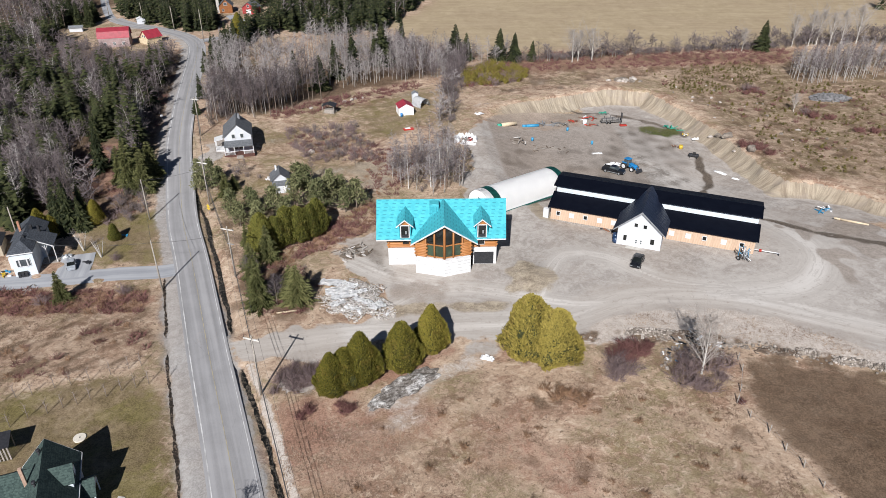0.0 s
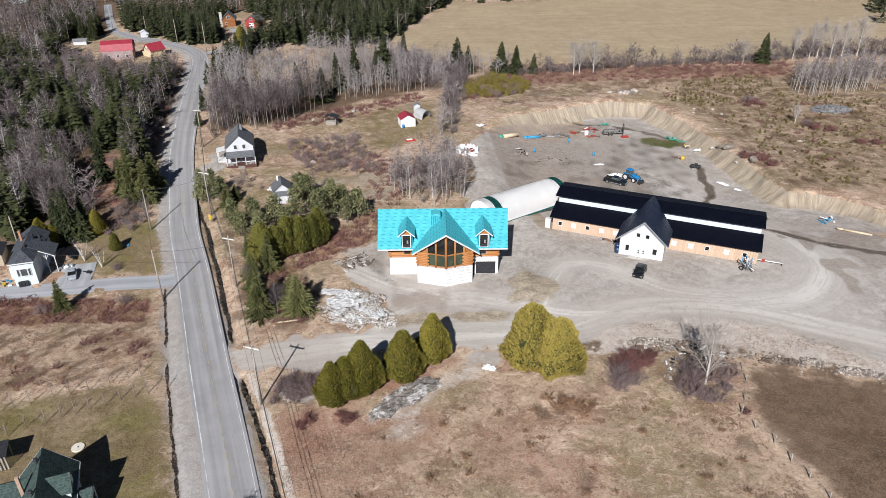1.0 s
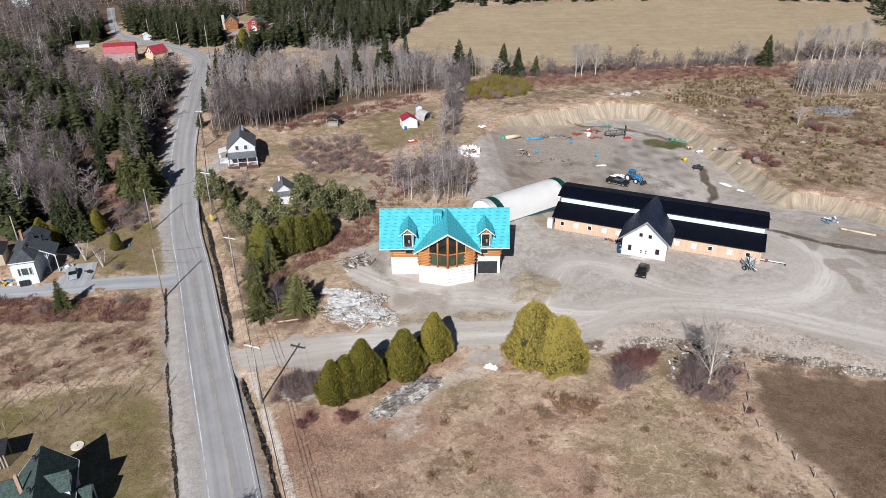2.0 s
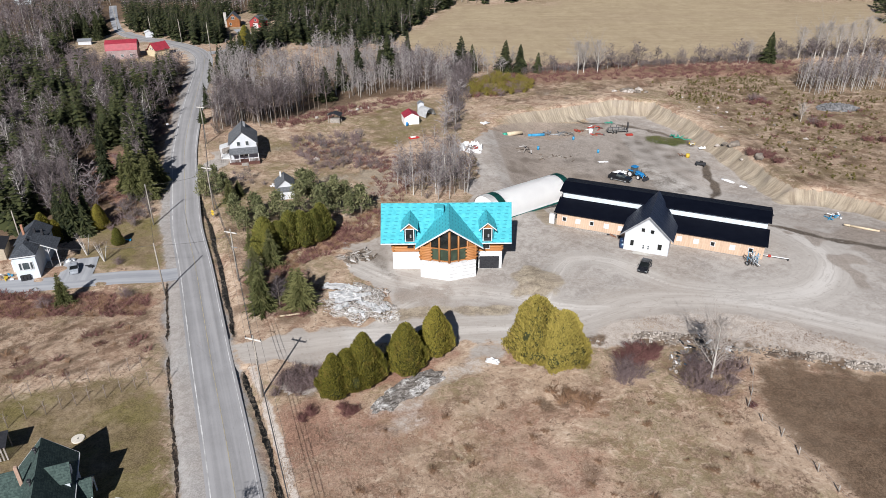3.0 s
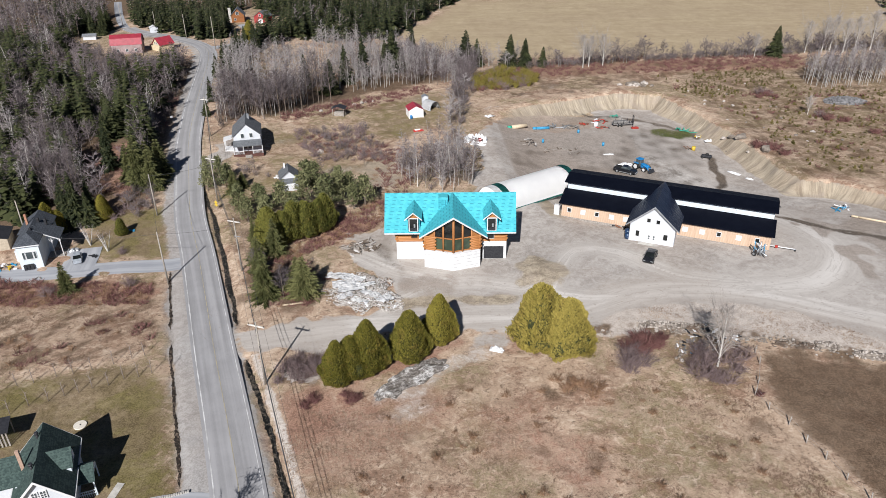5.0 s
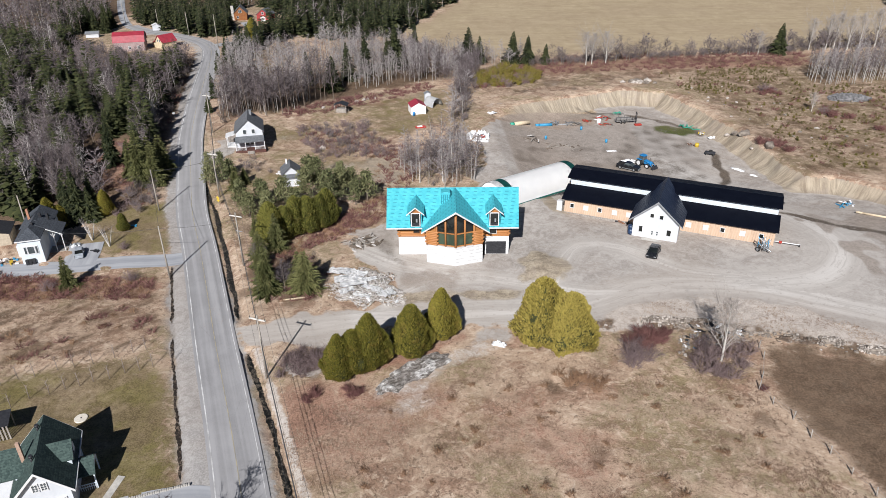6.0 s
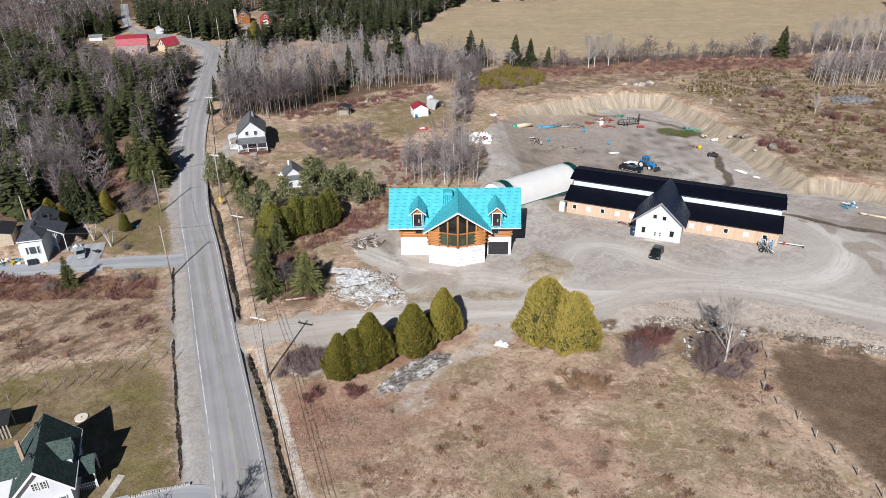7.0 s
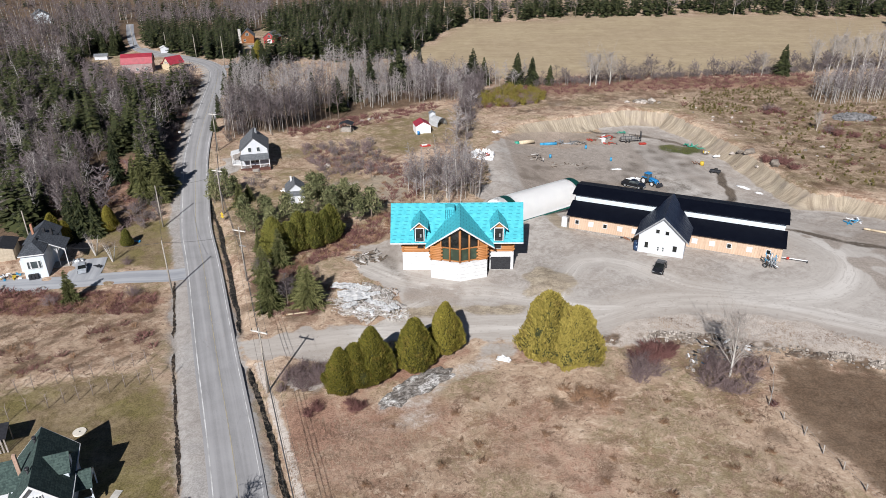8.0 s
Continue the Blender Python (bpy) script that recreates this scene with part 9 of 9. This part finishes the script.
def board_pile():
    t = thing("board_pile", "large pile of bleached boards, bark and white slabs", "board pile", on_land(-13.6, 98.4))
    r = np.random.default_rng(11)
    kinds = []
    for k in range(5):
        bm = bmesh.new()
        s = ((1.5, 0.14, 0.05), (0.9, 0.2, 0.05), (0.6, 0.32, 0.12), (2.2, 0.10, 0.07), (0.8, 0.5, 0.18))[k]
        box(bm, (-s[0] / 2, -s[1] / 2, -s[2] / 2), (s[0] / 2, s[1] / 2, s[2] / 2))
        ob = part("board", bm, OLD_BOARD if k != 4 else PALE_TARP, t)
        kinds.append(ob)
    first = set()
    for k in range(290):
        a, q = r.uniform(0, 2 * math.pi), math.sqrt(r.uniform(0, 1))
        q *= 0.95 + 0.16 * math.sin(3 * a + 1) + 0.14 * math.sin(5 * a) + 0.1 * math.sin(8 * a + 2)
        u, v = 6.4 * q * math.cos(a), 4.9 * q * math.sin(a)
        x, y = 0.70 * u + 0.71 * v, -0.71 * u + 0.70 * v
        z = 0.08 + 1.1 * max(1 - q * q, 0) * r.uniform(0.4, 1.0)
        kind = r.choice(5, p=(0.36, 0.24, 0.16, 0.18, 0.06))
        m = pose(x, y, z, r.uniform(-16, 16), r.uniform(-16, 16), r.normal(150, 40))
        if kind not in first:
            kinds[kind].matrix_basis = m
            first.add(kind)
        else:
            again("board", kinds[kind], t, m)
    n, vs, fs = 1100, [], []
    for k in range(n):
        a, q = r.uniform(0, 2 * math.pi), math.sqrt(r.uniform(0, 1.15))
        q *= 0.95 + 0.16 * math.sin(3 * a + 1) + 0.14 * math.sin(5 * a) + 0.1 * math.sin(8 * a + 2)
        u, v = 6.6 * q * math.cos(a), 5.2 * q * math.sin(a)
        l, w, d = r.uniform(0.12, 0.5), r.uniform(0.04, 0.14), r.uniform(0.02, 0.07)
        m = pose(0.70 * u + 0.71 * v, -0.71 * u + 0.70 * v, 0.06 + 0.95 * max(1 - q * q, 0) * r.uniform(0.3, 1.0), r.uniform(-30, 30), r.uniform(-30, 30), r.uniform(0, 180))
        vs += [m @ Vector((l * i, w * j, d * e)) for i in (-1, 1) for j in (-1, 1) for e in (-1, 1)]
        fs += [(8 * k + i, 8 * k + j, 8 * k + e, 8 * k + f) for i, j, e, f in ((0, 1, 3, 2), (4, 6, 7, 5), (0, 4, 5, 1), (2, 3, 7, 6), (0, 2, 6, 4), (1, 5, 7, 3))]
    sheet("litter", vs, fs, OLD_LITTER, kind="stuff", parent=t, smooth=False)
    # torn white sheets and wrapped slabs thrown over the boards
    for k, (x, y, w, d, turn, z) in enumerate(((-4.9, 4.6, 3.0, 1.5, -10, 0.3), (-3.4, 1.6, 3.2, 1.5, 8, 0.6), (-2.0, -0.2, 3.4, 1.3, 14, 0.8), (-1.6, 3.4, 2.4, 1.0, -30, 0.6), (-3.0, -1.8, 2.0, 1.0, 35, 0.3), (1.2, -1.6, 2.6, 0.9, -28, 0.7),
                                               (2.8, -2.6, 2.4, 1.2, -38, 0.5), (4.2, -2.2, 1.6, 0.9, -60, 0.3), (0.6, 1.0, 1.8, 0.8, 20, 0.8), (-0.2, -3.2, 2.2, 0.8, -20, 0.3))):
        bm = bmesh.new()
        g = 8
        grid = [[bm.verts.new((w * (i / g - 0.5) + 0.18 * float(wave(i * 0.9, j * 0.9, 1.1, k)), d * (j / g - 0.5) + 0.14 * float(wave(i * 0.9, j * 0.9, 1.3, k + 40)), z + 0.22 * float(wave(i * 0.8, j * 0.8, 1.0, k + 20)))) for j in range(g + 1)] for i in range(g + 1)]
        for i in range(g):
            for j in range(g):
                bm.faces.new((grid[i][j], grid[i + 1][j], grid[i + 1][j + 1], grid[i][j + 1]))
        bmesh.ops.solidify(bm, geom=bm.faces[:], thickness=0.06)
        part("torn_sheet", bm, PALE_TARP, t, "crumpled torn white plastic sheet").matrix_basis = pose(x, y, 0.45, 0, 0, turn) @ Matrix.Diagonal((1.3, 1.35, 1, 1))
    bm = bmesh.new()
    lump(bm, (0, 0, -0.35), (4.2, 4.2, 0.6), 0.3, 3, 2)
    part("rubble", bm, OLD_LITTER, t)


board_pile()
heap(on_land(-15.6, 114.6, 30), "heap of grey slash and roots", [GREY_WOOD, BARK, OLD_BOARD, BARK], (6.0, 4.4, 1.7, 0.8), 70, 21, "brush_heap")


def outcrop():
    t = thing("rock_outcrop", "pale lichened rock slab breaking through the turf", "rock", on_land(-5.0, 76.0, 35))
    n = Nodes("whitish_ledge_rock")
    vein = n.noise(2.3, 8, 0.8, None, (0.5, 1.2, 1.2))
    vein.node.inputs["Distortion"].default_value = 1.2
    c = n.mix(n.remap(vein, 0.44, 0.57), (0.10, 0.086, 0.074), (0.33, 0.305, 0.285))
    c = n.mix(n.remap(n.noise(0.5, 5, 0.75), 0.53, 0.58), c, n.mix(n.remap(vein, 0.42, 0.54), (0.17, 0.158, 0.146), (0.62, 0.605, 0.59)))
    n.colour(c).rough(0.95)
    n.bump(vein, 0.9, 0.25)
    for k, (x, y, rx, ry, rz) in enumerate(((0.6, 0.2, 4.6, 1.9, 0.7), (3.3, 0.6, 3.0, 1.5, 0.62), (-3.4, -0.6, 2.9, 1.5, 0.42))):
        bm = bmesh.new()
        lump(bm, (0, 0, 0), (rx, ry, rz), 0.5, 5 if k == 0 else 4, 30 + k)
        for v in bm.verts:
            v.co.z += 0.16 * noise.noise(v.co * 1.3) + 0.10 * noise.noise(v.co * 3.1) - 0.1
            v.co += Vector((x, y, 0))
        part("slab", bm, n.material, t)

outcrop()


def stones():
    """Field stones and boulders: two shapes, each stone a thing."""
    r = np.random.default_rng(4)
    kinds = []
    for k in range(4):
        bm = bmesh.new()
        lump(bm, (0, 0, 0.25), (0.6, 0.5, 0.42), 0.45, 2, 50 + k)
        ob = part("boulder", bm, PALE_ROCK if k % 2 else ROCK)
        kinds.append(tagged(ob, "grey field stone pushed to the edge of the gravel" if k % 2 == 0 else "pale field stone on rough ground", "rock", "field stones"))
    used = set()
    places = [(76.4, 176.5, 1.6), (77.4, 173.4, 1.9), (78.6, 174.6, 1.2), (79.6, 163.0, 2.2), (75.2, 178.4, 1.2), (81.0, 166.0, 1.0), (-27, 205, 1.0), (-25, 206.5, 1.2), (-30, 203.5, 1.0), (-33, 201.5, 0.9), (-36, 198, 1.0), (-24, 208, 0.9), (-22, 209, 1.1), (-31, 165, 1.3), (-38.6, 149.2, 0.9)]
    for (x0, y0), (x1, y1), n in (((44, 85.0), (52, 84.4), 34), ((53, 82.8), (57, 81.8), 26), ((58.5, 81.2), (66, 79.6), 42), ((30, 87.8), (42, 85.8), 60), ((20.5, 87.0), (25, 87.6), 16), ((36, 82), (40, 84), 14), ((33, 79), (35, 84), 14)):
        for _ in range(n):
            s = r.uniform()
            places.append((x0 + (x1 - x0) * s + r.normal(0, 0.3), y0 + (y1 - y0) * s + r.normal(0, 0.55), r.uniform(0.18, 0.55)))
    for _ in range(26):
        places.append((61.6 + r.normal(0, 2.2), 224 + r.normal(0, 1.5), r.uniform(0.9, 2.0)))
    for _ in range(22):
        places.append((120.5 + r.normal(0, 2.4), 204.6 + r.normal(0, 1.2), r.uniform(0.5, 1.0)))
    for _ in range(30):
        places.append((r.uniform(70, 110), r.uniform(165, 225), r.uniform(0.4, 1.0)))
    for x, y, s in places:
        k = int(r.integers(4))
        if s < 0.6 and r.uniform() < 0.75:
            k = 2 * (k // 2)
        m = pose(x, y, height(x, y) - 0.08 * s, 0, 0, r.uniform(0, 360)) @ Matrix.Diagonal((s * r.uniform(0.8, 1.3), s, s * r.uniform(0.7, 1.1), 1))
        if k not in used:
            kinds[k].matrix_basis = m
            used.add(k)
        else:
            c = copy_thing(kinds[k], Matrix.Identity(4))
            c.matrix_basis = m


stones()


def stone_heap():
    t = thing("stone_heap", "low heap of blue-grey broken stone on rough ground", "stone heap", on_land(120.5, 204.8, -5))
    r = np.random.default_rng(61)
    bm = bmesh.new()
    lump(bm, (0, 0, 0), (6.2, 2.6, 1.6), 0.35, 3, 71)
    m = plain("broken_grey_stone", (0.21, 0.207, 0.212), (0.095, 0.094, 0.097), 0.95, 1.6, bump=0.6)
    part("mound", bm, m, t)
    bm = bmesh.new()
    for k in range(160):
        a, q = r.uniform(0, 2 * math.pi), math.sqrt(r.uniform(0, 1))
        c = (5.9 * q * math.cos(a), 2.5 * q * math.sin(a), 1.5 * math.sqrt(max(1 - q * q, 0)))
        d = r.uniform(0.12, 0.38, 3)
        box(bm, tuple(-d), tuple(d), pose(*c, *r.uniform(0, 90, 3)))
    part("rubble", bm, m, t)


stone_heap()


def rubble_bank(x, y, rz, size, count, seed, mats, label):
    """Cobbles and clods pushed up in a low bank along the edge of the yard."""
    t = thing("rubble_bank", label, "stone heap", on_land(x, y, rz))
    r = np.random.default_rng(seed)
    for name, mat, n in (("earth", mats[0], 0), ("loose_stone", mats[1], count), ("loose_earth", mats[0], count // 2)):
        bm = bmesh.new()
        if not n:
            lump(bm, (0, 0, -0.1), (size[0] / 2, size[1] / 2, size[2]), 0.4, 3, seed)
        for k in range(n):
            q, w = r.uniform(-1, 1), r.uniform(-1, 1)
            c = (q * size[0] / 2, w * size[1] / 2, size[2] * (1 - q * q) * (1 - w * w) * 0.8)
            lump(bm, c, tuple(r.uniform(0.10, 0.30, 3)), 0.4, 1, seed + k)
        ob = part(name, bm, mat, t)
        if n:
            tagged(ob, kind="stuff")


EARTH_CLOD = plain("dark_earth_clods", (0.17, 0.125, 0.095), (0.075, 0.055, 0.042), 0.95, 1.2, bump=0.5)
for bank in ((33.6, 88.4, -4, (8.0, 1.8, 0.45), 90, 81, (ROCK, PALE_ROCK), "bank of pale cobbles at the edge of the yard"), (38.6, 87.6, 6, (4.0, 2.2, 0.6), 50, 82, (EARTH_CLOD, ROCK), "dark bank of earth and stones behind the birch"),
             (51.4, 83.4, -8, (7.0, 1.8, 0.45), 50, 83, (EARTH_CLOD, ROCK), "dark bank of earth at the field's edge"), (56.4, 83.2, -8, (3.4, 1.8, 0.5), 46, 84, (ROCK, PALE_ROCK), "bank of pale cobbles at the field's edge"),
             (62.0, 80.9, -14, (5.4, 2.0, 0.6), 76, 85, (ROCK, PALE_ROCK), "bank of grey cobbles at the field's edge"), (67.6, 79.0, -20, (4.6, 1.8, 0.5), 56, 86, (ROCK, PALE_ROCK), "bank of grey cobbles at the field's edge")):
    rubble_bank(*bank)
plant(RED_BUSHES, [(99.6, 212.0, 1.5), (102.0, 210.4, 1.2), (97.0, 210.6, 1.1), (108.0, 189.0, 1.4), (112.0, 187.6, 1.2), (114.8, 177.4, 1.3), (118.6, 176.4, 1.2), (79.0, 166.4, 1.4), (81.6, 163.6, 1.5), (83.4, 160.4, 1.2)], rng)
plant(BUSHES, [(98.4, 213.4, 1.2), (101.2, 213.6, 1.0), (106.8, 191.6, 0.9)], rng)

# ---------------------------------------------------------------- fences and small things


def fence():
    pts = [(44.9, 81.5), (44.6, 79.0), (42.6, 74.6), (41.2, 72.2), (42.0, 69.4), (43.3, 66.6), (44.1, 63.4), (45.1, 60.6), (46.1, 57.6), (47.2, 54.4), (48.4, 51.0)]
    t = thing("wire_fence", "leaning wooden fence posts strung with wire", "fence", pose(0, 0, 0))
    r = np.random.default_rng(6)
    tops = []
    for x, y in pts:
        z = height(x, y)
        top = (x + r.normal(0, 0.16), y + r.normal(0, 0.12), z + r.uniform(1.15, 1.4))
        bm = bmesh.new()
        rod(bm, (x, y, z - 0.3), top, 0.085, 0.075, n=6)
        part("post", bm, GREY_WOOD, t)
        tops.append((np.array((x, y, z)), np.array(top)))
    for s in (0.45, 0.85):
        for (a, b), (c, d) in zip(tops, tops[1:]):
            bm = bmesh.new()
            rod(bm, a + (b - a) * s, c + (d - c) * s, 0.012, n=3, caps=False)
            part("strand", bm, GALVANISED, t)


fence()


def stakes():
    r = np.random.default_rng(8)
    pale = plain("pale_stake", (0.30, 0.25, 0.22), (0.20, 0.165, 0.145), 0.9)
    bm = bmesh.new()
    rod(bm, (0, 0, -0.2), (0.05, 0.0, 1.75), 0.04, 0.03, n=5)
    for k in range(7):
        z = 0.5 + 0.2 * k
        rod(bm, (0.02, 0, z), (0.35 * math.cos(k * 2.4), 0.35 * math.sin(k * 2.4), z + 0.4), 0.016, n=3, caps=False)
    unit = tagged(part("fruit_tree", bm, pale), "thin bare young fruit tree tied to a stake", "tree", "orchard row")
    first = True
    for row, (a, b, n) in enumerate((((-58.6, 69.0), (-39.6, 79.2), 12), ((-61.0, 74.0), (-44.0, 82.0), 9))):
        for k in range(n):
            s = k / (n - 1)
            x, y = a[0] + (b[0] - a[0]) * s + r.normal(0, 0.2), a[1] + (b[1] - a[1]) * s + r.normal(0, 0.2)
            m = on_land(x, y, r.uniform(0, 360)) @ Matrix.Scale(1.3, 4)
            if first:
                unit.matrix_basis, first = m, False
            else:
                copy_thing(unit, Matrix.Identity(4)).matrix_basis = m


stakes()


def signs():
    """Yellow road markers by the ditch and a mailbox."""
    m = thing("road_marker", "yellow diamond road marker on a post", "road sign", on_land(-47.4, 131.2, -20))
    bm = bmesh.new()
    rod(bm, (0, 0, -0.3), (0, 0, 1.9), 0.04, n=6)
    part("post", bm, GALVANISED, m)
    for z in (1.2, 1.75):
        bm = bmesh.new()
        box(bm, (-0.3, -0.05, -0.3), (0.3, -0.03, 0.3), pose(0, 0, z, 0, 45, 0))
        part("plate", bm, YELLOW_PLASTIC, m)
    b = thing("mailbox", "white roadside mailbox on a post", "mailbox", on_land(-73.4, 181.5, 20))
    bm = bmesh.new()
    rod(bm, (0, 0, -0.3), (0, 0, 1.1), 0.05, n=6)
    part("post", bm, GREY_WOOD, b)
    bm = bmesh.new()
    box(bm, (-0.35, -0.3, 1.1), (0.35, 0.3, 1.6), bevel=0.1)
    part("box", bm, WHITE_WOOD, b)


signs()


def lane_clutter():
    for x, y in ((-74.5, 107.2), (-74.0, 107.4), (-73.5, 107.6)):
        t = thing("wheelie_bin", "black wheeled rubbish bin by the bungalow wall", "bin", on_land(x, y - 0.2, 20))
        bm = bmesh.new()
        box(bm, (-0.24, -0.28, 0), (0.24, 0.28, 0.95), bevel=0.04)
        part("body", bm, CHARCOAL, t)
        bm = bmesh.new()
        box(bm, (-0.26, -0.3, 0.952), (0.26, 0.32, 1.03), bevel=0.02)
        part("lid", bm, BLACK_RUBBER, t)
    heap(on_land(-78.6, 107.8, 10), "yard clutter of buckets, boards and white sacks", [PALE_TARP, YELLOW_PLASTIC, GREY_WOOD, BLUE_PLASTIC, SCRAP, PALE_TARP], (4.2, 2.2, 0.9, 0.9), 26, 31, "clutter")
    heap(on_land(-70.9, 103.0, 100), "stack of grey planks beside the lane", [GREY_WOOD], (2.6, 0.9, 2.4, 0.2), 8, 32, "plank_stack")
    heap(on_land(-77.6, 102.9, 10), "stack of pale boards beside the lane", [OLD_BOARD, GREY_WOOD], (2.6, 1.6, 2.2, 0.5), 12, 33, "plank_stack")
    sheeting(-69.2, 113.6, 10, (2.2, 1.3), GALVANISED, "grey covered heap beside the car", 12, "covered_heap", 0.9)
    heap(on_land(-64.8, 111.6, 20), "black garden implement on the stone", [CHARCOAL], (1.6, 0.8, 1.0, 0.5), 5, 34)
    heap(on_land(-61.4, 121.6, 0), "small bright blue toy on the grass", [BLUE_PLASTIC], (0.9, 0.5, 0.7, 0.5), 4, 35)
    heap(on_land(-38.4, 148.4, 0), "small pile of stones and white buckets", [PALE_TARP, SCRAP], (1.6, 1.0, 0.7, 0.6), 7, 36)


lane_clutter()
# a tree that stands south of the view and throws its shadow on the road
plant(BARES, [(-25.0, 43.5, 1.2)], rng, 1, 1)
